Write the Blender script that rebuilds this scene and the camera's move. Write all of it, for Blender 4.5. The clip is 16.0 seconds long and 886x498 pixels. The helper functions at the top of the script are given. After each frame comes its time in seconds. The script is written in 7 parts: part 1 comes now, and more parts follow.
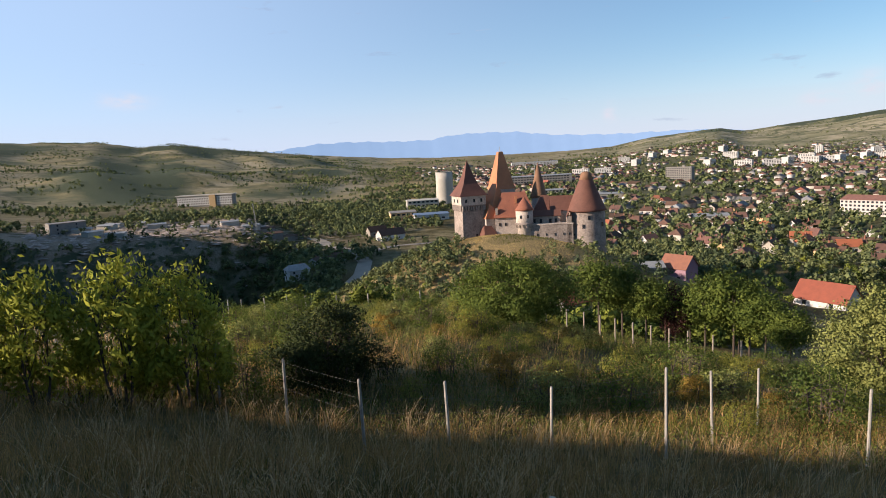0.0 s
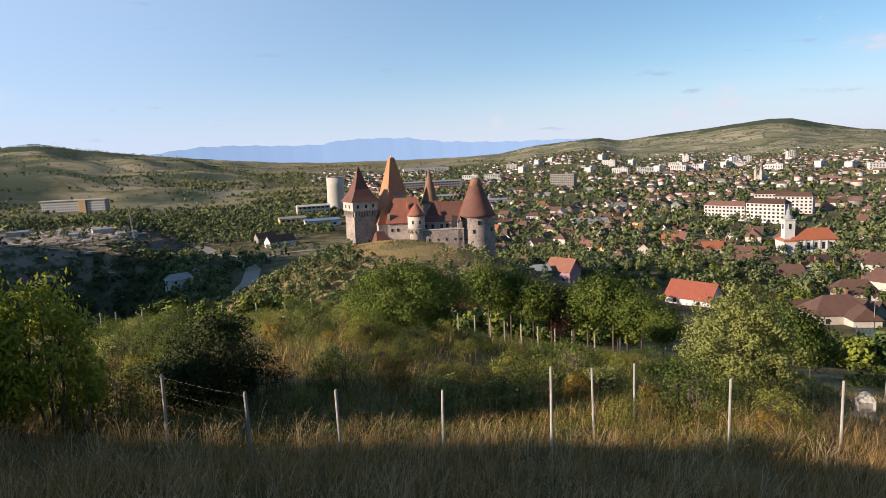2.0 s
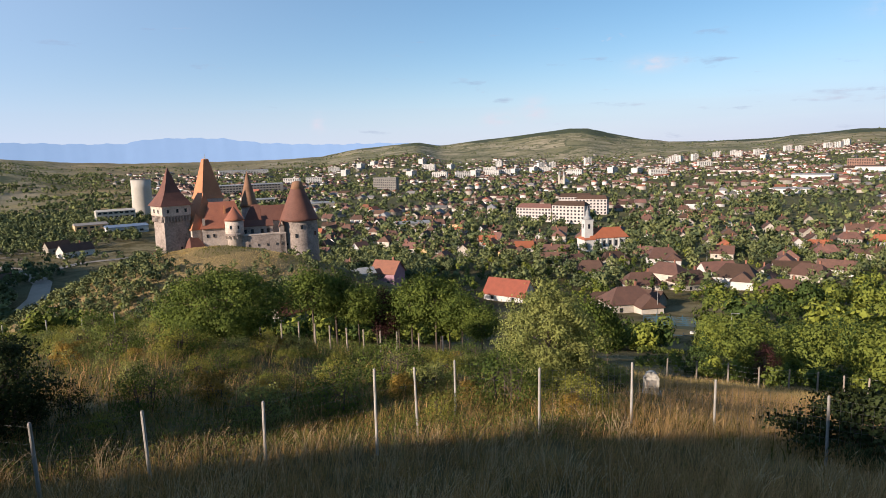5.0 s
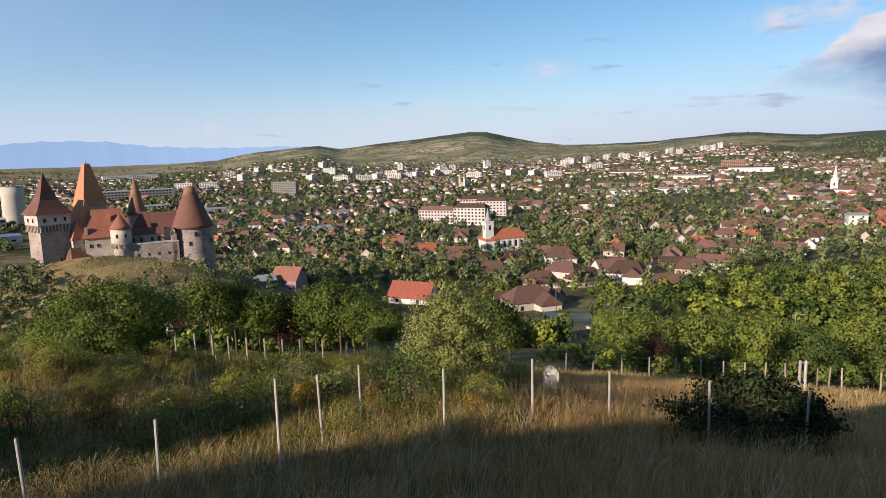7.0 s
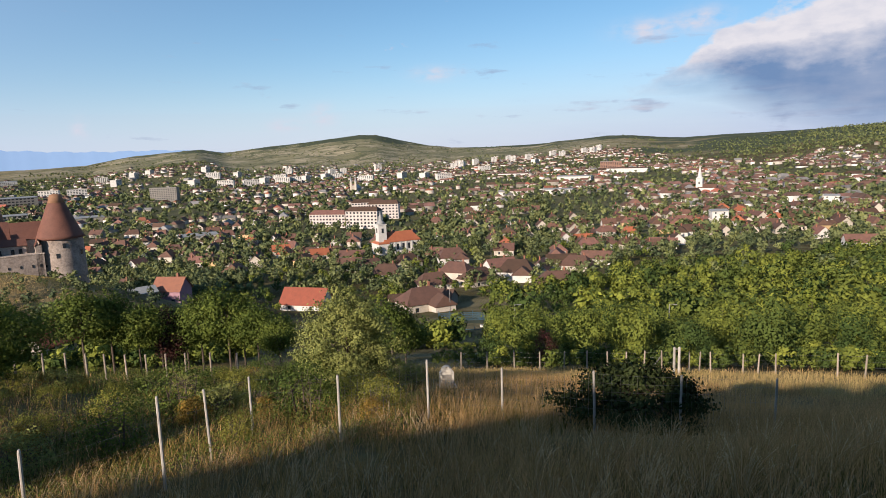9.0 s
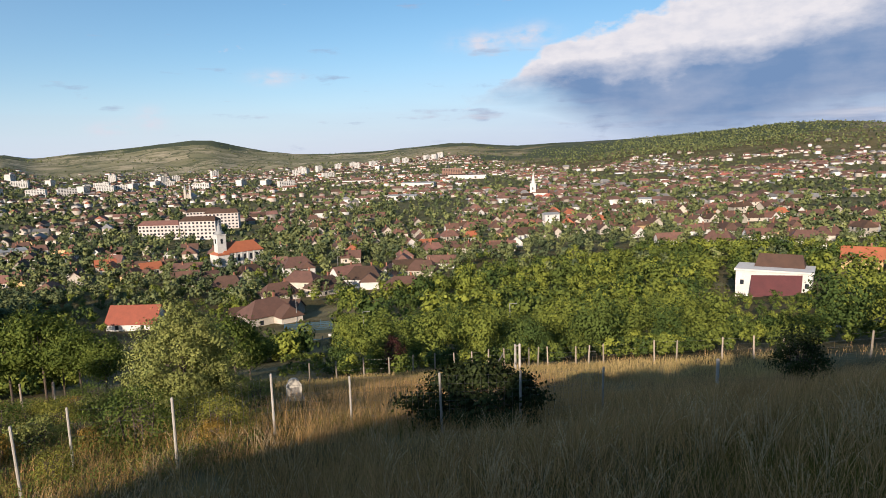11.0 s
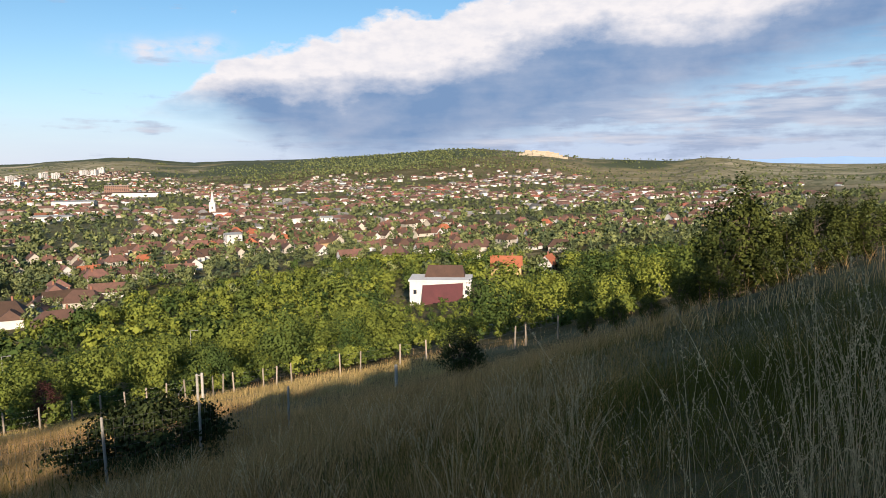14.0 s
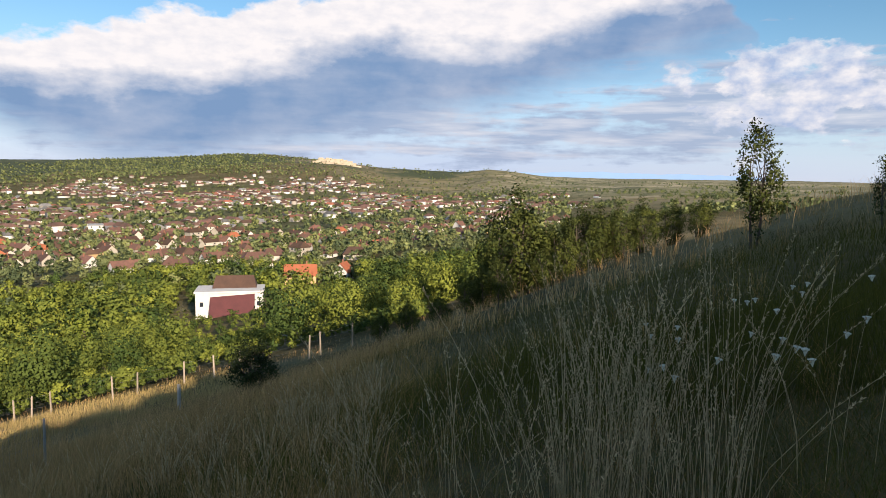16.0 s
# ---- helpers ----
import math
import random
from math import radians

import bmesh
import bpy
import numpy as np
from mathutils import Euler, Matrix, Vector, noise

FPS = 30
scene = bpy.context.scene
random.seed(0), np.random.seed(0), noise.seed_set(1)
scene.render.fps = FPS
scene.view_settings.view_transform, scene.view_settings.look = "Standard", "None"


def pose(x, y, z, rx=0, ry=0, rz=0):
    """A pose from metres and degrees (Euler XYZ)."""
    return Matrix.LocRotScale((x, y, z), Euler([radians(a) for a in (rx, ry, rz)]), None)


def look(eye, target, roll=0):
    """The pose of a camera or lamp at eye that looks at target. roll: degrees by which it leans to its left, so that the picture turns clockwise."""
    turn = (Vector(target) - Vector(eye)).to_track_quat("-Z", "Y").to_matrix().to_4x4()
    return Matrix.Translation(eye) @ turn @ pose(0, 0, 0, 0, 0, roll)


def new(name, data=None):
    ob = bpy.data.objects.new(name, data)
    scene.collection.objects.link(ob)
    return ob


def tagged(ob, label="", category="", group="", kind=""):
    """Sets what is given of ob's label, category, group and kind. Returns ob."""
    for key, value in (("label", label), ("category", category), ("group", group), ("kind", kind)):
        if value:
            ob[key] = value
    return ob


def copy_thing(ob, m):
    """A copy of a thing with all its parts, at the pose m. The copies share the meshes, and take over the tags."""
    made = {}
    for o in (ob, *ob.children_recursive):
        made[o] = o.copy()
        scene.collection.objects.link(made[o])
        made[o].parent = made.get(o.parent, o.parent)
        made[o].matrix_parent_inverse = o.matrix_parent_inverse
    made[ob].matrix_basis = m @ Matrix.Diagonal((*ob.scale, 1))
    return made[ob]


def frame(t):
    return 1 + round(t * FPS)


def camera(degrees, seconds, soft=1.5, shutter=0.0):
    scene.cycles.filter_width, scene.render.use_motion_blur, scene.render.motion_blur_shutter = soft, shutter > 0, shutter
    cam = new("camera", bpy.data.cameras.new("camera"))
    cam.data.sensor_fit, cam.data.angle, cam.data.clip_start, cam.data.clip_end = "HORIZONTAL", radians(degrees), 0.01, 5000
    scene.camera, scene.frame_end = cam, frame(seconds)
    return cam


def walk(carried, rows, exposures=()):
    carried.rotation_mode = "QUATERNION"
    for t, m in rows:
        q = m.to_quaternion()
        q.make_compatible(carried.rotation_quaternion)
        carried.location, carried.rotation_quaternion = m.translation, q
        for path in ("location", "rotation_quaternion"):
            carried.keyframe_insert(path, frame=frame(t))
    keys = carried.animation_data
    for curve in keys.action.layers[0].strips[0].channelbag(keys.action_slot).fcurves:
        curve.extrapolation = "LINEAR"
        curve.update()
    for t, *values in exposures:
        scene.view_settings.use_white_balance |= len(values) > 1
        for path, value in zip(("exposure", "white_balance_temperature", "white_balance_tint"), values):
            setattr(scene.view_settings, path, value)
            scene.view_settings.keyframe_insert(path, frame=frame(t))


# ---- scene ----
cam = camera(68.93, 16.0, 0.9)
# seconds, place in metres, turn in degrees
ROWS = [
    (0, 0, 0, 1.6, 81.62, 3.17, -0.47),
    (0.5, 0.014, -0, 1.6, 81.66, 3.09, -2.93),
    (1, 0.026, -0.001, 1.6, 81.66, 2.84, -5.13),
    (1.5, 0.039, -0.002, 1.6, 81.66, 2.65, -7.48),
    (2, 0.054, -0.005, 1.6, 81.65, 2.46, -9.99),
    (2.5, 0.069, -0.007, 1.6, 81.64, 2.37, -12.76),
    (3, 0.085, -0.011, 1.6, 81.6, 2.19, -15.71),
    (3.5, 0.099, -0.016, 1.6, 81.59, 1.77, -18.34),
    (4, 0.113, -0.021, 1.6, 81.56, 1.53, -20.92),
    (6.5, 0.168, -0.048, 1.6, 81.34, 1.81, -31.98),
    (7, 0.179, -0.054, 1.6, 81.44, 1.69, -34.18),
    (7.5, 0.187, -0.06, 1.6, 81.34, 1.38, -35.88),
    (8, 0.198, -0.068, 1.6, 81.2, 1.48, -38.39),
    (8.5, 0.209, -0.077, 1.6, 81.3, 1.78, -40.96),
    (11, 0.269, -0.146, 1.6, 81.56, 1.71, -57.42),
    (11.5, 0.28, -0.165, 1.6, 81.77, 1.56, -61.31),
    (12, 0.292, -0.189, 1.6, 82.39, 1.16, -66.06),
    (12.5, 0.303, -0.217, 1.6, 82.82, 1.22, -71.45),
    (13, 0.311, -0.246, 1.6, 82.89, 0.55, -76.72),
    (13.5, 0.316, -0.269, 1.6, 83.05, 0.39, -80.9),
    (14, 0.319, -0.291, 1.6, 82.76, 0.27, -84.91),
    (14.5, 0.32, -0.318, 1.6, 82.99, 0.21, -89.67),
    (15, 0.319, -0.343, 1.6, 83.26, -0.02, -94.06),
    (15.5, 0.316, -0.368, 1.6, 83.27, -0.79, -98.6),
    (16, 0.312, -0.392, 1.6, 83.59, -1.12, -102.92),
]
walk(cam, [(t, pose(x, y, z, rx, ry, rz)) for t, x, y, z, rx, ry, rz in ROWS], [(0.0, 0.32, 6400, 20), (4.0, 0.3, 6350, 20), (8.0, 0.17, 6250, 19), (12.0, 0.28, 6400, 17), (16.0, 0.46, 6600, 16)])

# ---- sky, sun and exposure ----
SUN_AZ, SUN_EL = -102.5, 19.2


def node(tree, kind, **values):
    n = tree.nodes.new(kind)
    for key, value in values.items():
        if key in n.inputs:
            n.inputs[key].default_value = value
    return n


def sky():
    world = bpy.data.worlds.new("sky")
    world.use_nodes = True
    scene.world = world
    t = world.node_tree
    t.nodes.clear()
    out, bg = t.nodes.new("ShaderNodeOutputWorld"), t.nodes.new("ShaderNodeBackground")
    air = t.nodes.new("ShaderNodeTexSky")
    air.sky_type, air.sun_disc = "NISHITA", False
    air.sun_elevation, air.sun_rotation = radians(SUN_EL), radians(SUN_AZ)
    air.altitude, air.air_density, air.dust_density, air.ozone_density = 300, 1.0, 0.0, 3.0
    bg.inputs["Strength"].default_value = 0.1
    # clouds: noise laid over a flat layer above the place
    co = t.nodes.new("ShaderNodeTexCoord")
    sep = t.nodes.new("ShaderNodeSeparateXYZ")
    t.links.new(co.outputs["Generated"], sep.inputs[0])

    def m(op, a, b=None, clamp=False):
        n = t.nodes.new("ShaderNodeMath")
        n.operation, n.use_clamp = op, clamp
        for k, v in enumerate((a, b)):
            if v is None:
                continue
            if isinstance(v, (int, float)):
                n.inputs[k].default_value = v
            else:
                t.links.new(v, n.inputs[k])
        return n.outputs[0]

    X, Y, Z = sep.outputs
    bearing = m("MULTIPLY", m("ARCTAN2", X, Y), 57.2958)
    climb = m("MULTIPLY", m("ARCSINE", Z), 57.2958)

    def hump(v, centre, width):
        u = m("DIVIDE", m("SUBTRACT", v, centre), width)
        return m("POWER", 2.71828, m("MULTIPLY", m("MULTIPLY", u, u), -1.0))

    def curve(*points):
        """Degrees of climb against the bearing, through the given (bearing, climb) points."""
        r = t.nodes.new("ShaderNodeValToRGB")
        t.links.new(m("DIVIDE", m("SUBTRACT", bearing, 56.0), 88.0, True), r.inputs[0])
        while len(r.color_ramp.elements) < len(points):
            r.color_ramp.elements.new(0.5)
        for e, (az, el) in zip(r.color_ramp.elements, points):
            e.position = (az - 56.0) / 88.0
            e.color = (el / 25,) * 3 + (1,)
        return m("MULTIPLY", r.outputs[0], 25.0)

    def fluff(sx, sy, scale, detail=8.0, rough=0.55):
        comb = t.nodes.new("ShaderNodeCombineXYZ")
        t.links.new(m("MULTIPLY", bearing, sx), comb.inputs[0])
        t.links.new(m("MULTIPLY", climb, sy), comb.inputs[1])
        n = node(t, "ShaderNodeTexNoise", Scale=scale, Detail=detail, Roughness=rough)
        t.links.new(comb.outputs[0], n.inputs["Vector"])
        return m("SUBTRACT", n.outputs[0], 0.5)

    def over(fac, a, b):
        n = t.nodes.new("ShaderNodeMix")
        n.data_type = "RGBA"
        for socket, v in zip((n.inputs["Factor"], n.inputs["A"], n.inputs["B"]), (fac, a, b)):
            if isinstance(v, tuple):
                socket.default_value = (*v, 1)
            else:
                t.links.new(v, socket)
        return n.outputs["Result"]

    WHITE, PALE, BLUE_GREY = (7.0, 6.95, 6.85), (4.9, 5.3, 5.9), (1.5, 2.5, 4.05)
    puffs, fine = fluff(0.1, 0.17, 1.5), fluff(0.1, 0.2, 5.0, 6.0)
    streak = fluff(0.045, 0.3, 2.6, 5.0)
    # the great bank: a bright lumpy top and a flat blue-grey base rising to the right
    top = curve((56, 3), (63, 5.5), (66.5, 8.8), (68.5, 9.8), (71, 10.5), (75, 11.4), (79.5, 12.6), (86, 13.4), (92, 15), (104, 18), (118, 18.5), (124, 15.6), (127.5, 12.4), (131, 7))
    grey = curve((56, 3), (66, 6.2), (69, 6.7), (75, 6.7), (77, 7.4), (83.5, 7.5), (86.5, 8.6), (92, 10.4), (98.6, 11.6), (108, 11.2), (113, 12.6), (118, 13.9), (128, 15.5))
    grey = m("ADD", grey, 0.9)
    low = m("SUBTRACT", curve((56, 6.5), (66, 5.4), (70, 3.2), (77, 1.4), (82, 1.6), (86, 2.4), (92, 3.8), (97, 5.1), (102, 5.7), (108.5, 7.2), (113, 8.4), (118, 9.7), (122, 10.3), (127, 11.6), (131, 13)), 2.0)
    head = m("DIVIDE", m("SUBTRACT", m("ADD", top, m("ADD", m("MULTIPLY", puffs, 5.0), m("MULTIPLY", fine, 1.3))), climb), 0.55, True)
    foot = m("DIVIDE", m("SUBTRACT", climb, m("ADD", low, m("MULTIPLY", streak, 3.0))), 3.2, True)
    bank = m("MULTIPLY", head, foot)
    dark = m("DIVIDE", m("SUBTRACT", m("ADD", grey, m("ADD", m("MULTIPLY", puffs, 6.0), m("MULTIPLY", fine, 1.2))), climb), 2.6, True)
    bright = over(m("MULTIPLY", m("ADD", m("MULTIPLY", fine, 2.4), 0.2), 0.8, True), WHITE, PALE)
    bank_colour = over(m("MULTIPLY", dark, m("ADD", 0.88, m("MULTIPLY", m("ADD", puffs, m("MULTIPLY", streak, 0.3)), 0.8)), True), bright, BLUE_GREY)
    # low streaky clouds under it, and heaps at its right
    zone = m("MULTIPLY", hump(climb, 4.2, 3.2), hump(bearing, 104.0, 40.0))
    heap = m("MULTIPLY", hump(climb, 7.2, 2.8), hump(bearing, 132.0, 11.0))
    small = m("MULTIPLY", m("ADD", m("SUBTRACT", m("ADD", m("MULTIPLY", streak, 1.3), m("MULTIPLY", fine, 0.5)), 0.2), m("ADD", m("MULTIPLY", zone, 0.46), m("MULTIPLY", heap, 0.55))), 4.5, True)
    under = m("MULTIPLY", m("ADD", fluff(0.05, 0.45, 2.4, 4.0), 0.27), 3.0, True)
    small_colour = over(under, (6.0, 6.1, 6.3), (2.7, 3.4, 4.6))
    # heaped clouds beside it
    clumps = fluff(0.14, 0.24, 1.5, 8.0, 0.55)
    place = m("MULTIPLY", hump(bearing, 130.0, 9.0), hump(climb, 7.0, 4.2))
    heaps = m("MULTIPLY", m("SUBTRACT", m("ADD", m("MULTIPLY", clumps, 2.4), m("MULTIPLY", place, 0.95)), 0.5), 6.0, True)
    heap_colour = over(m("MULTIPLY", m("ADD", m("MULTIPLY", fluff(0.16, 0.24, 3.4, 6.0), 3.2), 0.5), 1.0, True), WHITE, (3.0, 3.9, 5.5))
    # single wisps
    wisps = None
    for az, el, w, h in ((-25, 5.4, 1.6, 0.5), (30.5, 2.6, 1.2, 0.5), (33.5, 3.3, 1.0, 0.8), (14.9, 2.6, 0.5, 0.7), (43.4, 6.6, 1.8, 0.5), (61.0, 9.2, 2.2, 0.7), (65.2, 9.6, 1.8, 0.8)):
        w1 = m("MULTIPLY", hump(bearing, az, w), hump(climb, el, h))
        wisps = w1 if wisps is None else m("ADD", wisps, w1)
    wisp = m("MULTIPLY", m("MULTIPLY", wisps, m("ADD", m("MULTIPLY", fine, 4.0), 0.75), True), 0.9, True)
    blue = node(t, "ShaderNodeHueSaturation", Hue=0.487, Saturation=1.12, Value=1.0)
    t.links.new(air.outputs[0], blue.inputs["Color"])
    haze = m("MULTIPLY", hump(climb, 0.0, 4.0), 0.72)
    east = m("MULTIPLY", hump(bearing, 104.0, 42.0), 0.92)
    west = m("MULTIPLY", hump(bearing, -38.0, 48.0), 0.62)
    air_colour = over(haze, over(west, blue.outputs[0], (5.2, 7.0, 9.2)), over(east, (5.0, 6.1, 7.5), (3.5, 4.4, 5.9)))
    veil = m("MULTIPLY", m("MULTIPLY", hump(bearing, 96.0, 46.0), hump(climb, 1.5, 6.5)), m("ADD", 0.7, m("MULTIPLY", streak, 0.5)), True)
    air_colour = over(veil, air_colour, (3.7, 4.7, 6.5))
    colour = over(wisp, air_colour, (6.0, 6.2, 6.6))
    colour = over(m("MULTIPLY", small, 0.85), colour, small_colour)
    colour = over(m("MULTIPLY", heaps, 0.85), colour, heap_colour)
    colour = over(bank, colour, bank_colour)
    t.links.new(colour, bg.inputs["Color"])
    t.links.new(bg.outputs[0], out.inputs[0])


sky()
sun = new("sun", bpy.data.lights.new("sun", "SUN"))
sun.data.energy, sun.data.angle, sun.data.color = 6.4, radians(0.7), (1.0, 0.85, 0.64)
sun_way = Vector((math.sin(radians(SUN_AZ)) * math.cos(radians(SUN_EL)), math.cos(radians(SUN_AZ)) * math.cos(radians(SUN_EL)), math.sin(radians(SUN_EL))))
sun.matrix_world = look((0, 0, 60), Vector((0, 0, 60)) - sun_way)


# ---- terrain ----
# bearings (degrees clockwise from the first view) and distances of the control net; values are elevation angles from the eye
EYE = 1.6
SHADE_SHOULDER = 1.75
NET_AZ = np.array([-75, -30, -18, -6, 8, 22, 29, 35, 50, 65, 80, 95, 130.0])
NET_D = np.array([120, 220, 400, 700, 1200, 2000, 3000, 4400.0])
NET = np.array([
    # high ground left of the view, raised to throw shade into the valley
    [-4, 8, 13, 9, 4.5, 3, 2.5, 2.0],
    [-18, -15, -9.8, -4.3, -2.2, -0.2, 1.8, 1.5],
    [-19, -15, -9.6, -4.6, -2.7, -0.6, 1.1, 0.7],
    [-19, -15, -9.0, -5.0, -3.0, -1.6, -0.9, -0.3],
    [-18.5, -15, -9.0, -5.2, -3.0, -1.7, -0.9, -0.3],
    [-18, -14, -9.0, -5.2, -3.0, -1.7, -0.9, -0.1],
    [-17.8, -13.8, -8.9, -5.2, -3.0, -1.65, -0.7, 0.75],
    [-17.5, -13.5, -8.8, -5.1, -3.0, -1.6, -0.5, 1.5],
    [-17.2, -13, -8.6, -5.0, -2.9, -1.2, -0.2, 0.55],
    [-17, -12.5, -8.3, -4.9, -2.6, -0.9, 0.4, 0.9],
    [-15.5, -10.8, -7.6, -4.6, -2.3, 0.2, 1.45, 1.1],
    [-12.5, -10, -7.2, -4.5, -2.5, -0.8, 0.15, 0.05],
    [-4, -3, -2.6, -1.8, -1.0, -0.5, -0.2, 0.05],
])


def smooth(a, b, v):
    u = np.clip((v - a) / (b - a), 0, 1)
    return u * u * (3 - 2 * u)


def bell(x, y, cx, cy, sx, sy, turn=0.0):
    c, s = math.cos(radians(turn)), math.sin(radians(turn))
    u, v = (x - cx) * c + (y - cy) * s, (y - cy) * c - (x - cx) * s
    return np.exp(-0.5 * ((u / sx) ** 2 + (v / sy) ** 2))


# ruffles the unseen shade-casting bumps so their shadow edge comes out uneven
def rough(x, y):
    u, v = x + 1.3 * np.sin(0.83 * y + 0.4), y + 1.1 * np.sin(0.71 * x + 1.9)
    return np.sin(0.61 * u + 0.37 * v) + 0.7 * np.sin(1.37 * v - 0.53 * u + 1.1) + 0.5 * np.sin(2.91 * u + 1.73 * v + 2.0) + 0.4 * np.sin(4.3 * v - 3.1 * u)


def raw_height(x, y):
    x, y = np.asarray(x, float), np.asarray(y, float)
    d, az = np.hypot(x, y), np.degrees(np.arctan2(x, y))
    az = np.where(az < -150, az + 360, az)
    plane = -np.where(x > 0, 0.24, 0.01 + 0.2 * smooth(5, -15, y)) * x - 0.21 * y
    plane = np.where(plane > 12, 12 + 6 * np.tanh((plane - 12) / 6), plane)
    fa = np.interp(az, NET_AZ, np.arange(len(NET_AZ)))
    ld = np.interp(np.log(np.maximum(d, 1)), np.log(NET_D), np.arange(len(NET_D)))
    i, j = np.minimum(fa.astype(int), len(NET_AZ) - 2), np.minimum(ld.astype(int), len(NET_D) - 2)
    u, v = smooth(0, 1, fa - i), ld - j
    el = (NET[i, j] * (1 - u) * (1 - v) + NET[i + 1, j] * u * (1 - v) + NET[i, j + 1] * (1 - u) * v + NET[i + 1, j + 1] * u * v)
    far = EYE + np.maximum(d, 1) * np.tan(np.radians(el))
    behind = smooth(128, 160, az) + smooth(-70, -110, az)
    far = far * (1 - behind) + 14 * behind
    z = plane + (far - plane) * smooth(55, 115, d)
    # unseen hill shoulder behind the camera, raised to cast the near shade, and the grassy knoll in front of the castle
    z = z + SHADE_SHOULDER * (bell(x, y, -3.9, -17.2, 6, 24, 34) - bell(0, 0, -3.9, -17.2, 6, 24, 34)) + 4.4 * (1 + 0.13 * rough(x, y)) * bell(x, y, -21, 3, 5, 12, 34) + 1.3 * (1 + 0.16 * rough(x + 7, y)) * bell(x, y, -15, 2, 5, 5)
    z = z + 26.5 * bell(x, y, 14, 168, 38, 32) + 19 * bell(x, y, 28, 232, 40, 30)
    z = z - 1.5 * bell(x, y, 1, 13, 7, 6) + 0.75 * bell(x, y, 8.8, 13, 3.4, 3.4)
    # the second bump is another shade caster, added out of view
    z = z + 1.7 * bell(x, y, 21, -17, 9, 11) + 1.4 * bell(x, y, -13, -13.5, 6, 5)
    z = z + 26 * bell(x, y, -640, 1400, 190, 130) + 18 * bell(x, y, -380, 1750, 160, 120) + 16 * bell(x, y, -1150, 1500, 200, 160)
    z = z + 34 * bell(x, y, 2590, -505, 170, 240) - 1.2 * bell(x, y, 33, 4, 12, 9)
    # one more unseen bump, added to shade the right-hand slope
    z = z + 2.3 * bell(x, y, 4, -26, 7, 8)
    # gullies of the fells, and the long skyline
    z = z + 8 * smooth(850, 1400, d) * smooth(-2, -9, az) * np.sin(x * 0.017 + 1.5 * np.sin(y * 0.0052)) * np.sin(y * 0.011 + np.sin(x * 0.009))
    z = z + 30 * smooth(2500, 4200, d) * (bell(az, 0, 35, 0, 4, 1) * 0.9 + bell(az, 0, -26, 0, 3, 1) * 0.3)
    # small unevenness
    z = z + 0.12 * np.sin(x * 0.7 + 1.3 * np.sin(y * 0.31)) * np.sin(y * 0.6) * smooth(3, 10, d)
    z = z + (0.9 * np.sin(x * 0.045 + np.sin(y * 0.03)) * np.sin(y * 0.05 + 1)) * smooth(80, 300, d)
    z = z + d * 0.0012 * np.sin(az * 0.9 + d * 0.002) * np.sin(d * 0.0041 + az * 0.33) * smooth(1500, 3500, d)
    # the ravine on the left under the quarry terrace, and a spur added out of view to shade it
    gorge = smooth(-13, -18, az) * smooth(-62, -44, az)
    z = z - 46 * gorge * smooth(255, 340, d) * (1 - smooth(435, 520, d)) + 17 * gorge * smooth(440, 525, d) * (1 - smooth(560, 800, d))
    z = z + 58 * bell(x, y, -490, 330, 62, 80)
    return z


# the skyline: bearings and elevations of the hills' crest
CREST_AZ = np.array([-60, -36, -33.6, -30.4, -27, -24.3, -21.7, -19.2, -16.1, -12.4, -8.6, -4, 0, 8, 12, 15, 17.6, 20.3, 23.3, 25.2, 28.6, 31.5, 34.3, 36.5, 38, 39.8, 42.4, 44.5, 48, 52, 55, 58, 60, 62, 64, 66.9, 70, 73.7, 78, 81, 84.7, 88, 91.5, 95, 97.8, 101, 104.7, 107, 108.7, 111.6, 116, 126, 140.0])
CREST_EL = np.array([2.6, 2.6, 2.54, 2.46, 2.28, 1.85, 1.96, 1.56, 1.13, 0.69, 0.29, -0.1, -0.3, -0.35, -0.3, -0.15, 0.33, 0.6, 0.82, 0.5, 0.86, 1.12, 1.4, 1.66, 1.62, 1.15, 0.6, 0.3, 0.25, 0.36, 0.6, 0.86, 0.8, 0.6, 0.45, 0.6, 0.65, 0.75, 0.98, 1.2, 1.52, 1.58, 1.3, 0.95, 0.63, 0.54, 0.41, 0.7, 0.58, 0.2, 0.1, 0.15, 0.2])
SWEEP = np.arange(-60, 141, 0.5)
REACH = np.geomspace(1500, 4800, 90)
SPAN, FANS = np.meshgrid(REACH, np.radians(SWEEP))
LIFT = np.interp(SWEEP, CREST_AZ, CREST_EL) - np.degrees(np.arctan2(raw_height(SPAN * np.sin(FANS), SPAN * np.cos(FANS)) - EYE, SPAN)).max(axis=1)


def height(x, y):
    """Ground height in metres, for numbers or arrays."""
    x, y = np.asarray(x, float), np.asarray(y, float)
    d, az = np.hypot(x, y), np.degrees(np.arctan2(x, y))
    fade = smooth(-60, -52, az) * (1 - smooth(132, 140, az))
    return raw_height(x, y) + smooth(1100, 2300, d) * fade * d * np.tan(np.radians(np.interp(az, SWEEP, LIFT)))


def at(az, d, lift=0.0):
    x, y = d * math.sin(radians(az)), d * math.cos(radians(az))
    return Vector((x, y, float(height(x, y)) + lift))


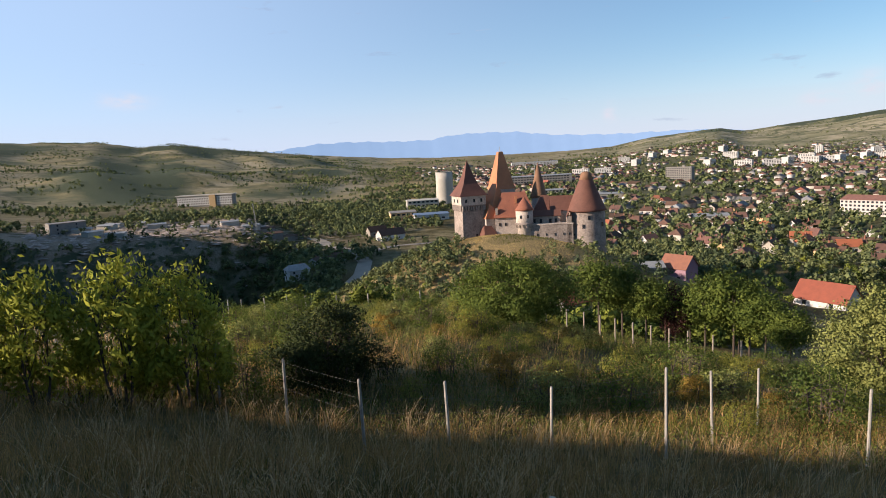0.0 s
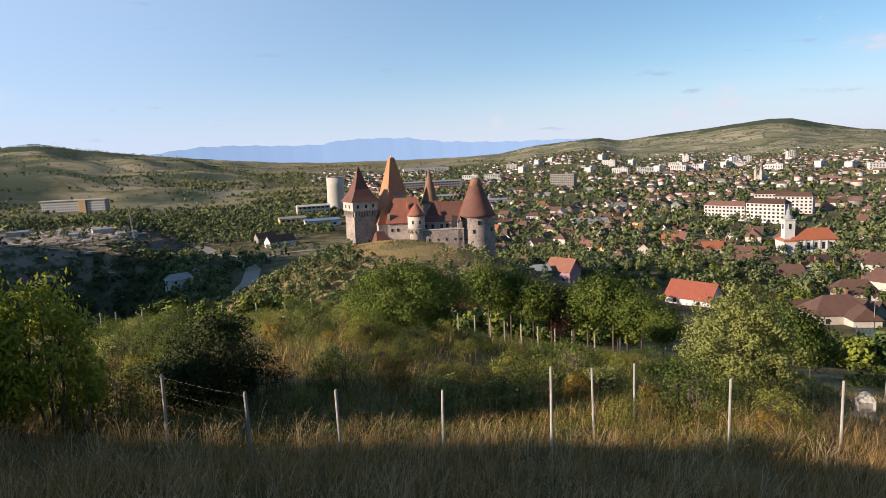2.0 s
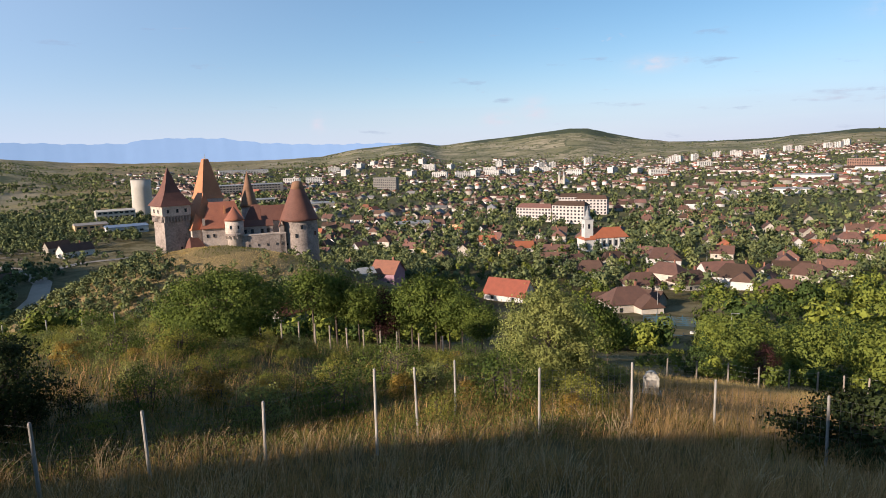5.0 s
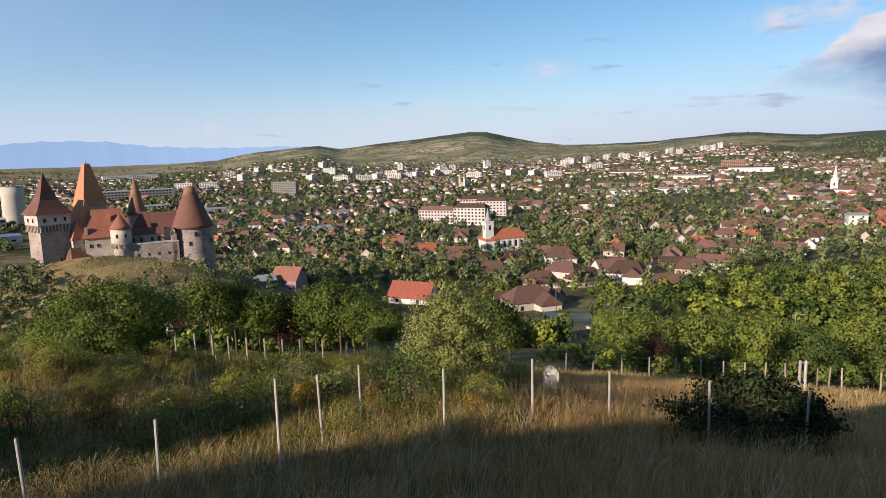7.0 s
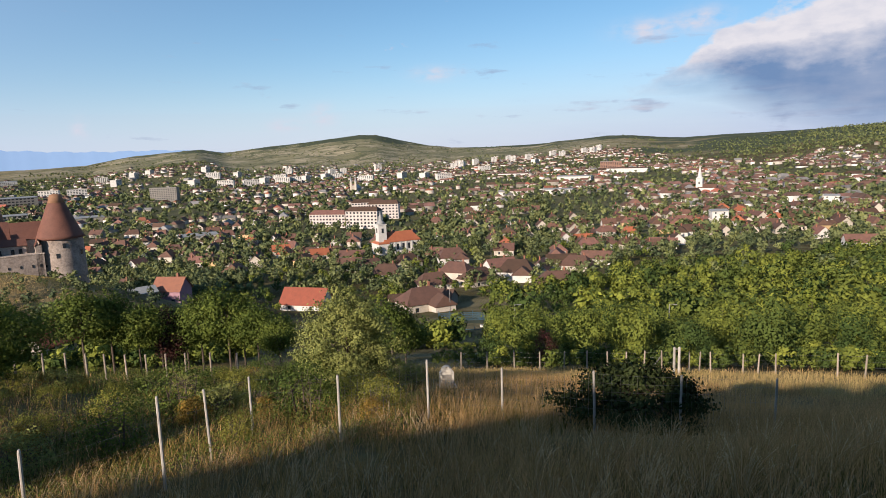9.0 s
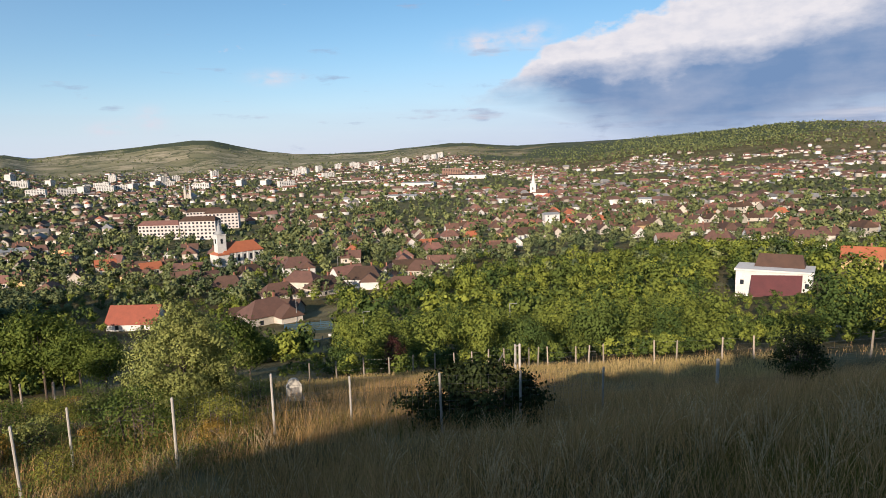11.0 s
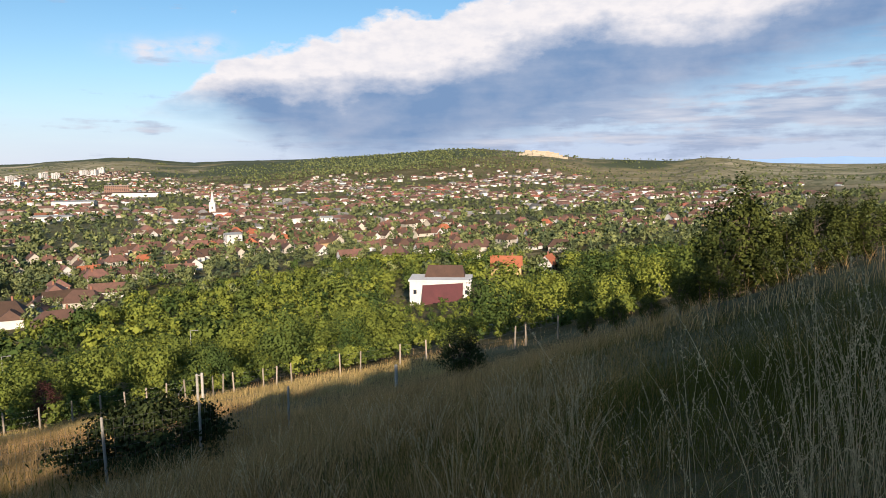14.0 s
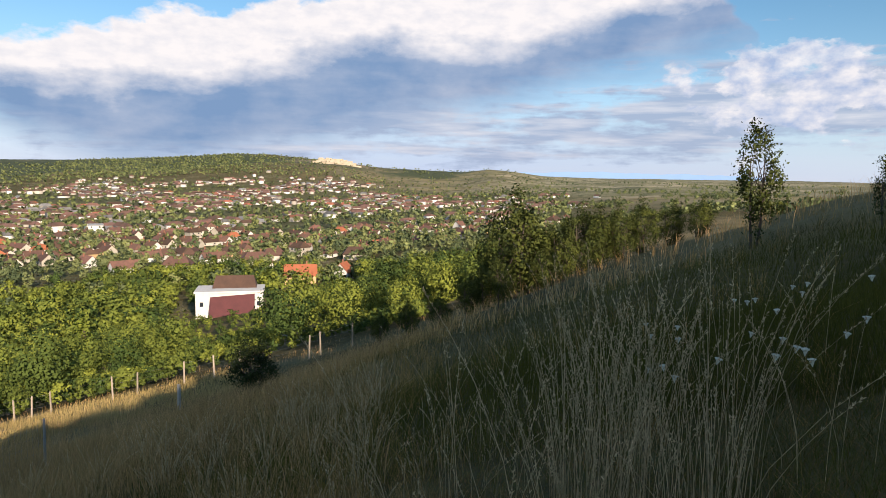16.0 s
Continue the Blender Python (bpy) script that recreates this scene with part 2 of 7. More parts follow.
# ---- materials ----
def material(name, a, b=None, scale=1.0, rough=0.85, bump=0.0, fine=8.0, island=0.0, each=0.0, metal=0.0, translucent=0.0, spec=0.3):
    """Two colours mixed by noise at two scales; island and each vary the brightness from piece to piece and from object to object."""
    b = b or tuple(c * 0.75 for c in a)
    mat = bpy.data.materials.new(name)
    mat.use_nodes = True
    t = mat.node_tree
    bsdf = t.nodes["Principled BSDF"]
    geo, co = t.nodes.new("ShaderNodeNewGeometry"), t.nodes.new("ShaderNodeTexCoord")
    big = node(t, "ShaderNodeTexNoise", Scale=scale, Detail=5.0, Roughness=0.6)
    small = node(t, "ShaderNodeTexNoise", Scale=scale * fine, Detail=4.0, Roughness=0.65)
    for n in (big, small):
        t.links.new(geo.outputs["Position"], n.inputs["Vector"])
    mean = t.nodes.new("ShaderNodeMath")
    mean.operation = "ADD"
    t.links.new(big.outputs[0], mean.inputs[0])
    t.links.new(small.outputs[0], mean.inputs[1])
    ramp = t.nodes.new("ShaderNodeMapRange")
    ramp.inputs["From Min"].default_value, ramp.inputs["From Max"].default_value = 0.75, 1.25
    t.links.new(mean.outputs[0], ramp.inputs["Value"])
    mix = t.nodes.new("ShaderNodeMix")
    mix.data_type = "RGBA"
    mix.inputs["A"].default_value, mix.inputs["B"].default_value = (*a, 1), (*b, 1)
    t.links.new(ramp.outputs[0], mix.inputs["Factor"])
    colour = mix.outputs["Result"]
    info = t.nodes.new("ShaderNodeObjectInfo")
    for amount, source in ((island, geo.outputs["Random Per Island"]), (each, info.outputs["Random"])):
        if amount:
            hsv = t.nodes.new("ShaderNodeHueSaturation")
            value = t.nodes.new("ShaderNodeMapRange")
            value.inputs["To Min"].default_value, value.inputs["To Max"].default_value = 1 - amount, 1 + amount
            t.links.new(source, value.inputs["Value"])
            t.links.new(value.outputs[0], hsv.inputs["Value"])
            hue = t.nodes.new("ShaderNodeMapRange")
            hue.inputs["To Min"].default_value, hue.inputs["To Max"].default_value = 0.5 + 0.03 * amount, 0.5 - 0.03 * amount
            t.links.new(source, hue.inputs["Value"])
            t.links.new(hue.outputs[0], hsv.inputs["Hue"])
            t.links.new(colour, hsv.inputs["Color"])
            colour = hsv.outputs[0]
    t.links.new(colour, bsdf.inputs["Base Color"])
    bsdf.inputs["Roughness"].default_value, bsdf.inputs["Metallic"].default_value = rough, metal
    bsdf.inputs["Specular IOR Level"].default_value = spec
    if bump:
        n = node(t, "ShaderNodeBump", Strength=bump, Distance=0.05)
        t.links.new(small.outputs[0], n.inputs["Height"])
        t.links.new(n.outputs[0], bsdf.inputs["Normal"])
    if translucent:
        through_leaf, both = t.nodes.new("ShaderNodeBsdfTranslucent"), t.nodes.new("ShaderNodeMixShader")
        both.inputs[0].default_value = translucent
        t.links.new(colour, through_leaf.inputs["Color"])
        t.links.new(bsdf.outputs[0], both.inputs[1])
        t.links.new(through_leaf.outputs[0], both.inputs[2])
        t.links.new(both.outputs[0], t.nodes["Material Output"].inputs[0])
    return mat


STONE = material("castle_stone", (0.43, 0.36, 0.31), (0.19, 0.155, 0.135), 0.22, 0.9, 0.9, 7)
STONE_PALE = material("castle_plaster", (0.64, 0.55, 0.47), (0.35, 0.29, 0.25), 0.28, 0.9, 0.5, 7)
TILE_BROWN = material("castle_tile_brown", (0.19, 0.085, 0.06), (0.12, 0.055, 0.042), 0.35, 0.75, 0.4, 12)
TILE_RED = material("castle_tile_red", (0.35, 0.135, 0.08), (0.24, 0.092, 0.06), 0.35, 0.75, 0.4, 12)
TILE_ORANGE = material("castle_tile_orange", (0.53, 0.235, 0.115), (0.41, 0.17, 0.085), 0.3, 0.75, 0.4, 12)
TILE_OCHRE = material("castle_tile_ochre", (0.30, 0.165, 0.095), (0.19, 0.10, 0.06), 0.5, 0.75, 0.4, 12)
ROOF = material("clay_roof", (0.165, 0.088, 0.06), (0.095, 0.056, 0.043), 0.5, 0.8, 0.4, 12, each=0.5)
ROOF_DARK = material("old_brown_roof", (0.115, 0.064, 0.045), (0.075, 0.045, 0.034), 0.5, 0.8, 0.4, 12, each=0.35)
ROOF_ORANGE = material("bright_orange_roof", (0.38, 0.125, 0.06), (0.30, 0.10, 0.05), 0.4, 0.7, 0.3, 12)
ROOF_MAROON = material("maroon_sheet_roof", (0.11, 0.034, 0.034), (0.08, 0.027, 0.027), 0.4, 0.5, 0.2, 12)
ROOF_GREY = material("grey_sheet_roof", (0.32, 0.33, 0.33), (0.22, 0.23, 0.23), 0.2, 0.6, 0.2, 8)
ROOF_RED = material("plain_red_roof", (0.30, 0.085, 0.05), (0.22, 0.068, 0.042), 0.5, 0.75, 0.3, 12)
ROOF_BLUE = material("blue_sheet_roof", (0.17, 0.235, 0.33), (0.12, 0.17, 0.25), 0.2, 0.6, 0.2, 8)
RIDGE = material("ridge_tile", (0.30, 0.13, 0.08), (0.22, 0.1, 0.07), 1.0, 0.8, 0.2)
PLASTER = material("house_plaster", (0.46, 0.42, 0.36), (0.33, 0.30, 0.25), 0.3, 0.9, 0.2, 9, each=0.3)
PLASTER_WHITE = material("white_plaster", (0.60, 0.585, 0.56), (0.48, 0.465, 0.44), 0.3, 0.85, 0.15, 9)
PLASTER_ROSE = material("rose_white_plaster", (0.58, 0.53, 0.50), (0.44, 0.40, 0.38), 0.3, 0.85, 0.15, 9)
PLASTER_OCHRE = material("ochre_plaster", (0.62, 0.42, 0.22), (0.5, 0.34, 0.19), 0.3, 0.85, 0.15, 9, each=0.25)
PLASTER_PINK = material("lilac_plaster", (0.36, 0.215, 0.26), (0.29, 0.175, 0.21), 0.3, 0.85, 0.15, 9)
BRICK = material("red_brown_brick", (0.30, 0.18, 0.13), (0.22, 0.13, 0.1), 0.3, 0.9, 0.2, 10)
CONCRETE = material("concrete", (0.50, 0.47, 0.41), (0.40, 0.37, 0.32), 0.12, 0.9, 0.3, 12)
CONCRETE_DARK = material("weathered_concrete", (0.28, 0.26, 0.24), (0.2, 0.19, 0.17), 0.2, 0.9, 0.3, 10)
GLASS = material("window_glass", (0.03, 0.035, 0.045), (0.02, 0.025, 0.03), 1.0, 0.12, 0, spec=0.6)
POST = material("fence_post_concrete", (0.40, 0.38, 0.34), (0.28, 0.26, 0.23), 4.0, 0.9, 0.3, 9, each=0.2)
POST_WOOD = material("fence_post_wood", (0.34, 0.29, 0.23), (0.24, 0.2, 0.16), 4.0, 0.9, 0.3, 9, each=0.3)
WIRE = material("fence_wire", (0.27, 0.26, 0.25), (0.18, 0.17, 0.16), 5.0, 0.45, 0, metal=0.8)
STEEL = material("painted_steel", (0.35, 0.35, 0.34), (0.27, 0.27, 0.26), 2.0, 0.5, 0, metal=0.4)
BLUE = material("blue_netting", (0.03, 0.10, 0.16), (0.02, 0.07, 0.11), 2.0, 0.6)
COURT = material("worn_court", (0.06, 0.07, 0.04), (0.04, 0.048, 0.03), 0.3, 0.9, 0.2, 12)
DIRT_ROAD = material("pale_gravel_road", (0.30, 0.265, 0.215), (0.22, 0.195, 0.16), 0.2, 0.95, 0.3, 10)
RUBBLE = material("quarry_rubble", (0.40, 0.335, 0.28), (0.22, 0.18, 0.15), 0.3, 0.95, 0.6, 9, island=0.35)
LIMESTONE = material("quarry_limestone", (0.46, 0.395, 0.30), (0.30, 0.255, 0.19), 0.05, 0.95, 0.5, 9)
BARK = material("bark", (0.11, 0.085, 0.065), (0.07, 0.055, 0.045), 4.0, 0.95, 0.6, 6)
LEAF = material("leaf_green", (0.15, 0.187, 0.036), (0.072, 0.108, 0.025), 0.5, 0.6, 0, 6, island=0.22, translucent=0.3, spec=0.06)
LEAF_BRIGHT = material("leaf_bright", (0.43, 0.44, 0.062), (0.26, 0.29, 0.045), 0.5, 0.6, 0, 6, island=0.22, translucent=0.35, spec=0.06)
LEAF_YELLOW = material("leaf_yellow_green", (0.31, 0.295, 0.055), (0.19, 0.195, 0.04), 0.5, 0.6, 0, 6, island=0.22, translucent=0.35, spec=0.06)
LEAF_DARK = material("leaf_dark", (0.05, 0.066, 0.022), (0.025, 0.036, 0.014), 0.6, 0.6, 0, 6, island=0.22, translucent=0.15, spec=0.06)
# leaf green darkened to stand for the hill's shade
LEAF_SHADED = material("leaf_shaded", (0.10, 0.115, 0.026), (0.04, 0.055, 0.018), 0.9, 0.7, 0, 6, island=0.22, translucent=0.2, spec=0.06)
LEAF_GREY = material("leaf_grey_green", (0.31, 0.325, 0.10), (0.16, 0.185, 0.055), 0.6, 0.6, 0, 6, island=0.22, translucent=0.25, spec=0.06)
LEAF_RED = material("leaf_purple", (0.085, 0.035, 0.03), (0.05, 0.025, 0.022), 0.6, 0.6, 0, 6, island=0.4, translucent=0.2, spec=0.06)
LEAF_MID = material("leaf_woodland", (0.22, 0.245, 0.036), (0.085, 0.125, 0.022), 0.1, 0.7, 0, 12, island=0.22, each=0.4, translucent=0.12, spec=0.06)
GRASS = material("green_grass", (0.118, 0.115, 0.02), (0.05, 0.05, 0.01), 0.3, 0.7, 0, 6, island=0.4, translucent=0.2, spec=0.06)
WEED = material("weed_olive", (0.20, 0.185, 0.045), (0.085, 0.085, 0.028), 0.6, 0.7, 0, 6, island=0.5, translucent=0.25, spec=0.06)
LEAF_AMBER = material("leaf_amber", (0.36, 0.24, 0.05), (0.24, 0.16, 0.04), 0.6, 0.7, 0, 6, island=0.4, translucent=0.3, spec=0.06)
DULL = material("weathered_grass", (0.50, 0.325, 0.115), (0.22, 0.135, 0.042), 0.5, 0.8, 0, 6, island=0.5, translucent=0.2, spec=0.06)
GOLD = material("golden_grass", (0.52, 0.39, 0.16), (0.33, 0.245, 0.10), 0.3, 0.75, 0, 6, island=0.4, translucent=0.25, spec=0.06)
STRAW = material("dry_grass", (0.62, 0.42, 0.19), (0.42, 0.245, 0.10), 0.35, 0.75, 0, 6, island=0.4, translucent=0.25, spec=0.06)
THATCH = material("dead_thatch", (0.36, 0.22, 0.09), (0.13, 0.08, 0.034), 0.8, 0.85, 0, 7, island=0.45, translucent=0.1, spec=0.06)
RUSSET = material("russet_grass", (0.45, 0.30, 0.13), (0.25, 0.165, 0.075), 0.5, 0.8, 0, 6, island=0.45, translucent=0.2, spec=0.06)
SEED = material("seed_head", (0.71, 0.555, 0.33), (0.38, 0.28, 0.15), 2.0, 0.8, 0, 6, island=0.3, translucent=0.25, spec=0.06)
FLOWER = material("white_flower", (0.72, 0.72, 0.62), (0.55, 0.56, 0.45), 8.0, 0.8)
# air haze over the far ranges, put into a blue colour and glow
MOUNTAIN_HAZE = material("hazy_mountain", (0.10, 0.15, 0.24), (0.09, 0.135, 0.22), 0.002, 1.0)
MOUNTAIN_HAZE.node_tree.nodes["Principled BSDF"].inputs["Emission Color"].default_value = (0.245, 0.38, 0.55, 1)
MOUNTAIN_HAZE.node_tree.nodes["Principled BSDF"].inputs["Emission Strength"].default_value = 0.8


def wood_material(name, dark, light):
    """Foliage whose colour goes by the tone that each tree carries."""
    mat = material(name, light, dark, 0.13, 0.8, 0, 10, island=0.1, spec=0.08)
    t = mat.node_tree
    a = t.nodes.new("ShaderNodeAttribute")
    a.attribute_name = "tone"
    mix = next(n for n in t.nodes if n.bl_idname == "ShaderNodeMix")
    t.links.new(a.outputs["Fac"], mix.inputs["Factor"])
    return mat


LEAF_WOOD = wood_material("leaf_wood", (0.185, 0.21, 0.036), (0.048, 0.076, 0.02))
# far leaves paled and greyed: distance haze mixed into both colours
LEAF_HAZED = wood_material("leaf_far_hazed", (0.19, 0.21, 0.08), (0.07, 0.094, 0.046))


# ---- building blocks ----
def box(bm, x, y, z, sx, sy, sz, rz=0.0):
    """A box that stands on z, centred on x, y."""
    m = Matrix.Translation((x, y, z + sz / 2)) @ Matrix.Rotation(radians(rz), 4, "Z") @ Matrix.Diagonal((sx, sy, sz, 1))
    return bmesh.ops.create_cube(bm, size=1.0, matrix=m)["verts"]


def ring_solid(bm, rings, sides=24, turn=0.0, close=True, cx=0.0, cy=0.0):
    """A turned or many-sided solid from (z, radius) rings."""
    loops = []
    for z, r in rings:
        loops.append([bm.verts.new((cx + r * math.cos(2 * math.pi * k / sides + turn), cy + r * math.sin(2 * math.pi * k / sides + turn), z)) for k in range(sides)])
    for a, b in zip(loops, loops[1:]):
        for k in range(sides):
            bm.faces.new((a[k], a[(k + 1) % sides], b[(k + 1) % sides], b[k]))
    if close:
        bm.faces.new(loops[0][::-1])
        bm.faces.new(loops[-1])


def gable(bm, x, y, z, length, width, rise, over=0.4, hip=0.0, thick=0.18):
    """A pitched roof with eaves: the ridge along x; hip draws its ends in."""
    l, w = length / 2 + over, width / 2 + over
    drop = over * rise / (width / 2)
    def sheet(dz):
        return [bm.verts.new((x + a, y + b, z + c + dz)) for a, b, c in (
            (-l, -w, -drop), (l, -w, -drop), (l, w, -drop), (-l, w, -drop), (-l + hip, 0, rise), (l - hip, 0, rise))]
    lo, hi = sheet(0), sheet(thick)
    faces = ((0, 1, 5, 4), (2, 3, 4, 5), (1, 2, 5), (3, 0, 4))
    for f in faces:
        if hip or len(f) == 4:
            bm.faces.new([hi[k] for k in f])
            bm.faces.new([lo[k] for k in f][::-1])
    edge = ((0, 1), (1, 2), (2, 3), (3, 0)) if hip else ((0, 1), (2, 3), (1, 5), (5, 2), (3, 4), (4, 0))
    for a, b in edge:
        bm.faces.new((lo[a], lo[b], hi[b], hi[a]))


def walls(bm, length, width, high, rise=0.0, sink=1.5):
    """House walls, with gable ends up to the ridge where rise is given; they go sink metres into the ground."""
    l, w = length / 2, width / 2
    v = {}
    for sx in (-1, 1):
        for sy in (-1, 1):
            v[sx, sy] = (bm.verts.new((sx * l, sy * w, -sink)), bm.verts.new((sx * l, sy * w, high)))
    ends = {sx: bm.verts.new((sx * l, 0, high + rise)) for sx in (-1, 1)} if rise else {}
    for a, b in (((-1, -1), (1, -1)), ((1, 1), (-1, 1))):
        bm.faces.new((v[a][0], v[b][0], v[b][1], v[a][1]))
    for sx, a, b in ((1, (1, -1), (1, 1)), (-1, (-1, 1), (-1, -1))):
        top_edge = (v[b][1], ends[sx], v[a][1]) if rise else (v[b][1], v[a][1])
        bm.faces.new((v[a][0], v[b][0], *top_edge))
    if not rise:
        bm.faces.new((v[-1, -1][1], v[1, -1][1], v[1, 1][1], v[-1, 1][1]))


def mesh_of(name, bm, mat, smooth_faces=False):
    data = bpy.data.meshes.new(name)
    bm.normal_update()
    bm.to_mesh(data)
    bm.free()
    data.materials.append(mat)
    if smooth_faces:
        data.polygons.foreach_set("use_smooth", [True] * len(data.polygons))
    return data


def part(name, bm, mat, parent, label="", at_m=None, smooth_faces=False):
    """Links a bmesh, or a mesh that is there already, as one object under its thing."""
    data = bm if isinstance(bm, bpy.types.Mesh) else mesh_of(name, bm, mat, smooth_faces)
    ob = new(name, data)
    ob.parent = parent
    if at_m is not None:
        ob.matrix_basis = at_m
    if label:
        tagged(ob, label)
    return ob


def thing(name, label, category, group="", kind=""):
    return tagged(new(name), label, category, group, kind)


def shape(fn, *args, **kw):
    bm = bmesh.new()
    fn(bm, *args, **kw)
    return bm


def raw_mesh(name, verts, faces, mat, smooth_faces=False, normals=None):
    """A mesh from arrays: verts n x 3, faces m x k; normals: one for each vertex."""
    data = bpy.data.meshes.new(name)
    verts, faces = np.asarray(verts, np.float32), np.asarray(faces, np.int32)
    m, k = faces.shape
    data.vertices.add(len(verts))
    data.vertices.foreach_set("co", verts.ravel())
    data.loops.add(m * k)
    data.loops.foreach_set("vertex_index", faces.ravel())
    data.polygons.add(m)
    data.polygons.foreach_set("loop_start", np.arange(0, m * k, k, dtype=np.int32))
    data.update(calc_edges=True)
    data.materials.append(mat)
    if smooth_faces or normals is not None:
        data.polygons.foreach_set("use_smooth", np.ones(m, bool))
    if normals is not None:
        data.normals_split_custom_set_from_vertices(np.asarray(normals, np.float32))
    return data


def soft_normals(out, rng, stray=0.3):
    """Shading directions of a crown's leaves, four vertices each: out from its clumps, a little ruffled."""
    n = out / (np.linalg.norm(out, axis=1)[:, None] + 1e-9) + stray * rng.normal(size=out.shape)
    return np.repeat(n / (np.linalg.norm(n, axis=1)[:, None] + 1e-9), 4, 0)


WINDOW_MESHES = {}


def window(parent, x, y, z, w, h, rz, frame_mat=None):
    """A pane set in a proud frame, on a wall that faces the turn rz (0: towards -y)."""
    key = (round(w, 2), round(h, 2))
    if key not in WINDOW_MESHES:
        bm = bmesh.new()
        for sx, sz, px, pz in ((w + 0.16, 0.08, 0, 0), (w + 0.16, 0.08, 0, h - 0.08), (0.08, h, -w / 2, 0), (0.08, h, w / 2, 0)):
            box(bm, px, 0, pz, sx, 0.14, sz)
        WINDOW_MESHES[key] = mesh_of("window_frame", bm, frame_mat or PLASTER_WHITE), mesh_of("pane", shape(box, 0, 0.0, 0, w, 0.09, h), GLASS)
    m = pose(x, y, z, 0, 0, rz)
    pane = part("window", WINDOW_MESHES[key][1], None, parent, at_m=m)
    return pane


# ---- ground ----
def town_share(x, y):
    """How far a place is built over: 0 to 1."""
    d, az = np.hypot(x, y), np.degrees(np.arctan2(x, y))
    town = smooth(280, 400, d) * (1 - smooth(2200, 3000, d + 1050 * smooth(56, 68, az))) * smooth(9, 17, az + 13 * smooth(750, 1300, d)) * (1 - smooth(110, 118, az))
    low = smooth(220, 320, d - 2.0 * np.abs(az - 45))
    woods = bell(az, d, 76, 220, 15, 95) + bell(az, d, 98, 300, 9, 120)
    return np.clip(town * low - 1.2 * woods, 0, 1)


def build_ground():
    turns = np.unique(np.concatenate([np.arange(-60, 150, 0.5), np.arange(150, 300, 3.0)]))
    rings = np.concatenate([np.arange(0.6, 12, 0.55), np.geomspace(12.4, 4900, 160)])
    a, r = np.meshgrid(np.radians(turns), rings, indexing="ij")
    x, y = r * np.sin(a), r * np.cos(a)
    z = height(x, y)
    n, k = x.shape
    verts = np.stack([x, y, z], -1).reshape(-1, 3)
    i, j = np.meshgrid(np.arange(n), np.arange(k - 1), indexing="ij")
    i2 = (i + 1) % n
    faces = np.stack([i * k + j, i * k + j + 1, i2 * k + j + 1, i2 * k + j], -1).reshape(-1, 4)
    middle = len(verts)
    verts = np.vstack([verts, [[0, 0, float(height(0.0, 0.0))]]])
    tri = np.stack([np.full(n, middle), np.arange(n) * k, ((np.arange(n) + 1) % n) * k, np.full(n, middle)], -1)
    data = raw_mesh("ground", verts, faces, ground_material(), True)
    bm = bmesh.new()
    bm.from_mesh(data)
    bm.verts.ensure_lookup_table()
    for f in tri:
        bm.faces.new((bm.verts[int(f[0])], bm.verts[int(f[1])], bm.verts[int(f[2])])).smooth = True
    bm.to_mesh(data)
    bm.free()
    vx, vy = verts[:, 0], verts[:, 1]
    d, az = np.hypot(vx, vy), np.degrees(np.arctan2(vx, vy))
    knoll = bell(vx, vy, 9, 164, 30, 26)
    below = np.degrees(np.arctan2(verts[:, 2] - EYE, d)) - np.interp(az, CREST_AZ, CREST_EL)
    crown = smooth(1800, 2400, d) * (smooth(-0.42, -0.22, below) * bell(az, 0, 37, 0, 3.4, 1) * 1.4 + smooth(-0.26, -0.14, below) * (bell(az, 0, 27, 0, 6, 1) + bell(az, 0, 56, 0, 5, 1)) * 1.3)
    fields = np.clip(smooth(1900, 2500, d) * bell(az, 0, 36, 0, 20, 1) * 1.4 + 0.6 * smooth(800, 1200, d) * smooth(-1, -8, az) + smooth(900, 1500, d) * bell(az, 0, 118, 0, 14, 1) + 0.6 * smooth(420, 800, d) * bell(az, 0, 129, 0, 8, 1), 0, 1)
    strip = bell(d, 0, 47, 0, 8, 1) * smooth(42, 50, az) * (1 - smooth(74, 84, az)) * (az < 120)
    plain = smooth(2100, 2700, d) * (0.75 * bell(az, 0, 36, 0, 13, 1) + 0.3 * bell(az, 0, 55, 0, 9, 1)) + smooth(420, 800, d) * 0.85 * bell(az, 0, 129, 0, 8, 1) + smooth(900, 1500, d) * 0.9 * bell(az, 0, 114, 0, 12, 1)
    fells = smooth(800, 1300, d) * smooth(-5, -11, az)
    near = smooth(9, 16, d) * (1 - smooth(26, 40, d)) * (0.1 + 0.8 * smooth(38, 50, az) * (1 - smooth(92, 106, az)))
    dry = np.clip(near + 1.15 * knoll + strip + 0.7 * plain + 0.4 * fells + 0.5 * smooth(500, 900, d) * bell(az, 0, 3, 0, 8, 1) + 0.5 * bell(vx, vy, 120, -150, 90, 90), 0, 1)
    wood = np.clip(smooth(900, 1500, d) * smooth(-6, -12, az) * (0.55 + 0.5 * np.sin(az * 0.8 + d * 0.0031) * np.sin(d * 0.0047 + 0.4 * az)) + smooth(1900, 2500, d) * bell(az, 0, 78, 0, 12, 1) * 1.3 + crown + bell(d, az, 2600, 101, 200, 4) * 0.5 + 0.5 * smooth(480, 540, d) * (1 - smooth(800, 1000, d)) * smooth(0, -6, az) + bell(az, 0, -26, 0, 16, 1) * smooth(170, 240, d) * (1 - smooth(480, 560, d)), 0, 1)
    bare = np.clip(bell(d, az, 560, -26, 42, 10) * 1.3 + bell(d, az, 2650, 93.4, 110, 2.2) * 1.4, 0, 1)
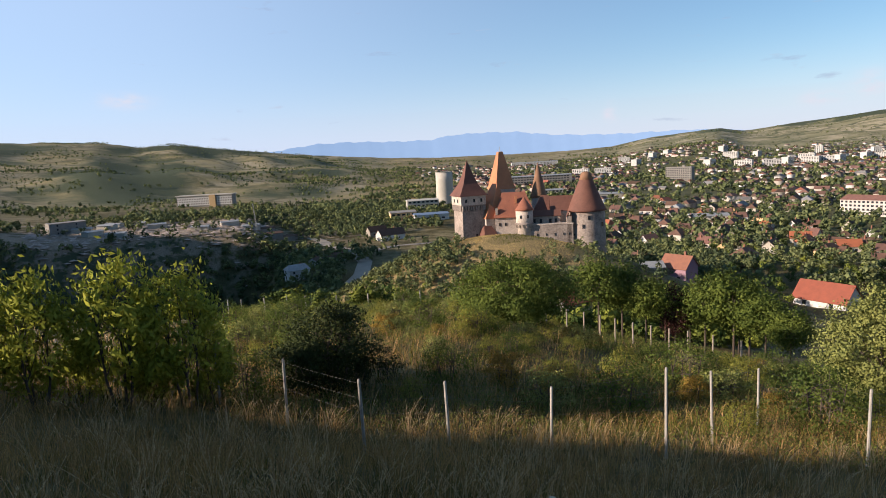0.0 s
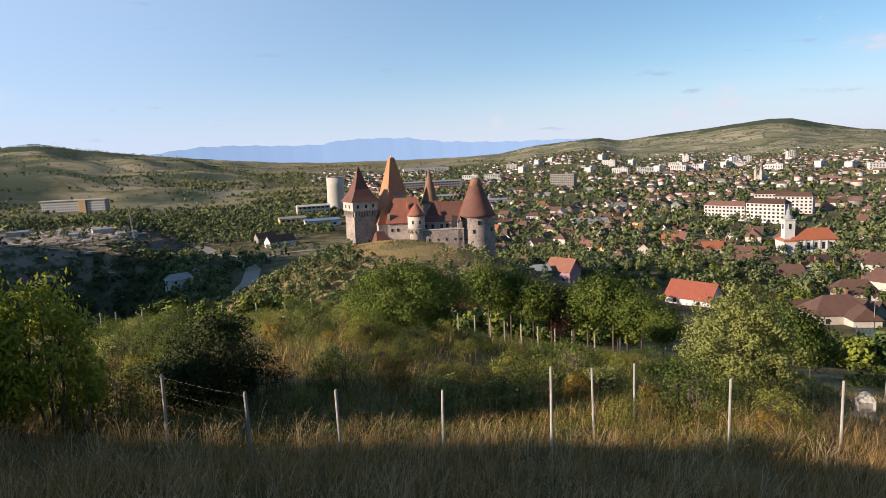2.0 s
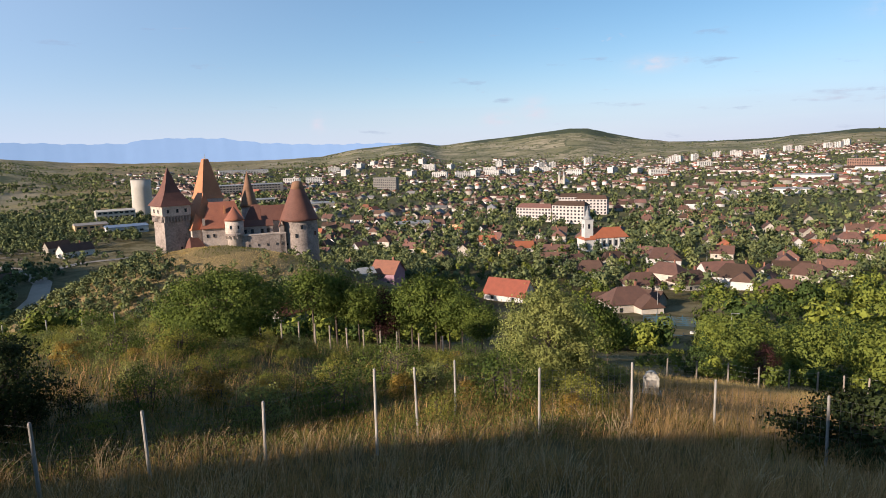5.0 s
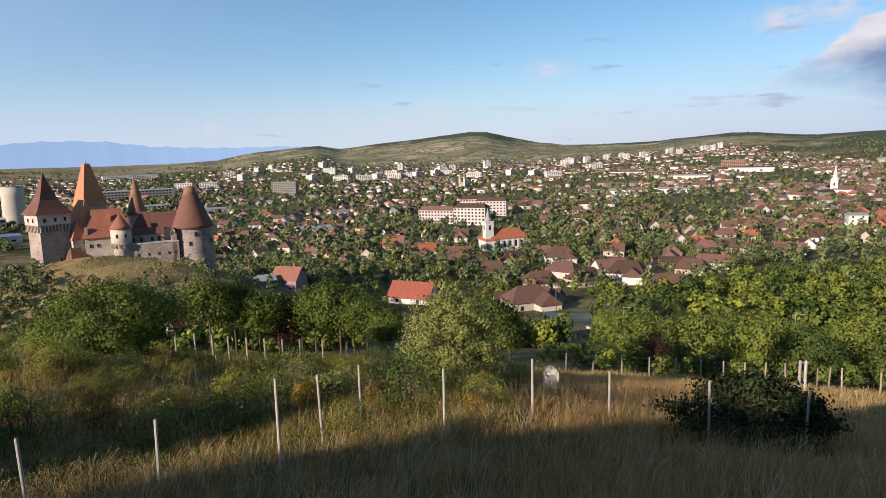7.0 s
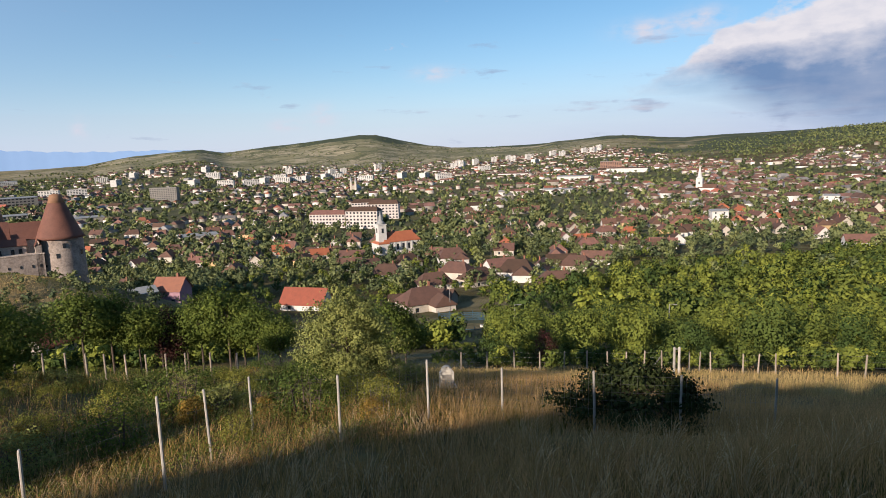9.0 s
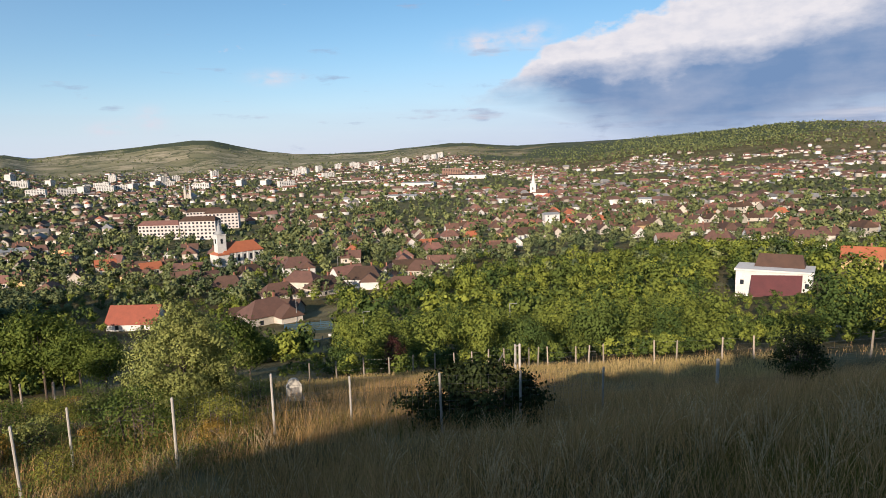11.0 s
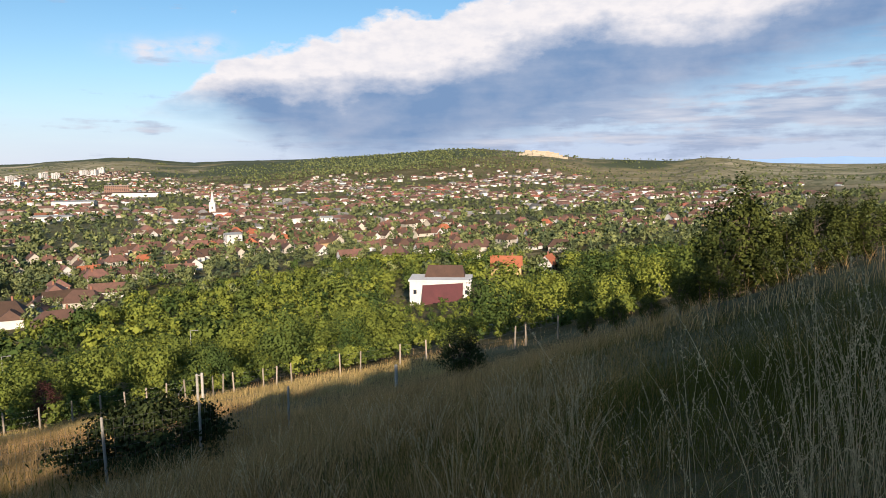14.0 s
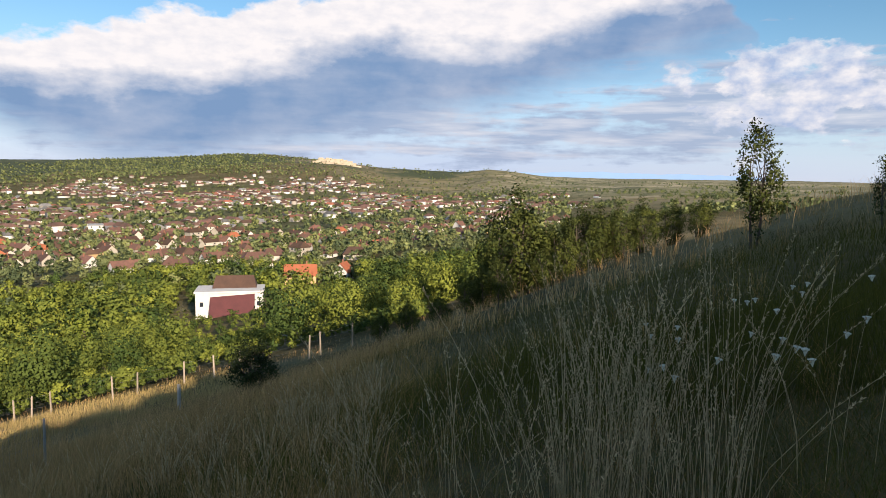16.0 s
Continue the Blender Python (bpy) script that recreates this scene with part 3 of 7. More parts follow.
    for name, values in (("dry", dry), ("wood", wood), ("bare", bare), ("fields", fields), ("town", town_share(vx, vy))):
        data.attributes.new(name, "FLOAT", "POINT").data.foreach_set("value", values.astype(np.float32))
    tagged(new("ground", data), "dry grassy hillside falling to a wide valley with fields", "ground", kind="structure")


def ground_material():
    mat = bpy.data.materials.new("ground")
    mat.use_nodes = True
    t = mat.node_tree
    bsdf = t.nodes["Principled BSDF"]
    geo = t.nodes.new("ShaderNodeNewGeometry")

    def noise_at(scale, detail=5.0):
        n = node(t, "ShaderNodeTexNoise", Scale=scale, Detail=detail, Roughness=0.6)
        t.links.new(geo.outputs["Position"], n.inputs["Vector"])
        r = t.nodes.new("ShaderNodeMapRange")
        r.inputs["From Min"].default_value, r.inputs["From Max"].default_value = 0.4, 0.6
        t.links.new(n.outputs[0], r.inputs["Value"])
        return r.outputs[0]

    def blend(f, a, b):
        n = t.nodes.new("ShaderNodeMix")
        n.data_type = "RGBA"
        for socket, v in zip((n.inputs["Factor"], n.inputs["A"], n.inputs["B"]), (f, a, b)):
            if isinstance(v, tuple):
                socket.default_value = (*v, 1)
            else:
                t.links.new(v, socket)
        return n.outputs["Result"]

    def cover(name, noise_socket, gain=1.0):
        a = t.nodes.new("ShaderNodeAttribute")
        a.attribute_name = name
        s = t.nodes.new("ShaderNodeMath")
        s.operation = "ADD"
        t.links.new(a.outputs["Fac"], s.inputs[0])
        t.links.new(noise_socket, s.inputs[1])
        r = t.nodes.new("ShaderNodeMapRange")
        r.inputs["From Min"].default_value, r.inputs["From Max"].default_value = 0.75, 1.25
        t.links.new(s.outputs[0], r.inputs["Value"])
        p = t.nodes.new("ShaderNodeMath")
        p.operation, p.use_clamp = "MULTIPLY", True
        t.links.new(r.outputs[0], p.inputs[0])
        q = t.nodes.new("ShaderNodeMath")
        q.operation, q.use_clamp = "MULTIPLY", True
        q.inputs[1].default_value = 4.0
        t.links.new(a.outputs["Fac"], q.inputs[0])
        t.links.new(q.outputs[0], p.inputs[1])
        return p.outputs[0]

    far, field, patch, tuft = noise_at(0.0022), noise_at(0.011), noise_at(0.09), noise_at(1.7)
    # darkened so the gaps between grass blades look shaded
    green = blend(tuft, (0.05, 0.043, 0.018), (0.115, 0.094, 0.038))
    meadow = blend(patch, green, (0.19, 0.16, 0.085))
    base = blend(field, meadow, green)
    straw = blend(patch, (0.44, 0.32, 0.155), (0.21, 0.165, 0.08))
    straw = blend(field, straw, (0.34, 0.25, 0.12))
    straw = blend(far, straw, (0.24, 0.185, 0.09))
    base = blend(cover("dry", field), base, straw)
    # a patchwork of fields, pastures and hedges on the far slopes
    cells, hedges = node(t, "ShaderNodeTexVoronoi", Scale=0.0052), node(t, "ShaderNodeTexVoronoi", Scale=0.0052)
    hedges.feature = "DISTANCE_TO_EDGE"
    sway = node(t, "ShaderNodeTexNoise", Scale=0.008, Detail=4.0)
    gain = t.nodes.new("ShaderNodeVectorMath")
    gain.operation = "SCALE"
    gain.inputs["Scale"].default_value = 150.0
    t.links.new(geo.outputs["Position"], sway.inputs["Vector"])
    t.links.new(sway.outputs["Color"], gain.inputs[0])
    move = t.nodes.new("ShaderNodeVectorMath")
    t.links.new(geo.outputs["Position"], move.inputs[0])
    t.links.new(gain.outputs[0], move.inputs[1])
    for n in (cells, hedges):
        t.links.new(move.outputs[0], n.inputs["Vector"])
    tint = t.nodes.new("ShaderNodeValToRGB")
    tint.color_ramp.interpolation = "CONSTANT"
    for k, c in enumerate(((0.255, 0.23, 0.14), (0.38, 0.325, 0.215), (0.30, 0.27, 0.17), (0.45, 0.38, 0.26), (0.21, 0.20, 0.12), (0.41, 0.36, 0.24))):
        e = tint.color_ramp.elements[k] if k < 2 else tint.color_ramp.elements.new(0.5)
        e.position, e.color = k / 6, (*c, 1)
    t.links.new(cells.outputs["Color"], tint.inputs[0])
    line = t.nodes.new("ShaderNodeMapRange")
    line.inputs["From Min"].default_value, line.inputs["From Max"].default_value, line.inputs["To Min"].default_value, line.inputs["To Max"].default_value = 0.02, 0.05, 0.75, 0.0
    t.links.new(hedges.outputs["Distance"], line.inputs["Value"])
    quilt = blend(line.outputs[0], blend(field, tint.outputs[0], (0.22, 0.205, 0.11)), (0.05, 0.062, 0.032))
    quilt = blend(patch, quilt, blend(far, quilt, (0.10, 0.11, 0.055)))
    share = t.nodes.new("ShaderNodeAttribute")
    share.attribute_name = "fields"
    base = blend(share.outputs["Fac"], base, quilt)
    base = blend(cover("wood", far), base, (0.066, 0.08, 0.045))
    base = blend(cover("bare", patch), base, blend(tuft, (0.30, 0.24, 0.175), (0.18, 0.145, 0.105)))
    base = blend(cover("town", patch), base, blend(tuft, (0.075, 0.085, 0.034), (0.14, 0.125, 0.07)))
    t.links.new(base, bsdf.inputs["Base Color"])
    bsdf.inputs["Roughness"].default_value, bsdf.inputs["Specular IOR Level"].default_value = 0.95, 0.1
    n = node(t, "ShaderNodeBump", Strength=0.5, Distance=0.2)
    t.links.new(tuft, n.inputs["Height"])
    t.links.new(n.outputs[0], bsdf.inputs["Normal"])
    return mat


build_ground()


def build_mountains():
    """The far range on the horizon, behind the plain; its blue is painted haze."""
    az = np.radians(np.arange(-24, 34, 0.25))
    deg = np.degrees(az)
    crest = np.interp(deg, (-24, -17, -14, -10.4, -7.5, -3.6, -0.6, 1.3, 4, 7, 10, 13, 16, 21, 26, 34), (0, 0.6, 1.0, 1.42, 1.45, 1.28, 1.26, 1.58, 1.64, 1.54, 1.12, 0.95, 0.85, 0.86, 0.5, 0))
    crest = crest + 0.04 * np.sin(deg * 2.9) + 0.025 * np.sin(deg * 7.3 + 1)
    rows = []
    for d, share in ((4920, 1.0), (4800, -1.0)):
        zz = EYE + d * np.tan(np.radians(crest * max(share, 0) - (0.9 if share < 0 else 0)))
        rows.append(np.stack([d * np.sin(az), d * np.cos(az), zz], -1))
    verts = np.stack(rows, 1).reshape(-1, 3)
    n, k = len(az), len(rows)
    i, j = np.meshgrid(np.arange(n - 1), np.arange(k - 1), indexing="ij")
    faces = np.stack([i * k + j, i * k + j + 1, (i + 1) * k + j + 1, (i + 1) * k + j], -1).reshape(-1, 4)
    tagged(new("backdrop_mountains", raw_mesh("backdrop_mountains", verts, faces, MOUNTAIN_HAZE, True)), "distant mountain range beyond the plain, glowing in haze blue", "mountains", kind="structure")


build_mountains()


def build_second_range():
    """Low hills on the other horizon, in the same painted haze blue."""
    az = np.radians(np.arange(96, 134, 0.25))
    deg = np.degrees(az)
    crest = (0.42 + 0.22 * np.exp(-((deg - 116) / 5) ** 2) + 0.12 * np.exp(-((deg - 124) / 3) ** 2) + 0.03 * np.sin(deg * 1.9) + 0.02 * np.sin(deg * 4.7)) * smooth(96, 102, deg) * (1 - smooth(128, 134, deg))
    rows = [np.stack([d * np.sin(az), d * np.cos(az), EYE + d * np.tan(np.radians(e))], -1) for d, e in ((4930, crest), (4800, 0 * crest - 0.9))]
    verts = np.stack(rows, 1).reshape(-1, 3)
    i = np.arange(len(az) - 1)
    faces = np.stack([2 * i, 2 * i + 1, 2 * i + 3, 2 * i + 2], -1)
    tagged(new("backdrop_hills", raw_mesh("backdrop_hills", verts, faces, MOUNTAIN_HAZE, True)), "low distant hills on the horizon, glowing in haze blue", "hills", kind="structure")


build_second_range()


def build_quarry_face():
    """The pale stepped quarry face cut into the wooded hill."""
    rng = np.random.default_rng(17)
    bm = bmesh.new()
    for step in range(4):
        for k in range(16):
            a = 91.7 + 0.26 * k + 0.12 * step + rng.normal(0, 0.04)
            p = at(a, 2500 + 28 * step)
            if abs(k - 8 + step) > 8 - 1.3 * step:
                continue
            box(bm, p.x, p.y, p.z - 6, 14 + rng.uniform(-2, 4), 20, 12 + 3.0 * step + rng.uniform(-3, 4), rng.uniform(-12, 12) - a)
    tagged(new("quarry_face", mesh_of("quarry_face", bm, LIMESTONE)), "pale stepped limestone face cut into the hill", "quarry", kind="structure")


build_quarry_face()


# ---- the castle ----
def build_castle():
    base = at(7.6, 230)
    castle = thing("castle", "stone castle with steep red and brown tiled roofs", "castle")
    castle.matrix_basis = pose(base.x, base.y, -34, 0, 0, -7.6)

    def block(name, x, y, z, sx, sy, sz, mat, rz=0.0, label=""):
        return part(name, shape(box, 0, 0, 0, sx, sy, sz), mat, castle, label, pose(x, y, z, 0, 0, rz))

    def slits(host, rows):
        for x, y, z, w, h, rz in rows:
            part("window", shape(box, 0, 0, 0, w, 0.25, h), GLASS, host, at_m=pose(x, y, z, 0, 0, rz))

    # square gate tower with a white gallery on brackets and a flared pyramid roof
    t = part("tower", shape(ring_solid, [(-6, 6.5), (3, 6.2), (12, 6.05), (16.3, 6.0)], 4, math.pi / 4), STONE, castle, "square stone tower", pose(-20.9, 4.5, 0, 0, 0, 27))
    part("gallery", shape(ring_solid, [(16.6, 6.1), (17.0, 6.75), (20.3, 6.75), (20.3, 6.6)], 4, math.pi / 4), STONE_PALE, t, "white plastered gallery")
    for k in range(-4, 5):
        for rz in (0, 90, 180, 270):
            part("bracket", shape(box, 0, 0, 0, 0.5, 0.75, 1.9), STONE, t, at_m=Matrix.Rotation(radians(rz), 4, "Z") @ pose(k * 1.0, -4.45, 14.9))
    part("roof", shape(ring_solid, [(20.2, 7.75), (21.8, 6.1), (24.5, 3.8), (28, 2.05), (32.8, 0.12)], 4, math.pi / 4), TILE_BROWN, t, "flared brown tiled pyramid roof")
    slits(t, [(-2.9, -4.8, 17.9, 0.7, 1.2, 0), (0.2, -4.8, 17.9, 0.7, 1.2, 0), (3.0, -4.8, 17.9, 0.7, 1.2, 0), (-4.8, -1.5, 17.9, 0.7, 1.2, 90), (-4.8, 1.8, 17.9, 0.7, 1.2, 90), (0.9, -4.35, 5.2, 0.6, 1.2, 0)])
    a = block("annex", -27.4, 8, -6, 3.6, 5, 8.2, STONE_PALE)
    part("roof", shape(gable, 0, 0, 0, 5, 3.6, 2.4), TILE_ORANGE, a, at_m=pose(0, 0, 8.2, 0, 0, 90))

    # low dark wing and bridge arches between the tower and the palace
    w = block("wing", -14.2, 1.0, -6, 5.0, 7, 11.6, STONE, 27)
    part("roof", shape(gable, 0, 0, 0, 5.0, 7, 3.6, 0.4, 1.6), TILE_BROWN, w, at_m=pose(0, 0, 11.6))
    b = block("wall", -9.5, -2.5, -6, 5.5, 1.6, 11.6, STONE)
    slits(b, [(-0.9, -0.85, 7.0, 1.5, 2.8, 0), (1.4, -0.85, 7.2, 1.2, 2.6, 0)])

    # great tower behind, with the tall orange roof
    g = block("tower", -9.3, 16, -6, 7.6, 7.6, 27.6, STONE_PALE, 27)
    part("roof", shape(ring_solid, [(0, 6.0), (1.2, 5.2), (13.6, 1.3), (13.9, 0.9)], 4, math.pi / 4), TILE_ORANGE, g, "tall steep orange tiled roof", at_m=pose(0, 0, 27.4))
    part("finial", shape(ring_solid, [(0, 0.25), (0.7, 0.1), (1.8, 0.04)], 8), STEEL, g, at_m=pose(0, 0, 41.2))

    # knights' palace: two gabled wings and the long hall roof
    p = block("palace_wing", -11.6, 8.6, -6, 6.8, 9.0, 21.0, STONE_PALE, 27)
    # orange tile puts sunlight into the colour of this red roof
    part("roof", shape(gable, 0, 0, 0, 9.0, 6.8, 8.6, 0.5, 2.2), TILE_ORANGE, p, "steep red hipped roof in sunlit orange", at_m=pose(0, 0, 21.0, 0, 0, 90))
    q = block("palace_wing", -13.6, 3.8, -6, 4.6, 5, 18.4, STONE_PALE, 27)
    part("roof", shape(gable, 0, 0, 0, 5, 4.6, 4.6, 0.4, 1.8), TILE_ORANGE, q, at_m=pose(0, 0, 18.4, 0, 0, 90))
    h = block("great_hall", -4.6, 5.5, -6, 14.0, 9.5, 18.8, STONE_PALE, 4)
    part("roof", shape(gable, 0, 0, 0, 14.0, 9.5, 7.6, 0.6, 3.4), TILE_RED, h, "long red-brown tiled hall roof", at_m=pose(0, 0, 18.8))
    part("chimney", shape(box, 0, 0, 0, 0.7, 0.7, 2.6), TILE_ORANGE, h, at_m=pose(0.6, -2.2, 22.6))
    part("chimney", shape(box, 0, 0, 0, 0.9, 0.9, 2.4), STONE, h, at_m=pose(-6.4, -4.4, 19.0))
    slits(h, [(-5.5, -4.8, 14.9, 0.6, 1.1, 0), (-3.4, -4.8, 14.9, 0.6, 1.1, 0), (-4.6, -4.8, 10.6, 0.5, 0.9, 0)])
    r = block("wing", 6.6, 8.5, -6, 9.0, 9, 18.0, STONE)
    part("roof", shape(gable, 0, 0, 0, 9.0, 9, 6.6, 0.5, 3.6), TILE_BROWN, r, at_m=pose(0, 0, 18.0))
    part("dormer", shape(gable, 0, 0, 0, 3.6, 3.4, 3.4, 0.2, 1.0), TILE_BROWN, r, at_m=pose(2.6, -3.8, 18.2, 0, 0, 90))

    # round turret with a red cone
    u = part("turret", shape(ring_solid, [(-6, 2.5), (9.2, 2.5), (9.8, 3.0), (14.9, 3.0), (14.9, 2.8)], 28), STONE_PALE, castle, "round plastered turret", pose(-0.9, -3.6, 0), True)
    part("cornice", shape(ring_solid, [(9.7, 3.0), (9.8, 3.25), (10.3, 3.25), (10.4, 3.0)], 28, close=False), STONE, u)
    for k in range(14):
        c, s = math.cos(k * math.pi / 7), math.sin(k * math.pi / 7)
        part("bracket", shape(box, 2.85 * c, 2.85 * s, 8.7, 0.35, 0.35, 1.1), STONE, u)
    part("roof", shape(ring_solid, [(14.7, 3.4), (15.6, 2.7), (19.3, 0.1)], 28), TILE_RED, u, "red tiled cone", smooth_faces=True)
    slits(u, [(-1.2, -2.75, 12.0, 0.55, 1.1, -22), (1.2, -2.75, 12.0, 0.55, 1.1, 22), (0, -2.5, 4.0, 0.5, 1.0, 0)])

    # slim tower with the pointed spire
    s = part("tower", shape(ring_solid, [(-6, 2.7), (18.0, 2.7)], 24), STONE_PALE, castle, "slim round tower", pose(4.6, 15, 0), True)
    part("spire", shape(ring_solid, [(17.7, 3.4), (19.0, 2.85), (24, 1.75), (30.6, 0.06)], 24), TILE_OCHRE, s, "slender ochre tiled spire", smooth_faces=True)
    part("finial", shape(ring_solid, [(30.2, 0.1), (30.8, 0.22), (31.2, 0.05), (32.2, 0.03)], 8), STEEL, s)

    # curtain wall and the covered walk to the drum tower
    c = block("curtain_wall", 8.4, -4.0, -6, 14.5, 2.2, 15.4, STONE)
    part("coping", shape(box, 0, 0, 0, 14.7, 2.5, 0.35), STONE_PALE, c, at_m=pose(0, 0, 15.4))
    slits(c, [(k, -1.15, 11.6, 0.35, 0.8, 0) for k in (-5, -2, 1, 4, 6)])
    d = block("upper_wall", 6.0, -1.0, -6, 11.0, 3, 18.4, STONE)
    part("roof", shape(gable, 0, 0, 0, 11.0, 3, 1.6, 0.3), TILE_BROWN, d, at_m=pose(0, 0, 18.4))
    slits(d, [(k, -1.55, 15.4, 0.9, 1.8, 0) for k in (-3.5, -1.2, 2.0, 4.0)])
    e = block("covered_walk", 13.0, 2.4, -6, 9.0, 5.5, 20.2, STONE_PALE)
    part("roof", shape(gable, 0, 0, 0, 9.0, 5.5, 4.4, 0.4), TILE_BROWN, e, "brown tiled saddle roof", at_m=pose(0, 0, 20.2))
    f = block("buttress", 14.4, -3.6, -6, 1.6, 3.0, 18.0, STONE)
    part("cap", shape(gable, 0, 0, 0, 3.0, 1.6, 1.6, 0.15), TILE_BROWN, f, at_m=pose(0, 0, 18.0, 0, 0, 90))

    # the great drum tower
    o = part("drum_tower", shape(ring_solid, [(-6, 6.75), (4, 6.4), (13.4, 6.25), (13.9, 6.25)], 48), STONE, castle, "massive round stone tower", pose(20.8, 0.5, 0), True)
    part("roof", shape(ring_solid, [(13.3, 7.0), (14.2, 6.4), (18, 4.8), (25.6, 1.75), (26.3, 1.5), (26.6, 0.9)], 48), TILE_BROWN, o, "tall blunt brown conical roof", smooth_faces=True)
    part("roof_cap", shape(ring_solid, [(23.4, 2.58), (25.7, 1.85), (26.5, 1.6), (26.8, 0.6)], 32), TILE_OCHRE, o, smooth_faces=True)
    for ang, z in ((-105, 7.6), (-70, 1.8), (-140, 5.0), (-40, 8.0), (-88, 10.6)):
        part("window", shape(box, 0, 0, 0, 0.9, 0.5, 1.4 if z > 6 else 0.7), GLASS, o, at_m=pose(6.2 * math.cos(radians(ang)), 6.2 * math.sin(radians(ang)), z, 0, 0, ang + 90))


build_castle()


# ---- houses ----
def house(label, l=11.0, w=8.0, high=3.2, rise=3.0, hip=2.2, roof=ROOF, wall=PLASTER, chimney=True, panes=True, category="house", group="houses of the town", name="house", wing=0.0):
    """One house: walls, roof, chimney, windows; the ridge runs along its x."""
    root = thing(name, label, category, group)
    part("wall", shape(walls, l, w, high, 0 if hip else rise), wall, root)
    part("roof", shape(gable, 0, 0, high, l, w, rise, 0.5, hip), roof, root)
    if chimney:
        part("chimney", shape(box, l * 0.2, w * 0.12, high + rise * 0.45, 0.6, 0.6, rise * 0.9), RIDGE, root)
    if wing:
        part("wing_wall", shape(walls, wing, w * 0.7, high * 0.9, 0), wall, root, at_m=pose(l * 0.22, -w / 2 - wing * 0.35, 0, 0, 0, 90))
        part("wing_roof", shape(gable, 0, 0, high * 0.9, wing, w * 0.7, rise * 0.7, 0.4, 1.2), roof, root, at_m=pose(l * 0.22, -w / 2 - wing * 0.35, 0, 0, 0, 90))
    if panes:
        for storey in range(max(1, int(high / 2.9))):
            z = 0.9 + 2.9 * storey
            for k in (-0.28, 0.24):
                for side, rz in ((-1, 0), (1, 180)):
                    if not (wing and side == -1 and k >= 0):
                        window(root, k * l, side * (w / 2 + 0.01), z, 1.1, 1.35, rz)
            window(root, -l / 2 - 0.01, w * 0.18, z, 1.1, 1.35, 270)
    return root


def stand(root, az, d, turn=0.0, lift=0.0, copy=False):
    p = at(az, d, lift)
    m = pose(p.x, p.y, p.z, 0, 0, turn - az)
    if copy:
        return copy_thing(root, m)
    root.matrix_basis = m
    return root


def block_of_flats(l, w, storeys, wall, roof_mat, label, pitched=True, columns=10, bands=False):
    root = thing("apartment_block", label, "apartment block", "apartment blocks of the town")
    high = storeys * 2.9 + 0.8
    part("wall", shape(walls, l, w, high), wall, root)
    if pitched:
        part("roof", shape(gable, 0, 0, high, l, w, 3.2, 0.5, 3.0), roof_mat, root)
    else:
        part("parapet", shape(box, 0, 0, high, l + 0.3, w + 0.3, 0.7), roof_mat, root)
        part("lift_house", shape(box, l * 0.15, 0, high + 0.7, 4, 4, 2.4), wall, root)
    for s in range(storeys):
        if bands:
            for k in range(columns):
                window(root, -l / 2 + (k + 0.5) * l / columns, -w / 2, 1.2 + 2.9 * s, l / columns * 0.55, 1.5, 0)
            continue
        for k in range(columns):
            x = -l / 2 + (k + 0.5) * l / columns
            for side, rz in ((-1, 0), (1, 180)):
                window(root, x, side * (w / 2 + 0.02), 1.2 + 2.9 * s, 1.7, 1.5, rz)
        for y in (-w * 0.22, w * 0.22):
            for side, rz in ((-1, 270), (1, 90)):
                window(root, side * (l / 2 + 0.02), y, 1.2 + 2.9 * s, 1.4, 1.5, rz)
    return root


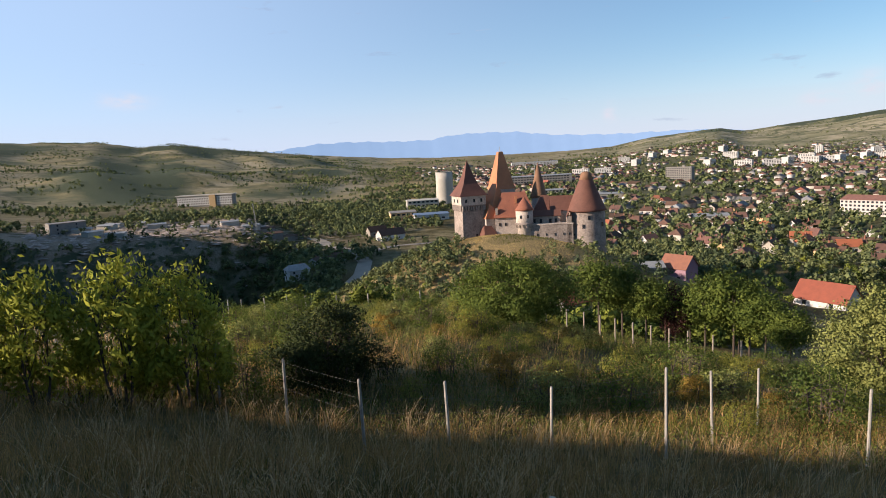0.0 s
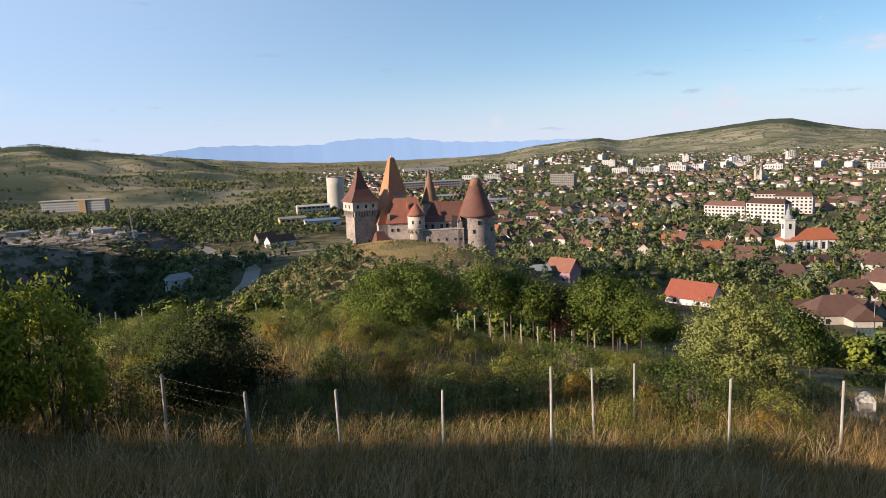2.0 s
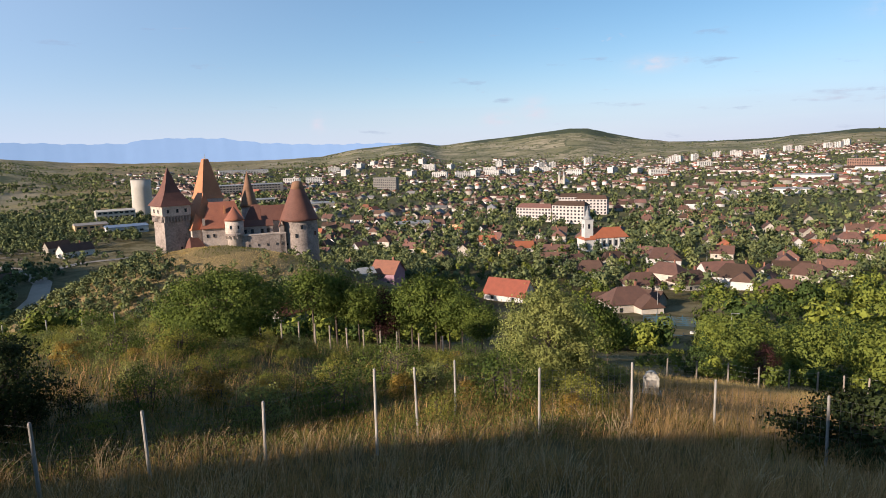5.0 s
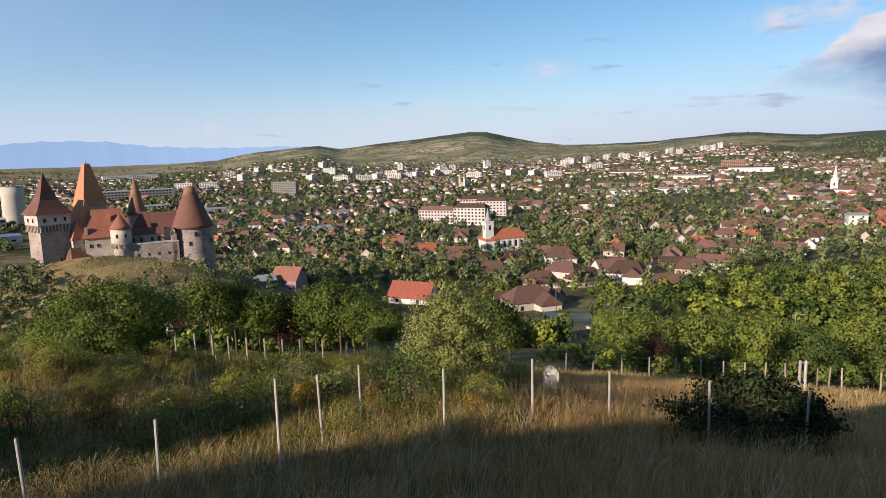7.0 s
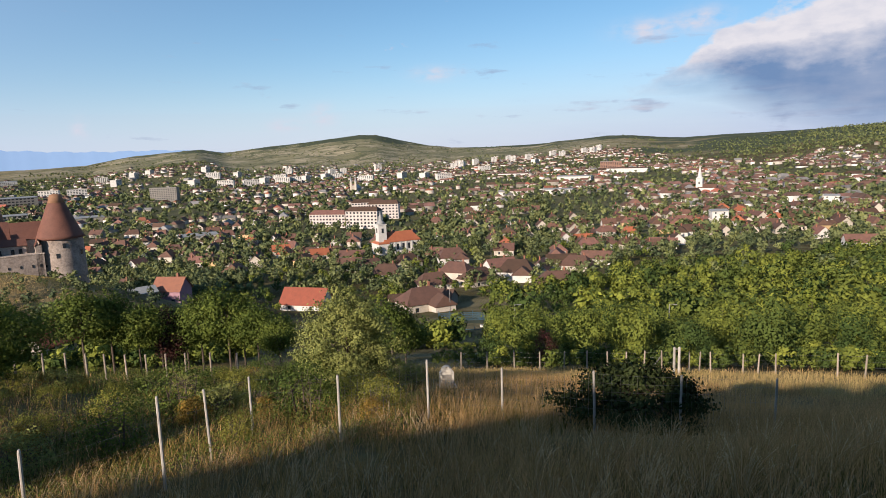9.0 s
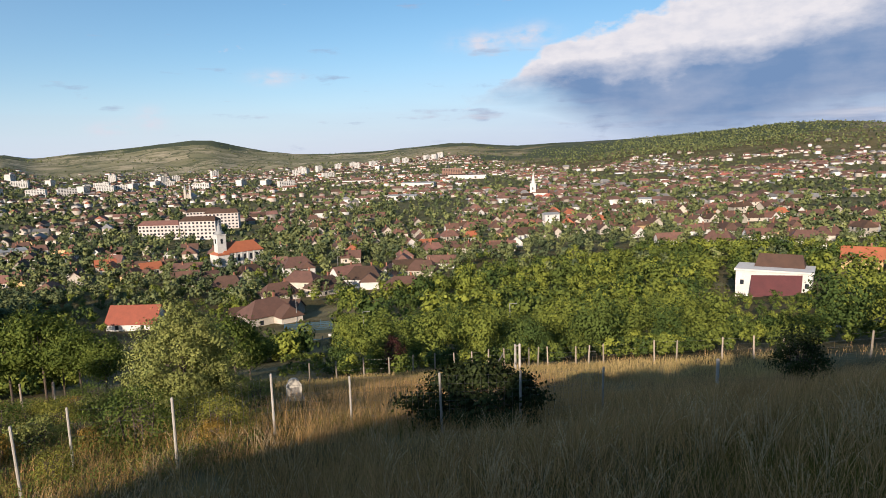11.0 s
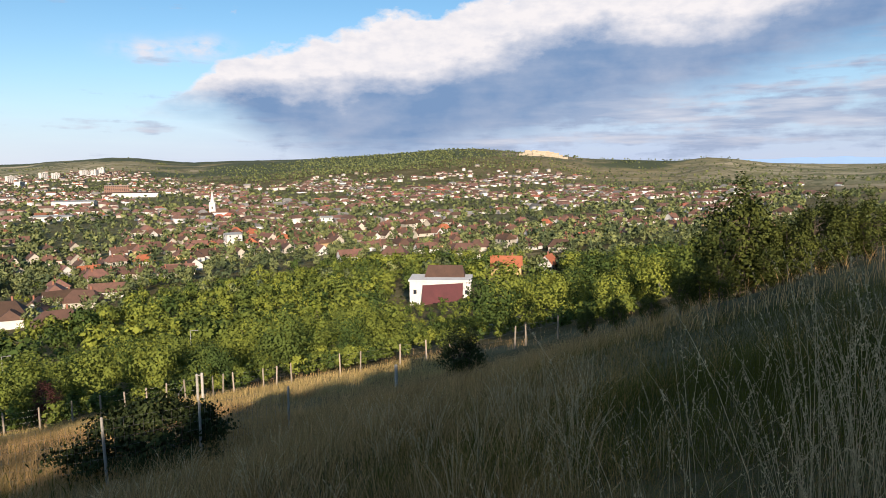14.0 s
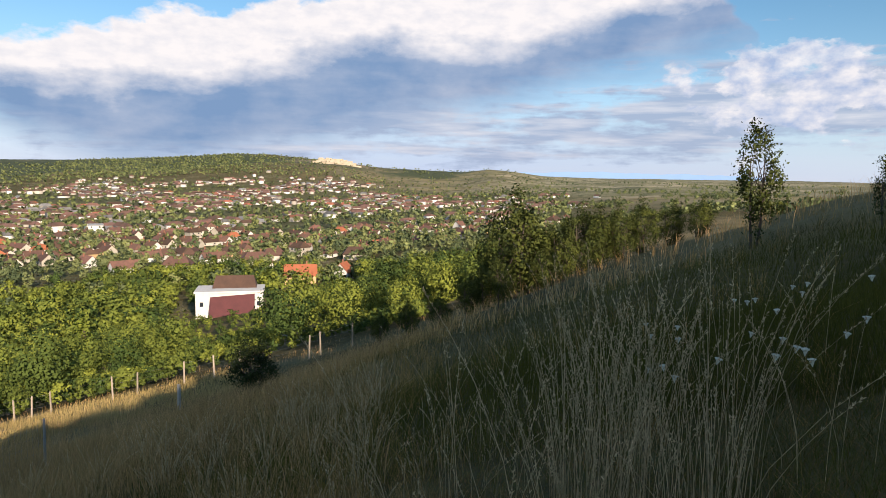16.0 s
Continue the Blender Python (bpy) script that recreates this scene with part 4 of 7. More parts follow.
def build_landmarks():
    # lilac house with a dormer below the knoll, and its low neighbours
    h = house("lilac two-storey house with a brown gable roof", 9, 7, 5.2, 3.4, 0, RIDGE, PLASTER_PINK, group="houses below the castle")
    stand(h, 20.3, 216, -32)
    g = house("grey shed with a sheet roof beside the lilac house", 7, 5, 2.6, 1.4, 0, ROOF_GREY, PLASTER, False, False, "shed", name="shed", group="sheds")
    stand(g, 18.0, 212, 20)
    b = house("red-roofed cottage half hidden by trees", 7, 5, 2.6, 2.2, 0, ROOF_ORANGE, PLASTER, group="houses below the castle")
    stand(b, 11.3, 126, 40, -0.5)
    # long white house with a plain red roof
    r = house("long white house with a plain red tiled roof", 15.5, 9, 3.0, 4.6, 0, ROOF_RED, PLASTER_WHITE, False, group="houses below the castle")
    stand(r, 31.2, 222, -28)
    # brown hipped house by the playing court
    n = house("brown-roofed house with a hipped roof and wing", 15, 10, 3.6, 4.0, 4.5, ROOF_DARK, PLASTER, wing=6, group="houses below the castle")
    stand(n, 41.5, 203, 25)
    for az, d, turn in ((39.6, 208, 10), (43.4, 214, -30)):
        stand(house("dark-roofed outbuilding beside the hipped house", 8, 6, 2.8, 2.6, 0, ROOF_DARK, PLASTER, False, False, "outbuilding", name="outbuilding", group="outbuildings"), az, d, turn)
    # white church with an orange roof
    c = thing("church", "white church with an orange roof and a square bell tower", "church")
    part("nave", shape(walls, 24, 10, 8.0), PLASTER_WHITE, c)
    part("roof", shape(gable, 0, 0, 8.0, 24, 10, 5.2, 0.5, 4.0), ROOF_ORANGE, c, "bright orange hipped roof")
    part("apse", shape(walls, 7, 12, 7.0), PLASTER_WHITE, c, at_m=pose(-12.5, 0, 0))
    part("apse_roof", shape(gable, 0, 0, 7.0, 7, 12, 2.5, 0.3, 2.5), ROOF_ORANGE, c, at_m=pose(-12.5, 0, 0))
    tw = part("bell_tower", shape(box, 0, 0, -1.5, 5.2, 5.2, 20), PLASTER_WHITE, c, "white square bell tower", pose(-12.5, -1.5, 0))
    part("cornice", shape(box, 0, 0, 18.3, 5.8, 5.8, 0.5), PLASTER_WHITE, tw)
    part("helm", shape(ring_solid, [(18.8, 2.8), (20.2, 2.3), (21.2, 1.2), (22.4, 1.1), (23.2, 1.3), (24.3, 0.5), (27, 0.05)], 12), ROOF_GREY, tw, "grey metal helm", smooth_faces=True)
    for rz in (0, 90, 180, 270):
        part("belfry_window", shape(box, 0, 0, 0, 1.3, 0.2, 2.8), GLASS, tw, at_m=Matrix.Rotation(radians(rz), 4, "Z") @ pose(0, -2.62, 13.5))
    for k in range(5):
        for side, rz in ((-1, 0), (1, 180)):
            window(c, -7 + k * 3.8, side * 5.02, 2.6, 1.5, 3.6, rz)
            part("pilaster", shape(box, -8.9 + k * 3.8, side * 5.15, -1, 0.7, 0.35, 8.8), PLASTER_WHITE, c)
    stand(c, 39.6, 400, 24)
    # apartment blocks behind the church
    f1 = block_of_flats(34, 12, 4, PLASTER_ROSE, ROOF, "white four-storey apartment block with a red-brown roof", True, 11)
    stand(f1, 33.6, 592, -24)
    f2 = block_of_flats(30, 12, 5, PLASTER_ROSE, ROOF, "white five-storey apartment block with a red-brown roof", True, 9)
    stand(f2, 36.6, 570, -24)
    copy_thing(f2, stand(new("spare_mark"), 38.4, 640, -10).matrix_basis)
    copy_thing(f1, pose(*at(37.0, 690), 0, 0, -40))
    bpy.data.objects.remove(bpy.data.objects["spare_mark"])
    # slab hotel and further tower blocks
    f3 = block_of_flats(42, 14, 7, CONCRETE_DARK, CONCRETE_DARK, "tall grey-brown concrete slab block", False, 12, True)
    stand(f3, 20.4, 1130, -20)
    f4 = block_of_flats(34, 14, 5, PLASTER_WHITE, CONCRETE, "white five-storey flat-roofed apartment block", False, 7, True)
    f5 = block_of_flats(20, 16, 7, PLASTER_WHITE, CONCRETE, "white flat-roofed tower block on the rising ground", False, 4, True)
    rng = random.Random(4)
    stand(f4, 27.2, 1500, 10)
    for az in (12.5, 14.2, 16.0, 17.1, 18.1, 19.6, 22.5, 23.8, 24.5, 25.2, 26.3, 28.6, 29.4, 29.9, 31.0, 32.0, 33.4, 34.6, 37.0, 40.2, 42.0, 44.0, 47.5, 52.0):
        stand(f4, az + rng.uniform(-0.3, 0.3), 1350 + rng.uniform(0, 750), rng.choice((0, 20, 70, -15)), copy=True)
    stand(f5, 48.2, 2380, 5)
    for az, d in ((44.6, 2250), (45.4, 2300), (49.5, 2400), (51.2, 2380), (53.3, 2400), (54.1, 2310), (56.0, 2350), (56.7, 2330), (57.2, 2440), (46.6, 2350), (45.1, 2420), (49.9, 2300), (34.0, 2150), (35.0, 2180), (38.0, 2100), (30.4, 2150)):
        stand(f5, az, d, rng.uniform(-30, 30), copy=True)
    # twin chimneys of the far church, white church tower
    tc = thing("twin_tower_church", "pale church with two slim towers, far in the town", "church")
    part("nave", shape(walls, 24, 12, 9, 5), PLASTER, tc)
    part("roof", shape(gable, 0, 0, 9, 24, 12, 5, 0.4), ROOF_GREY, tc)
    for y in (-4, 4):
        w = part("tower", shape(box, -11, y, -1, 3.4, 3.4, 21), PLASTER, tc)
        part("spire", shape(ring_solid, [(20, 2.2), (22, 1.5), (29, 0.1)], 8, 0.4, True, -11, y), ROOF_GREY, w)
    stand(tc, 36.0, 1110, 70)
    wt = thing("white_church", "white church with a slender steeple among the houses", "church")
    part("nave", shape(walls, 20, 9, 8, 4), PLASTER_WHITE, wt)
    part("roof", shape(gable, 0, 0, 8, 20, 9, 4, 0.4), ROOF, wt)
    tw = part("steeple", shape(box, -9, 0, -1, 7.5, 7.5, 20), PLASTER_WHITE, wt)
    part("spire", shape(ring_solid, [(19, 4.6), (21, 2.6), (24, 2.0), (26, 1.7), (35, 0.1)], 8, math.pi / 8, True, -9, 0), PLASTER_WHITE, tw, "white pointed spire")
    for rz in (0, 90, 180, 270):
        part("window", shape(box, 0, 0, 0, 1.4, 0.2, 3), GLASS, tw, at_m=pose(-9, 0, 0) @ Matrix.Rotation(radians(rz), 4, "Z") @ pose(0, -3.8, 12))
    stand(wt, 65.9, 833, -10)
    # white hall with a maroon lean-to roof
    hl = thing("hall", "white flat-topped house with a maroon sheet roof", "house")
    part("wall", shape(walls, 17.5, 10, 6.2), PLASTER_WHITE, hl)
    part("parapet", shape(box, 0, 0, 6.2, 18.2, 10.6, 0.5), PLASTER_WHITE, hl)
    bm = bmesh.new()
    v = [bm.verts.new(p) for p in ((-5, -5.2, 4.9), (6.6, -5.2, 5.6), (6.6, -8.6, 0.8), (-5, -8.6, 0.2), (-5, -5.2, 5.2), (6.6, -5.2, 5.9), (6.6, -8.6, 1.1), (-5, -8.6, 0.5))]
    for f in ((3, 2, 1, 0), (4, 5, 6, 7), (0, 1, 5, 4), (2, 3, 7, 6), (1, 2, 6, 5), (3, 0, 4, 7)):
        bm.faces.new([v[k] for k in f])
    part("lean_to_roof", bm, ROOF_MAROON, hl, "steep maroon sheet-metal roof")
    part("porch_wall", shape(box, 0.8, -6.6, -2, 11.4, 3.4, 2.4), PLASTER_WHITE, hl)
    part("rear_roof", shape(gable, 0, 0, 0, 11, 7, 3.0, 0.5, 0.9), ROOF_DARK, hl, "dark hipped roof", pose(1.0, 3.4, 6.6))
    for k in (-7.2, 7.6):
        window(hl, k, -5.02, 2.6, 0.9, 1.2, 0)
    stand(hl, 84.8, 187, -4, 0.0)
    stand(house("house with a bright orange roof", 12, 9, 4.0, 3.6, 0, ROOF_ORANGE, PLASTER_OCHRE, group="houses of the town"), 90.6, 262, 0)
    stand(house("small white house with an orange gable roof", 7, 6, 4.0, 3.2, 0, ROOF_ORANGE, PLASTER_WHITE, group="houses of the town"), 94.3, 262, 70)
    # houses at the near edge of the town
    big = house("large hipped house with white walls and a brown roof", 15, 11, 5.0, 4.2, 4.0, ROOF_DARK, PLASTER_WHITE, wing=5)
    low = house("low house with a reddish tiled roof and white walls", 14, 8, 3.0, 3.2, 0, ROOF, PLASTER_WHITE)
    dark = house("old house with a dark brown hipped roof", 14, 10, 3.4, 3.8, 3.6, ROOF_DARK, PLASTER)
    orange = house("house with a fresh orange-red roof", 11, 8, 3.4, 3.2, 0, ROOF_ORANGE, PLASTER)
    tall = house("white three-storey house with a flat grey roof", 12, 10, 8.8, 1.2, 0.6, ROOF_GREY, PLASTER_WHITE, False)
    firsts = set()
    for root, az, d, turn in ((big, 44.3, 337, 10), (dark, 44.7, 290, -25), (dark, 40.2, 345, 30), (big, 50.1, 270, -8), (low, 54.0, 310, 12), (low, 57.1, 320, -5), (dark, 53.6, 232, 5), (low, 52.2, 292, 80), (dark, 55.4, 296, -20), (low, 48.6, 300, 30),
                              (orange, 29.3, 431, 0), (orange, 32.5, 396, 15), (low, 21.3, 486, 10), (low, 18.8, 478, 60), (low, 62.6, 381, 0), (orange, 55.9, 406, 10), (tall, 66.8, 538, 15), (low, 64.0, 530, 0), (dark, 46.6, 262, 40), (dark, 38.4, 300, -10), (dark, 37.0, 330, 30), (low, 35.0, 345, 5), (dark, 42.6, 260, 15),
                              (tall, 74.7, 657, 0), (low, 72.7, 524, 10), (orange, 79.6, 532, 0), (low, 76.7, 366, 20), (dark, 80.6, 361, -10), (low, 83.4, 403, 25), (dark, 95.3, 383, 0), (dark, 88.3, 403, 10), (low, 85.1, 470, 0), (low, 78.4, 430, 15), (dark, 81.8, 440, 70), (low, 90.6, 440, -15), (orange, 97.5, 470, 0), (low, 93.0, 500, 30), (big, 86.8, 350, 10)):
        stand(root, az, d, turn, copy=root.name in firsts)
        firsts.add(root.name)
    # factory halls and the brick mill
    ml = block_of_flats(46, 18, 6, BRICK, CONCRETE_DARK, "red-brown brick mill building with a flat roof", False, 12, True)
    stand(ml, 58.2, 1480, 0)
    for az, d, l, w, hh, roof, lab in ((59.6, 1360, 80, 24, 8, ROOF, "long white factory hall with a red roof edge"), (55.2, 1180, 60, 22, 8, ROOF_GREY, "low cream-coloured factory hall among houses"), (50.0, 1420, 70, 22, 7, ROOF, "low factory hall with a red roof"), (53.8, 900, 40, 14, 6, ROOF_GREY, "long factory hall with a grey roof")):
        stand(house(lab, l, w, hh, 1.6, 0.6, roof, PLASTER_WHITE, False, False, "factory hall", name="factory_hall", group="factory halls"), az, d, -12)
    # cooling tower and the works beside it
    k = thing("cooling_tower", "pale round concrete cooling tower", "cooling tower")
    part("shell", shape(ring_solid, [(-2, 11.9), (10, 11.5), (30, 11.0), (41.5, 11.1), (41.5, 10.3), (36, 10.3)], 48, 0, False), CONCRETE, k, smooth_faces=True)
    part("rim", shape(ring_solid, [(41.3, 11.3), (42.0, 11.3), (42.0, 10.1), (41.3, 10.1)], 48, 0, False), CONCRETE_DARK, k)
    stand(k, 0.45, 850)
    for az, d, l, w, hh, roof, wall, lab in ((-3.4, 650, 26, 14, 8.5, CONCRETE_DARK, PLASTER_OCHRE, "cream works building with a flat roof"), (-0.9, 640, 34, 16, 6, ROOF_BLUE, PLASTER_WHITE, "low works hall with a blue sheet roof"),
                                          (-1.6, 740, 36, 14, 12, CONCRETE, CONCRETE, "pale concrete works building beside the tower"), (8.8, 1150, 110, 20, 16, ROOF_GREY, CONCRETE_DARK, "long disused factory hall of grey concrete"), (9.6, 900, 36, 14, 8, ROOF_GREY, PLASTER, "pale workshop with a flat grey roof"),
                                          (8.4, 2300, 160, 30, 14, ROOF_GREY, PLASTER_WHITE, "far white factory on the plain"), (14.4, 820, 40, 16, 6, ROOF_GREY, PLASTER, "grey-roofed hall by the trees"), (22.6, 560, 30, 16, 6, ROOF_GREY, CONCRETE, "long hall with a pale sheet roof")):
        root = house(lab, l, w, hh, 1.5, 0.8, roof, wall, False, False, "factory hall", name="factory_hall", group="factory halls")
        for s in range(int(hh / 4)):
            for x in np.arange(-l / 2 + 3, l / 2 - 2, 5):
                window(root, float(x), -w / 2 - 0.02, 1.5 + 4 * s, 3.2, 1.8, 0)
        stand(root, az, d, 8)
    mast = thing("radio_mast", "tall thin steel mast above the works", "mast")
    part("pole", shape(ring_solid, [(-1, 0.9), (26, 0.6), (44, 0.3)], 6), STEEL, mast)
    for z in (14, 26, 36):
        part("collar", shape(ring_solid, [(z, 1.3), (z + 0.8, 1.3)], 8), STEEL, mast)
    stand(mast, 8.4, 1080)
    # long office block on the left, of white bands of windows, with a brick stair tower
    o = thing("office_building", "long four-storey white office block with a brown stair tower", "office building")
    part("wall", shape(walls, 82, 16, 16), CONCRETE_DARK, o)
    part("roof", shape(box, 0, 0, 16, 85, 18, 1.2), CONCRETE, o)
    part("stair_tower", shape(box, 12, -8.6, -1, 9, 3, 18), PLASTER_OCHRE, o)
    for s in range(4):
        for x0, n in ((-40, 19), (18, 9)):
            part("parapet_band", shape(box, x0 + n * 1.25, -8.25, 2.2 + 3.4 * s, n * 2.5, 0.5, 1.5), PLASTER_WHITE, o)
            for c in range(n):
                if s:
                    part("mullion", shape(box, x0 + 1.25 + c * 2.5, -8.2, 3.7 + 3.4 * (s - 1), 0.9, 0.4, 1.9), PLASTER_WHITE, o)
    stand(o, -19.8, 1010, -22)


build_landmarks()


# ---- the town ----
def build_town():
    kinds = [
        house("single-storey house with a hipped clay roof", 12, 8, 3.2, 3.2, 2.6),
        house("pale house with a brown gable roof", 11, 7.5, 3.4, 3.4, 0, ROOF_DARK),
        house("white house with a red-brown gable roof", 10, 8, 3.2, 3.6, 0, ROOF, PLASTER_WHITE),
        house("two-storey house with a clay roof", 10, 9, 5.8, 3.2, 2.4, ROOF, PLASTER),
        house("long low house with an old dark roof", 15, 7, 3.0, 2.8, 0, ROOF_DARK, PLASTER),
        house("ochre house with a hipped clay roof", 11, 9, 3.4, 3.2, 3.0, ROOF, PLASTER_OCHRE, wing=5),
        house("white house with an orange roof", 10, 8, 3.8, 3.4, 2.6, ROOF_ORANGE, PLASTER_WHITE),
        house("house with a wing and a dark clay roof", 13, 8, 3.2, 3.4, 2.6, ROOF_DARK, PLASTER_WHITE, wing=6),
    ]
    rng = np.random.default_rng(11)
    spots = []
    # plots along slightly curved streets
    for u in np.arange(-400, 3000, 21.0):
        for v in np.arange(-1100, 2600, 15.0):
            street = round(u / 21.0)
            if street % 3 == 2:
                continue
            a, b = u + rng.normal(0, 3), v + rng.normal(0, 2.5)
            bend = 0.35 * math.sin(a / 420) + 0.5
            x, y = a * math.cos(bend) - b * math.sin(bend) + 150, a * math.sin(bend) + b * math.cos(bend)
            d, az = math.hypot(x, y), math.degrees(math.atan2(x, y))
            share = float(town_share(x, y))
            clump = 0.55 + 0.9 * math.sin(x * 0.011 + 2 * math.sin(y * 0.006)) * math.sin(y * 0.013 + math.sin(x * 0.008))
            if d < 240 or d > 2900 or rng.random() > 0.08 + 1.4 * clump or rng.random() > share * (0.62 + 0.25 * float(smooth(52, 62, az))):
                continue
            if bell(az, d, 39.5, 402, 3.2, 24) > 0.3 or bell(az, d, 35.5, 590, 4.5, 55) > 0.3 or bell(az, d, 29, 240, 12, 60) > 0.5:
                continue
            spots.append((d, x, y, az, math.degrees(bend) + (90 if rng.random() < 0.35 else 0) + rng.normal(0, 6)))
    spots.sort()
    used = set()
    for d, x, y, az, turn in spots[:285]:
        k = int(rng.choice(len(kinds), p=[0.2, 0.17, 0.15, 0.1, 0.13, 0.08, 0.05, 0.12]))
        m = pose(x, y, float(height(x, y)), 0, 0, turn)
        if k in used:
            copy_thing(kinds[k], m)
        else:
            kinds[k].matrix_basis = m
            used.add(k)
    # the rest of the town, too many and too far to be counted
    v_wall, f_wall, v_pale, f_pale = [], [], [], []
    roofs = [([], []), ([], []), ([], [])]
    for d, x, y, az, turn in spots[285:]:
        l, w, h, r = rng.uniform(8, 19), rng.uniform(7, 10.5), rng.choice((3.0, 3.4, 5.6), p=(0.5, 0.3, 0.2)), rng.uniform(2.4, 3.6)
        z = float(height(x, y))
        c, s = math.cos(radians(turn)), math.sin(radians(turn))

        def put(pts, vs):
            base = len(vs)
            vs.extend((x + p * c - q * s, y + p * s + q * c, z + t) for p, q, t in pts)
            return base
        wl, wf = (v_wall, f_wall) if rng.random() < 0.72 - 0.16 * smooth(60, 75, az) else (v_pale, f_pale)
        k = put([(i * l / 2, j * w / 2, t) for t in (-2, h) for i, j in ((-1, -1), (1, -1), (1, 1), (-1, 1))], wl)
        wf.extend((k + i, k + (i + 1) % 4, k + 4 + (i + 1) % 4, k + 4 + i) for i in range(4))
        hip = rng.choice((0.0, 2.4))
        v_roof, f_roof = roofs[int(rng.choice(3, p=(0.80, 0.06, 0.14)))]
        o = 0.4
        k = put([(-l / 2 - o, -w / 2 - o, h - 0.2), (l / 2 + o, -w / 2 - o, h - 0.2), (l / 2 + o, w / 2 + o, h - 0.2), (-l / 2 - o, w / 2 + o, h - 0.2), (-l / 2 + hip, 0, h + r), (l / 2 - hip, 0, h + r)], v_roof)
        f_roof.extend(((k, k + 1, k + 5, k + 4), (k + 2, k + 3, k + 4, k + 5), (k + 1, k + 2, k + 5, k + 5), (k + 3, k, k + 4, k + 4)))
    town = thing("far_houses", "hundreds of small far-off houses with clay roofs spread over the valley", "houses", kind="stuff")
    wall_far = material("far_plaster", (0.46, 0.42, 0.37), (0.27, 0.24, 0.205), 0.02, 0.9, 0, 8, island=0.4)
    white_far = material("far_white_plaster", (0.70, 0.68, 0.65), (0.52, 0.51, 0.49), 0.02, 0.9, 0, 8, island=0.15)
    roof_far = material("far_clay_roof", (0.18, 0.098, 0.07), (0.085, 0.056, 0.046), 0.012, 0.85, 0, 14, island=0.55)
    red_far = material("far_red_roof", (0.34, 0.125, 0.07), (0.22, 0.085, 0.055), 0.012, 0.8, 0, 14, island=0.35)
    grey_far = material("far_grey_roof", (0.24, 0.235, 0.23), (0.13, 0.125, 0.12), 0.012, 0.8, 0, 14, island=0.4)
    for name, vs, fs, mat in (("wall", v_wall, f_wall, wall_far), ("white_wall", v_pale, f_pale, white_far)):
        tagged(part(name, raw_mesh(name, vs, fs, mat), mat, town), kind="stuff")
    for name, (v_roof, f_roof), mat in zip(("roof", "red_roof", "grey_roof"), roofs, (roof_far, red_far, grey_far)):
        data = bpy.data.meshes.new(name)
        data.from_pydata(v_roof, [], [f if f[2] != f[3] else f[:3] for f in f_roof])
        data.materials.append(mat)
        tagged(part(name, data, mat, town), kind="stuff")


build_town()


# ---- trees and shrubs ----
def leaves(centres, size, rng, droop=0.0, out=None, stray=0.55, slim=0.32):
    """Folded leaf blades at the given places, as vertices and faces; out: the way each one faces, roughly."""
    n = len(centres)
    face = rng.normal(size=(n, 3))
    if out is not None:
        face = out / (np.linalg.norm(out, axis=1)[:, None] + 1e-9) + stray * face
    face /= np.linalg.norm(face, axis=1)[:, None] + 1e-9
    way = np.cross(face, rng.normal(size=(n, 3)))
    way[:, 2] -= droop
    way /= np.linalg.norm(way, axis=1)[:, None] + 1e-9
    side = np.cross(face, way)
    side /= np.linalg.norm(side, axis=1)[:, None] + 1e-9
    s = size * rng.uniform(0.65, 1.35, (n, 1))
    a, b = centres - way * s * 0.5, centres + way * s * 0.5
    l, r = centres + side * s * slim - face * s * 0.1, centres - side * s * slim - face * s * 0.1
    verts = np.stack([a, r, b, l], 1).reshape(-1, 3)
    return verts, np.arange(4 * n).reshape(-1, 4)


def limb(bm, a, b, ra, rb, sides=6):
    a, b = Vector(a), Vector(b)
    q = (b - a).to_track_quat("Z", "Y").to_matrix()
    loops = []
    for p, r in ((a, ra), (b, rb)):
        loops.append([bm.verts.new(p + q @ Vector((r * math.cos(2 * math.pi * k / sides), r * math.sin(2 * math.pi * k / sides), 0))) for k in range(sides)])
    for k in range(sides):
        bm.faces.new((loops[0][k], loops[0][(k + 1) % sides], loops[1][(k + 1) % sides], loops[1][k]))


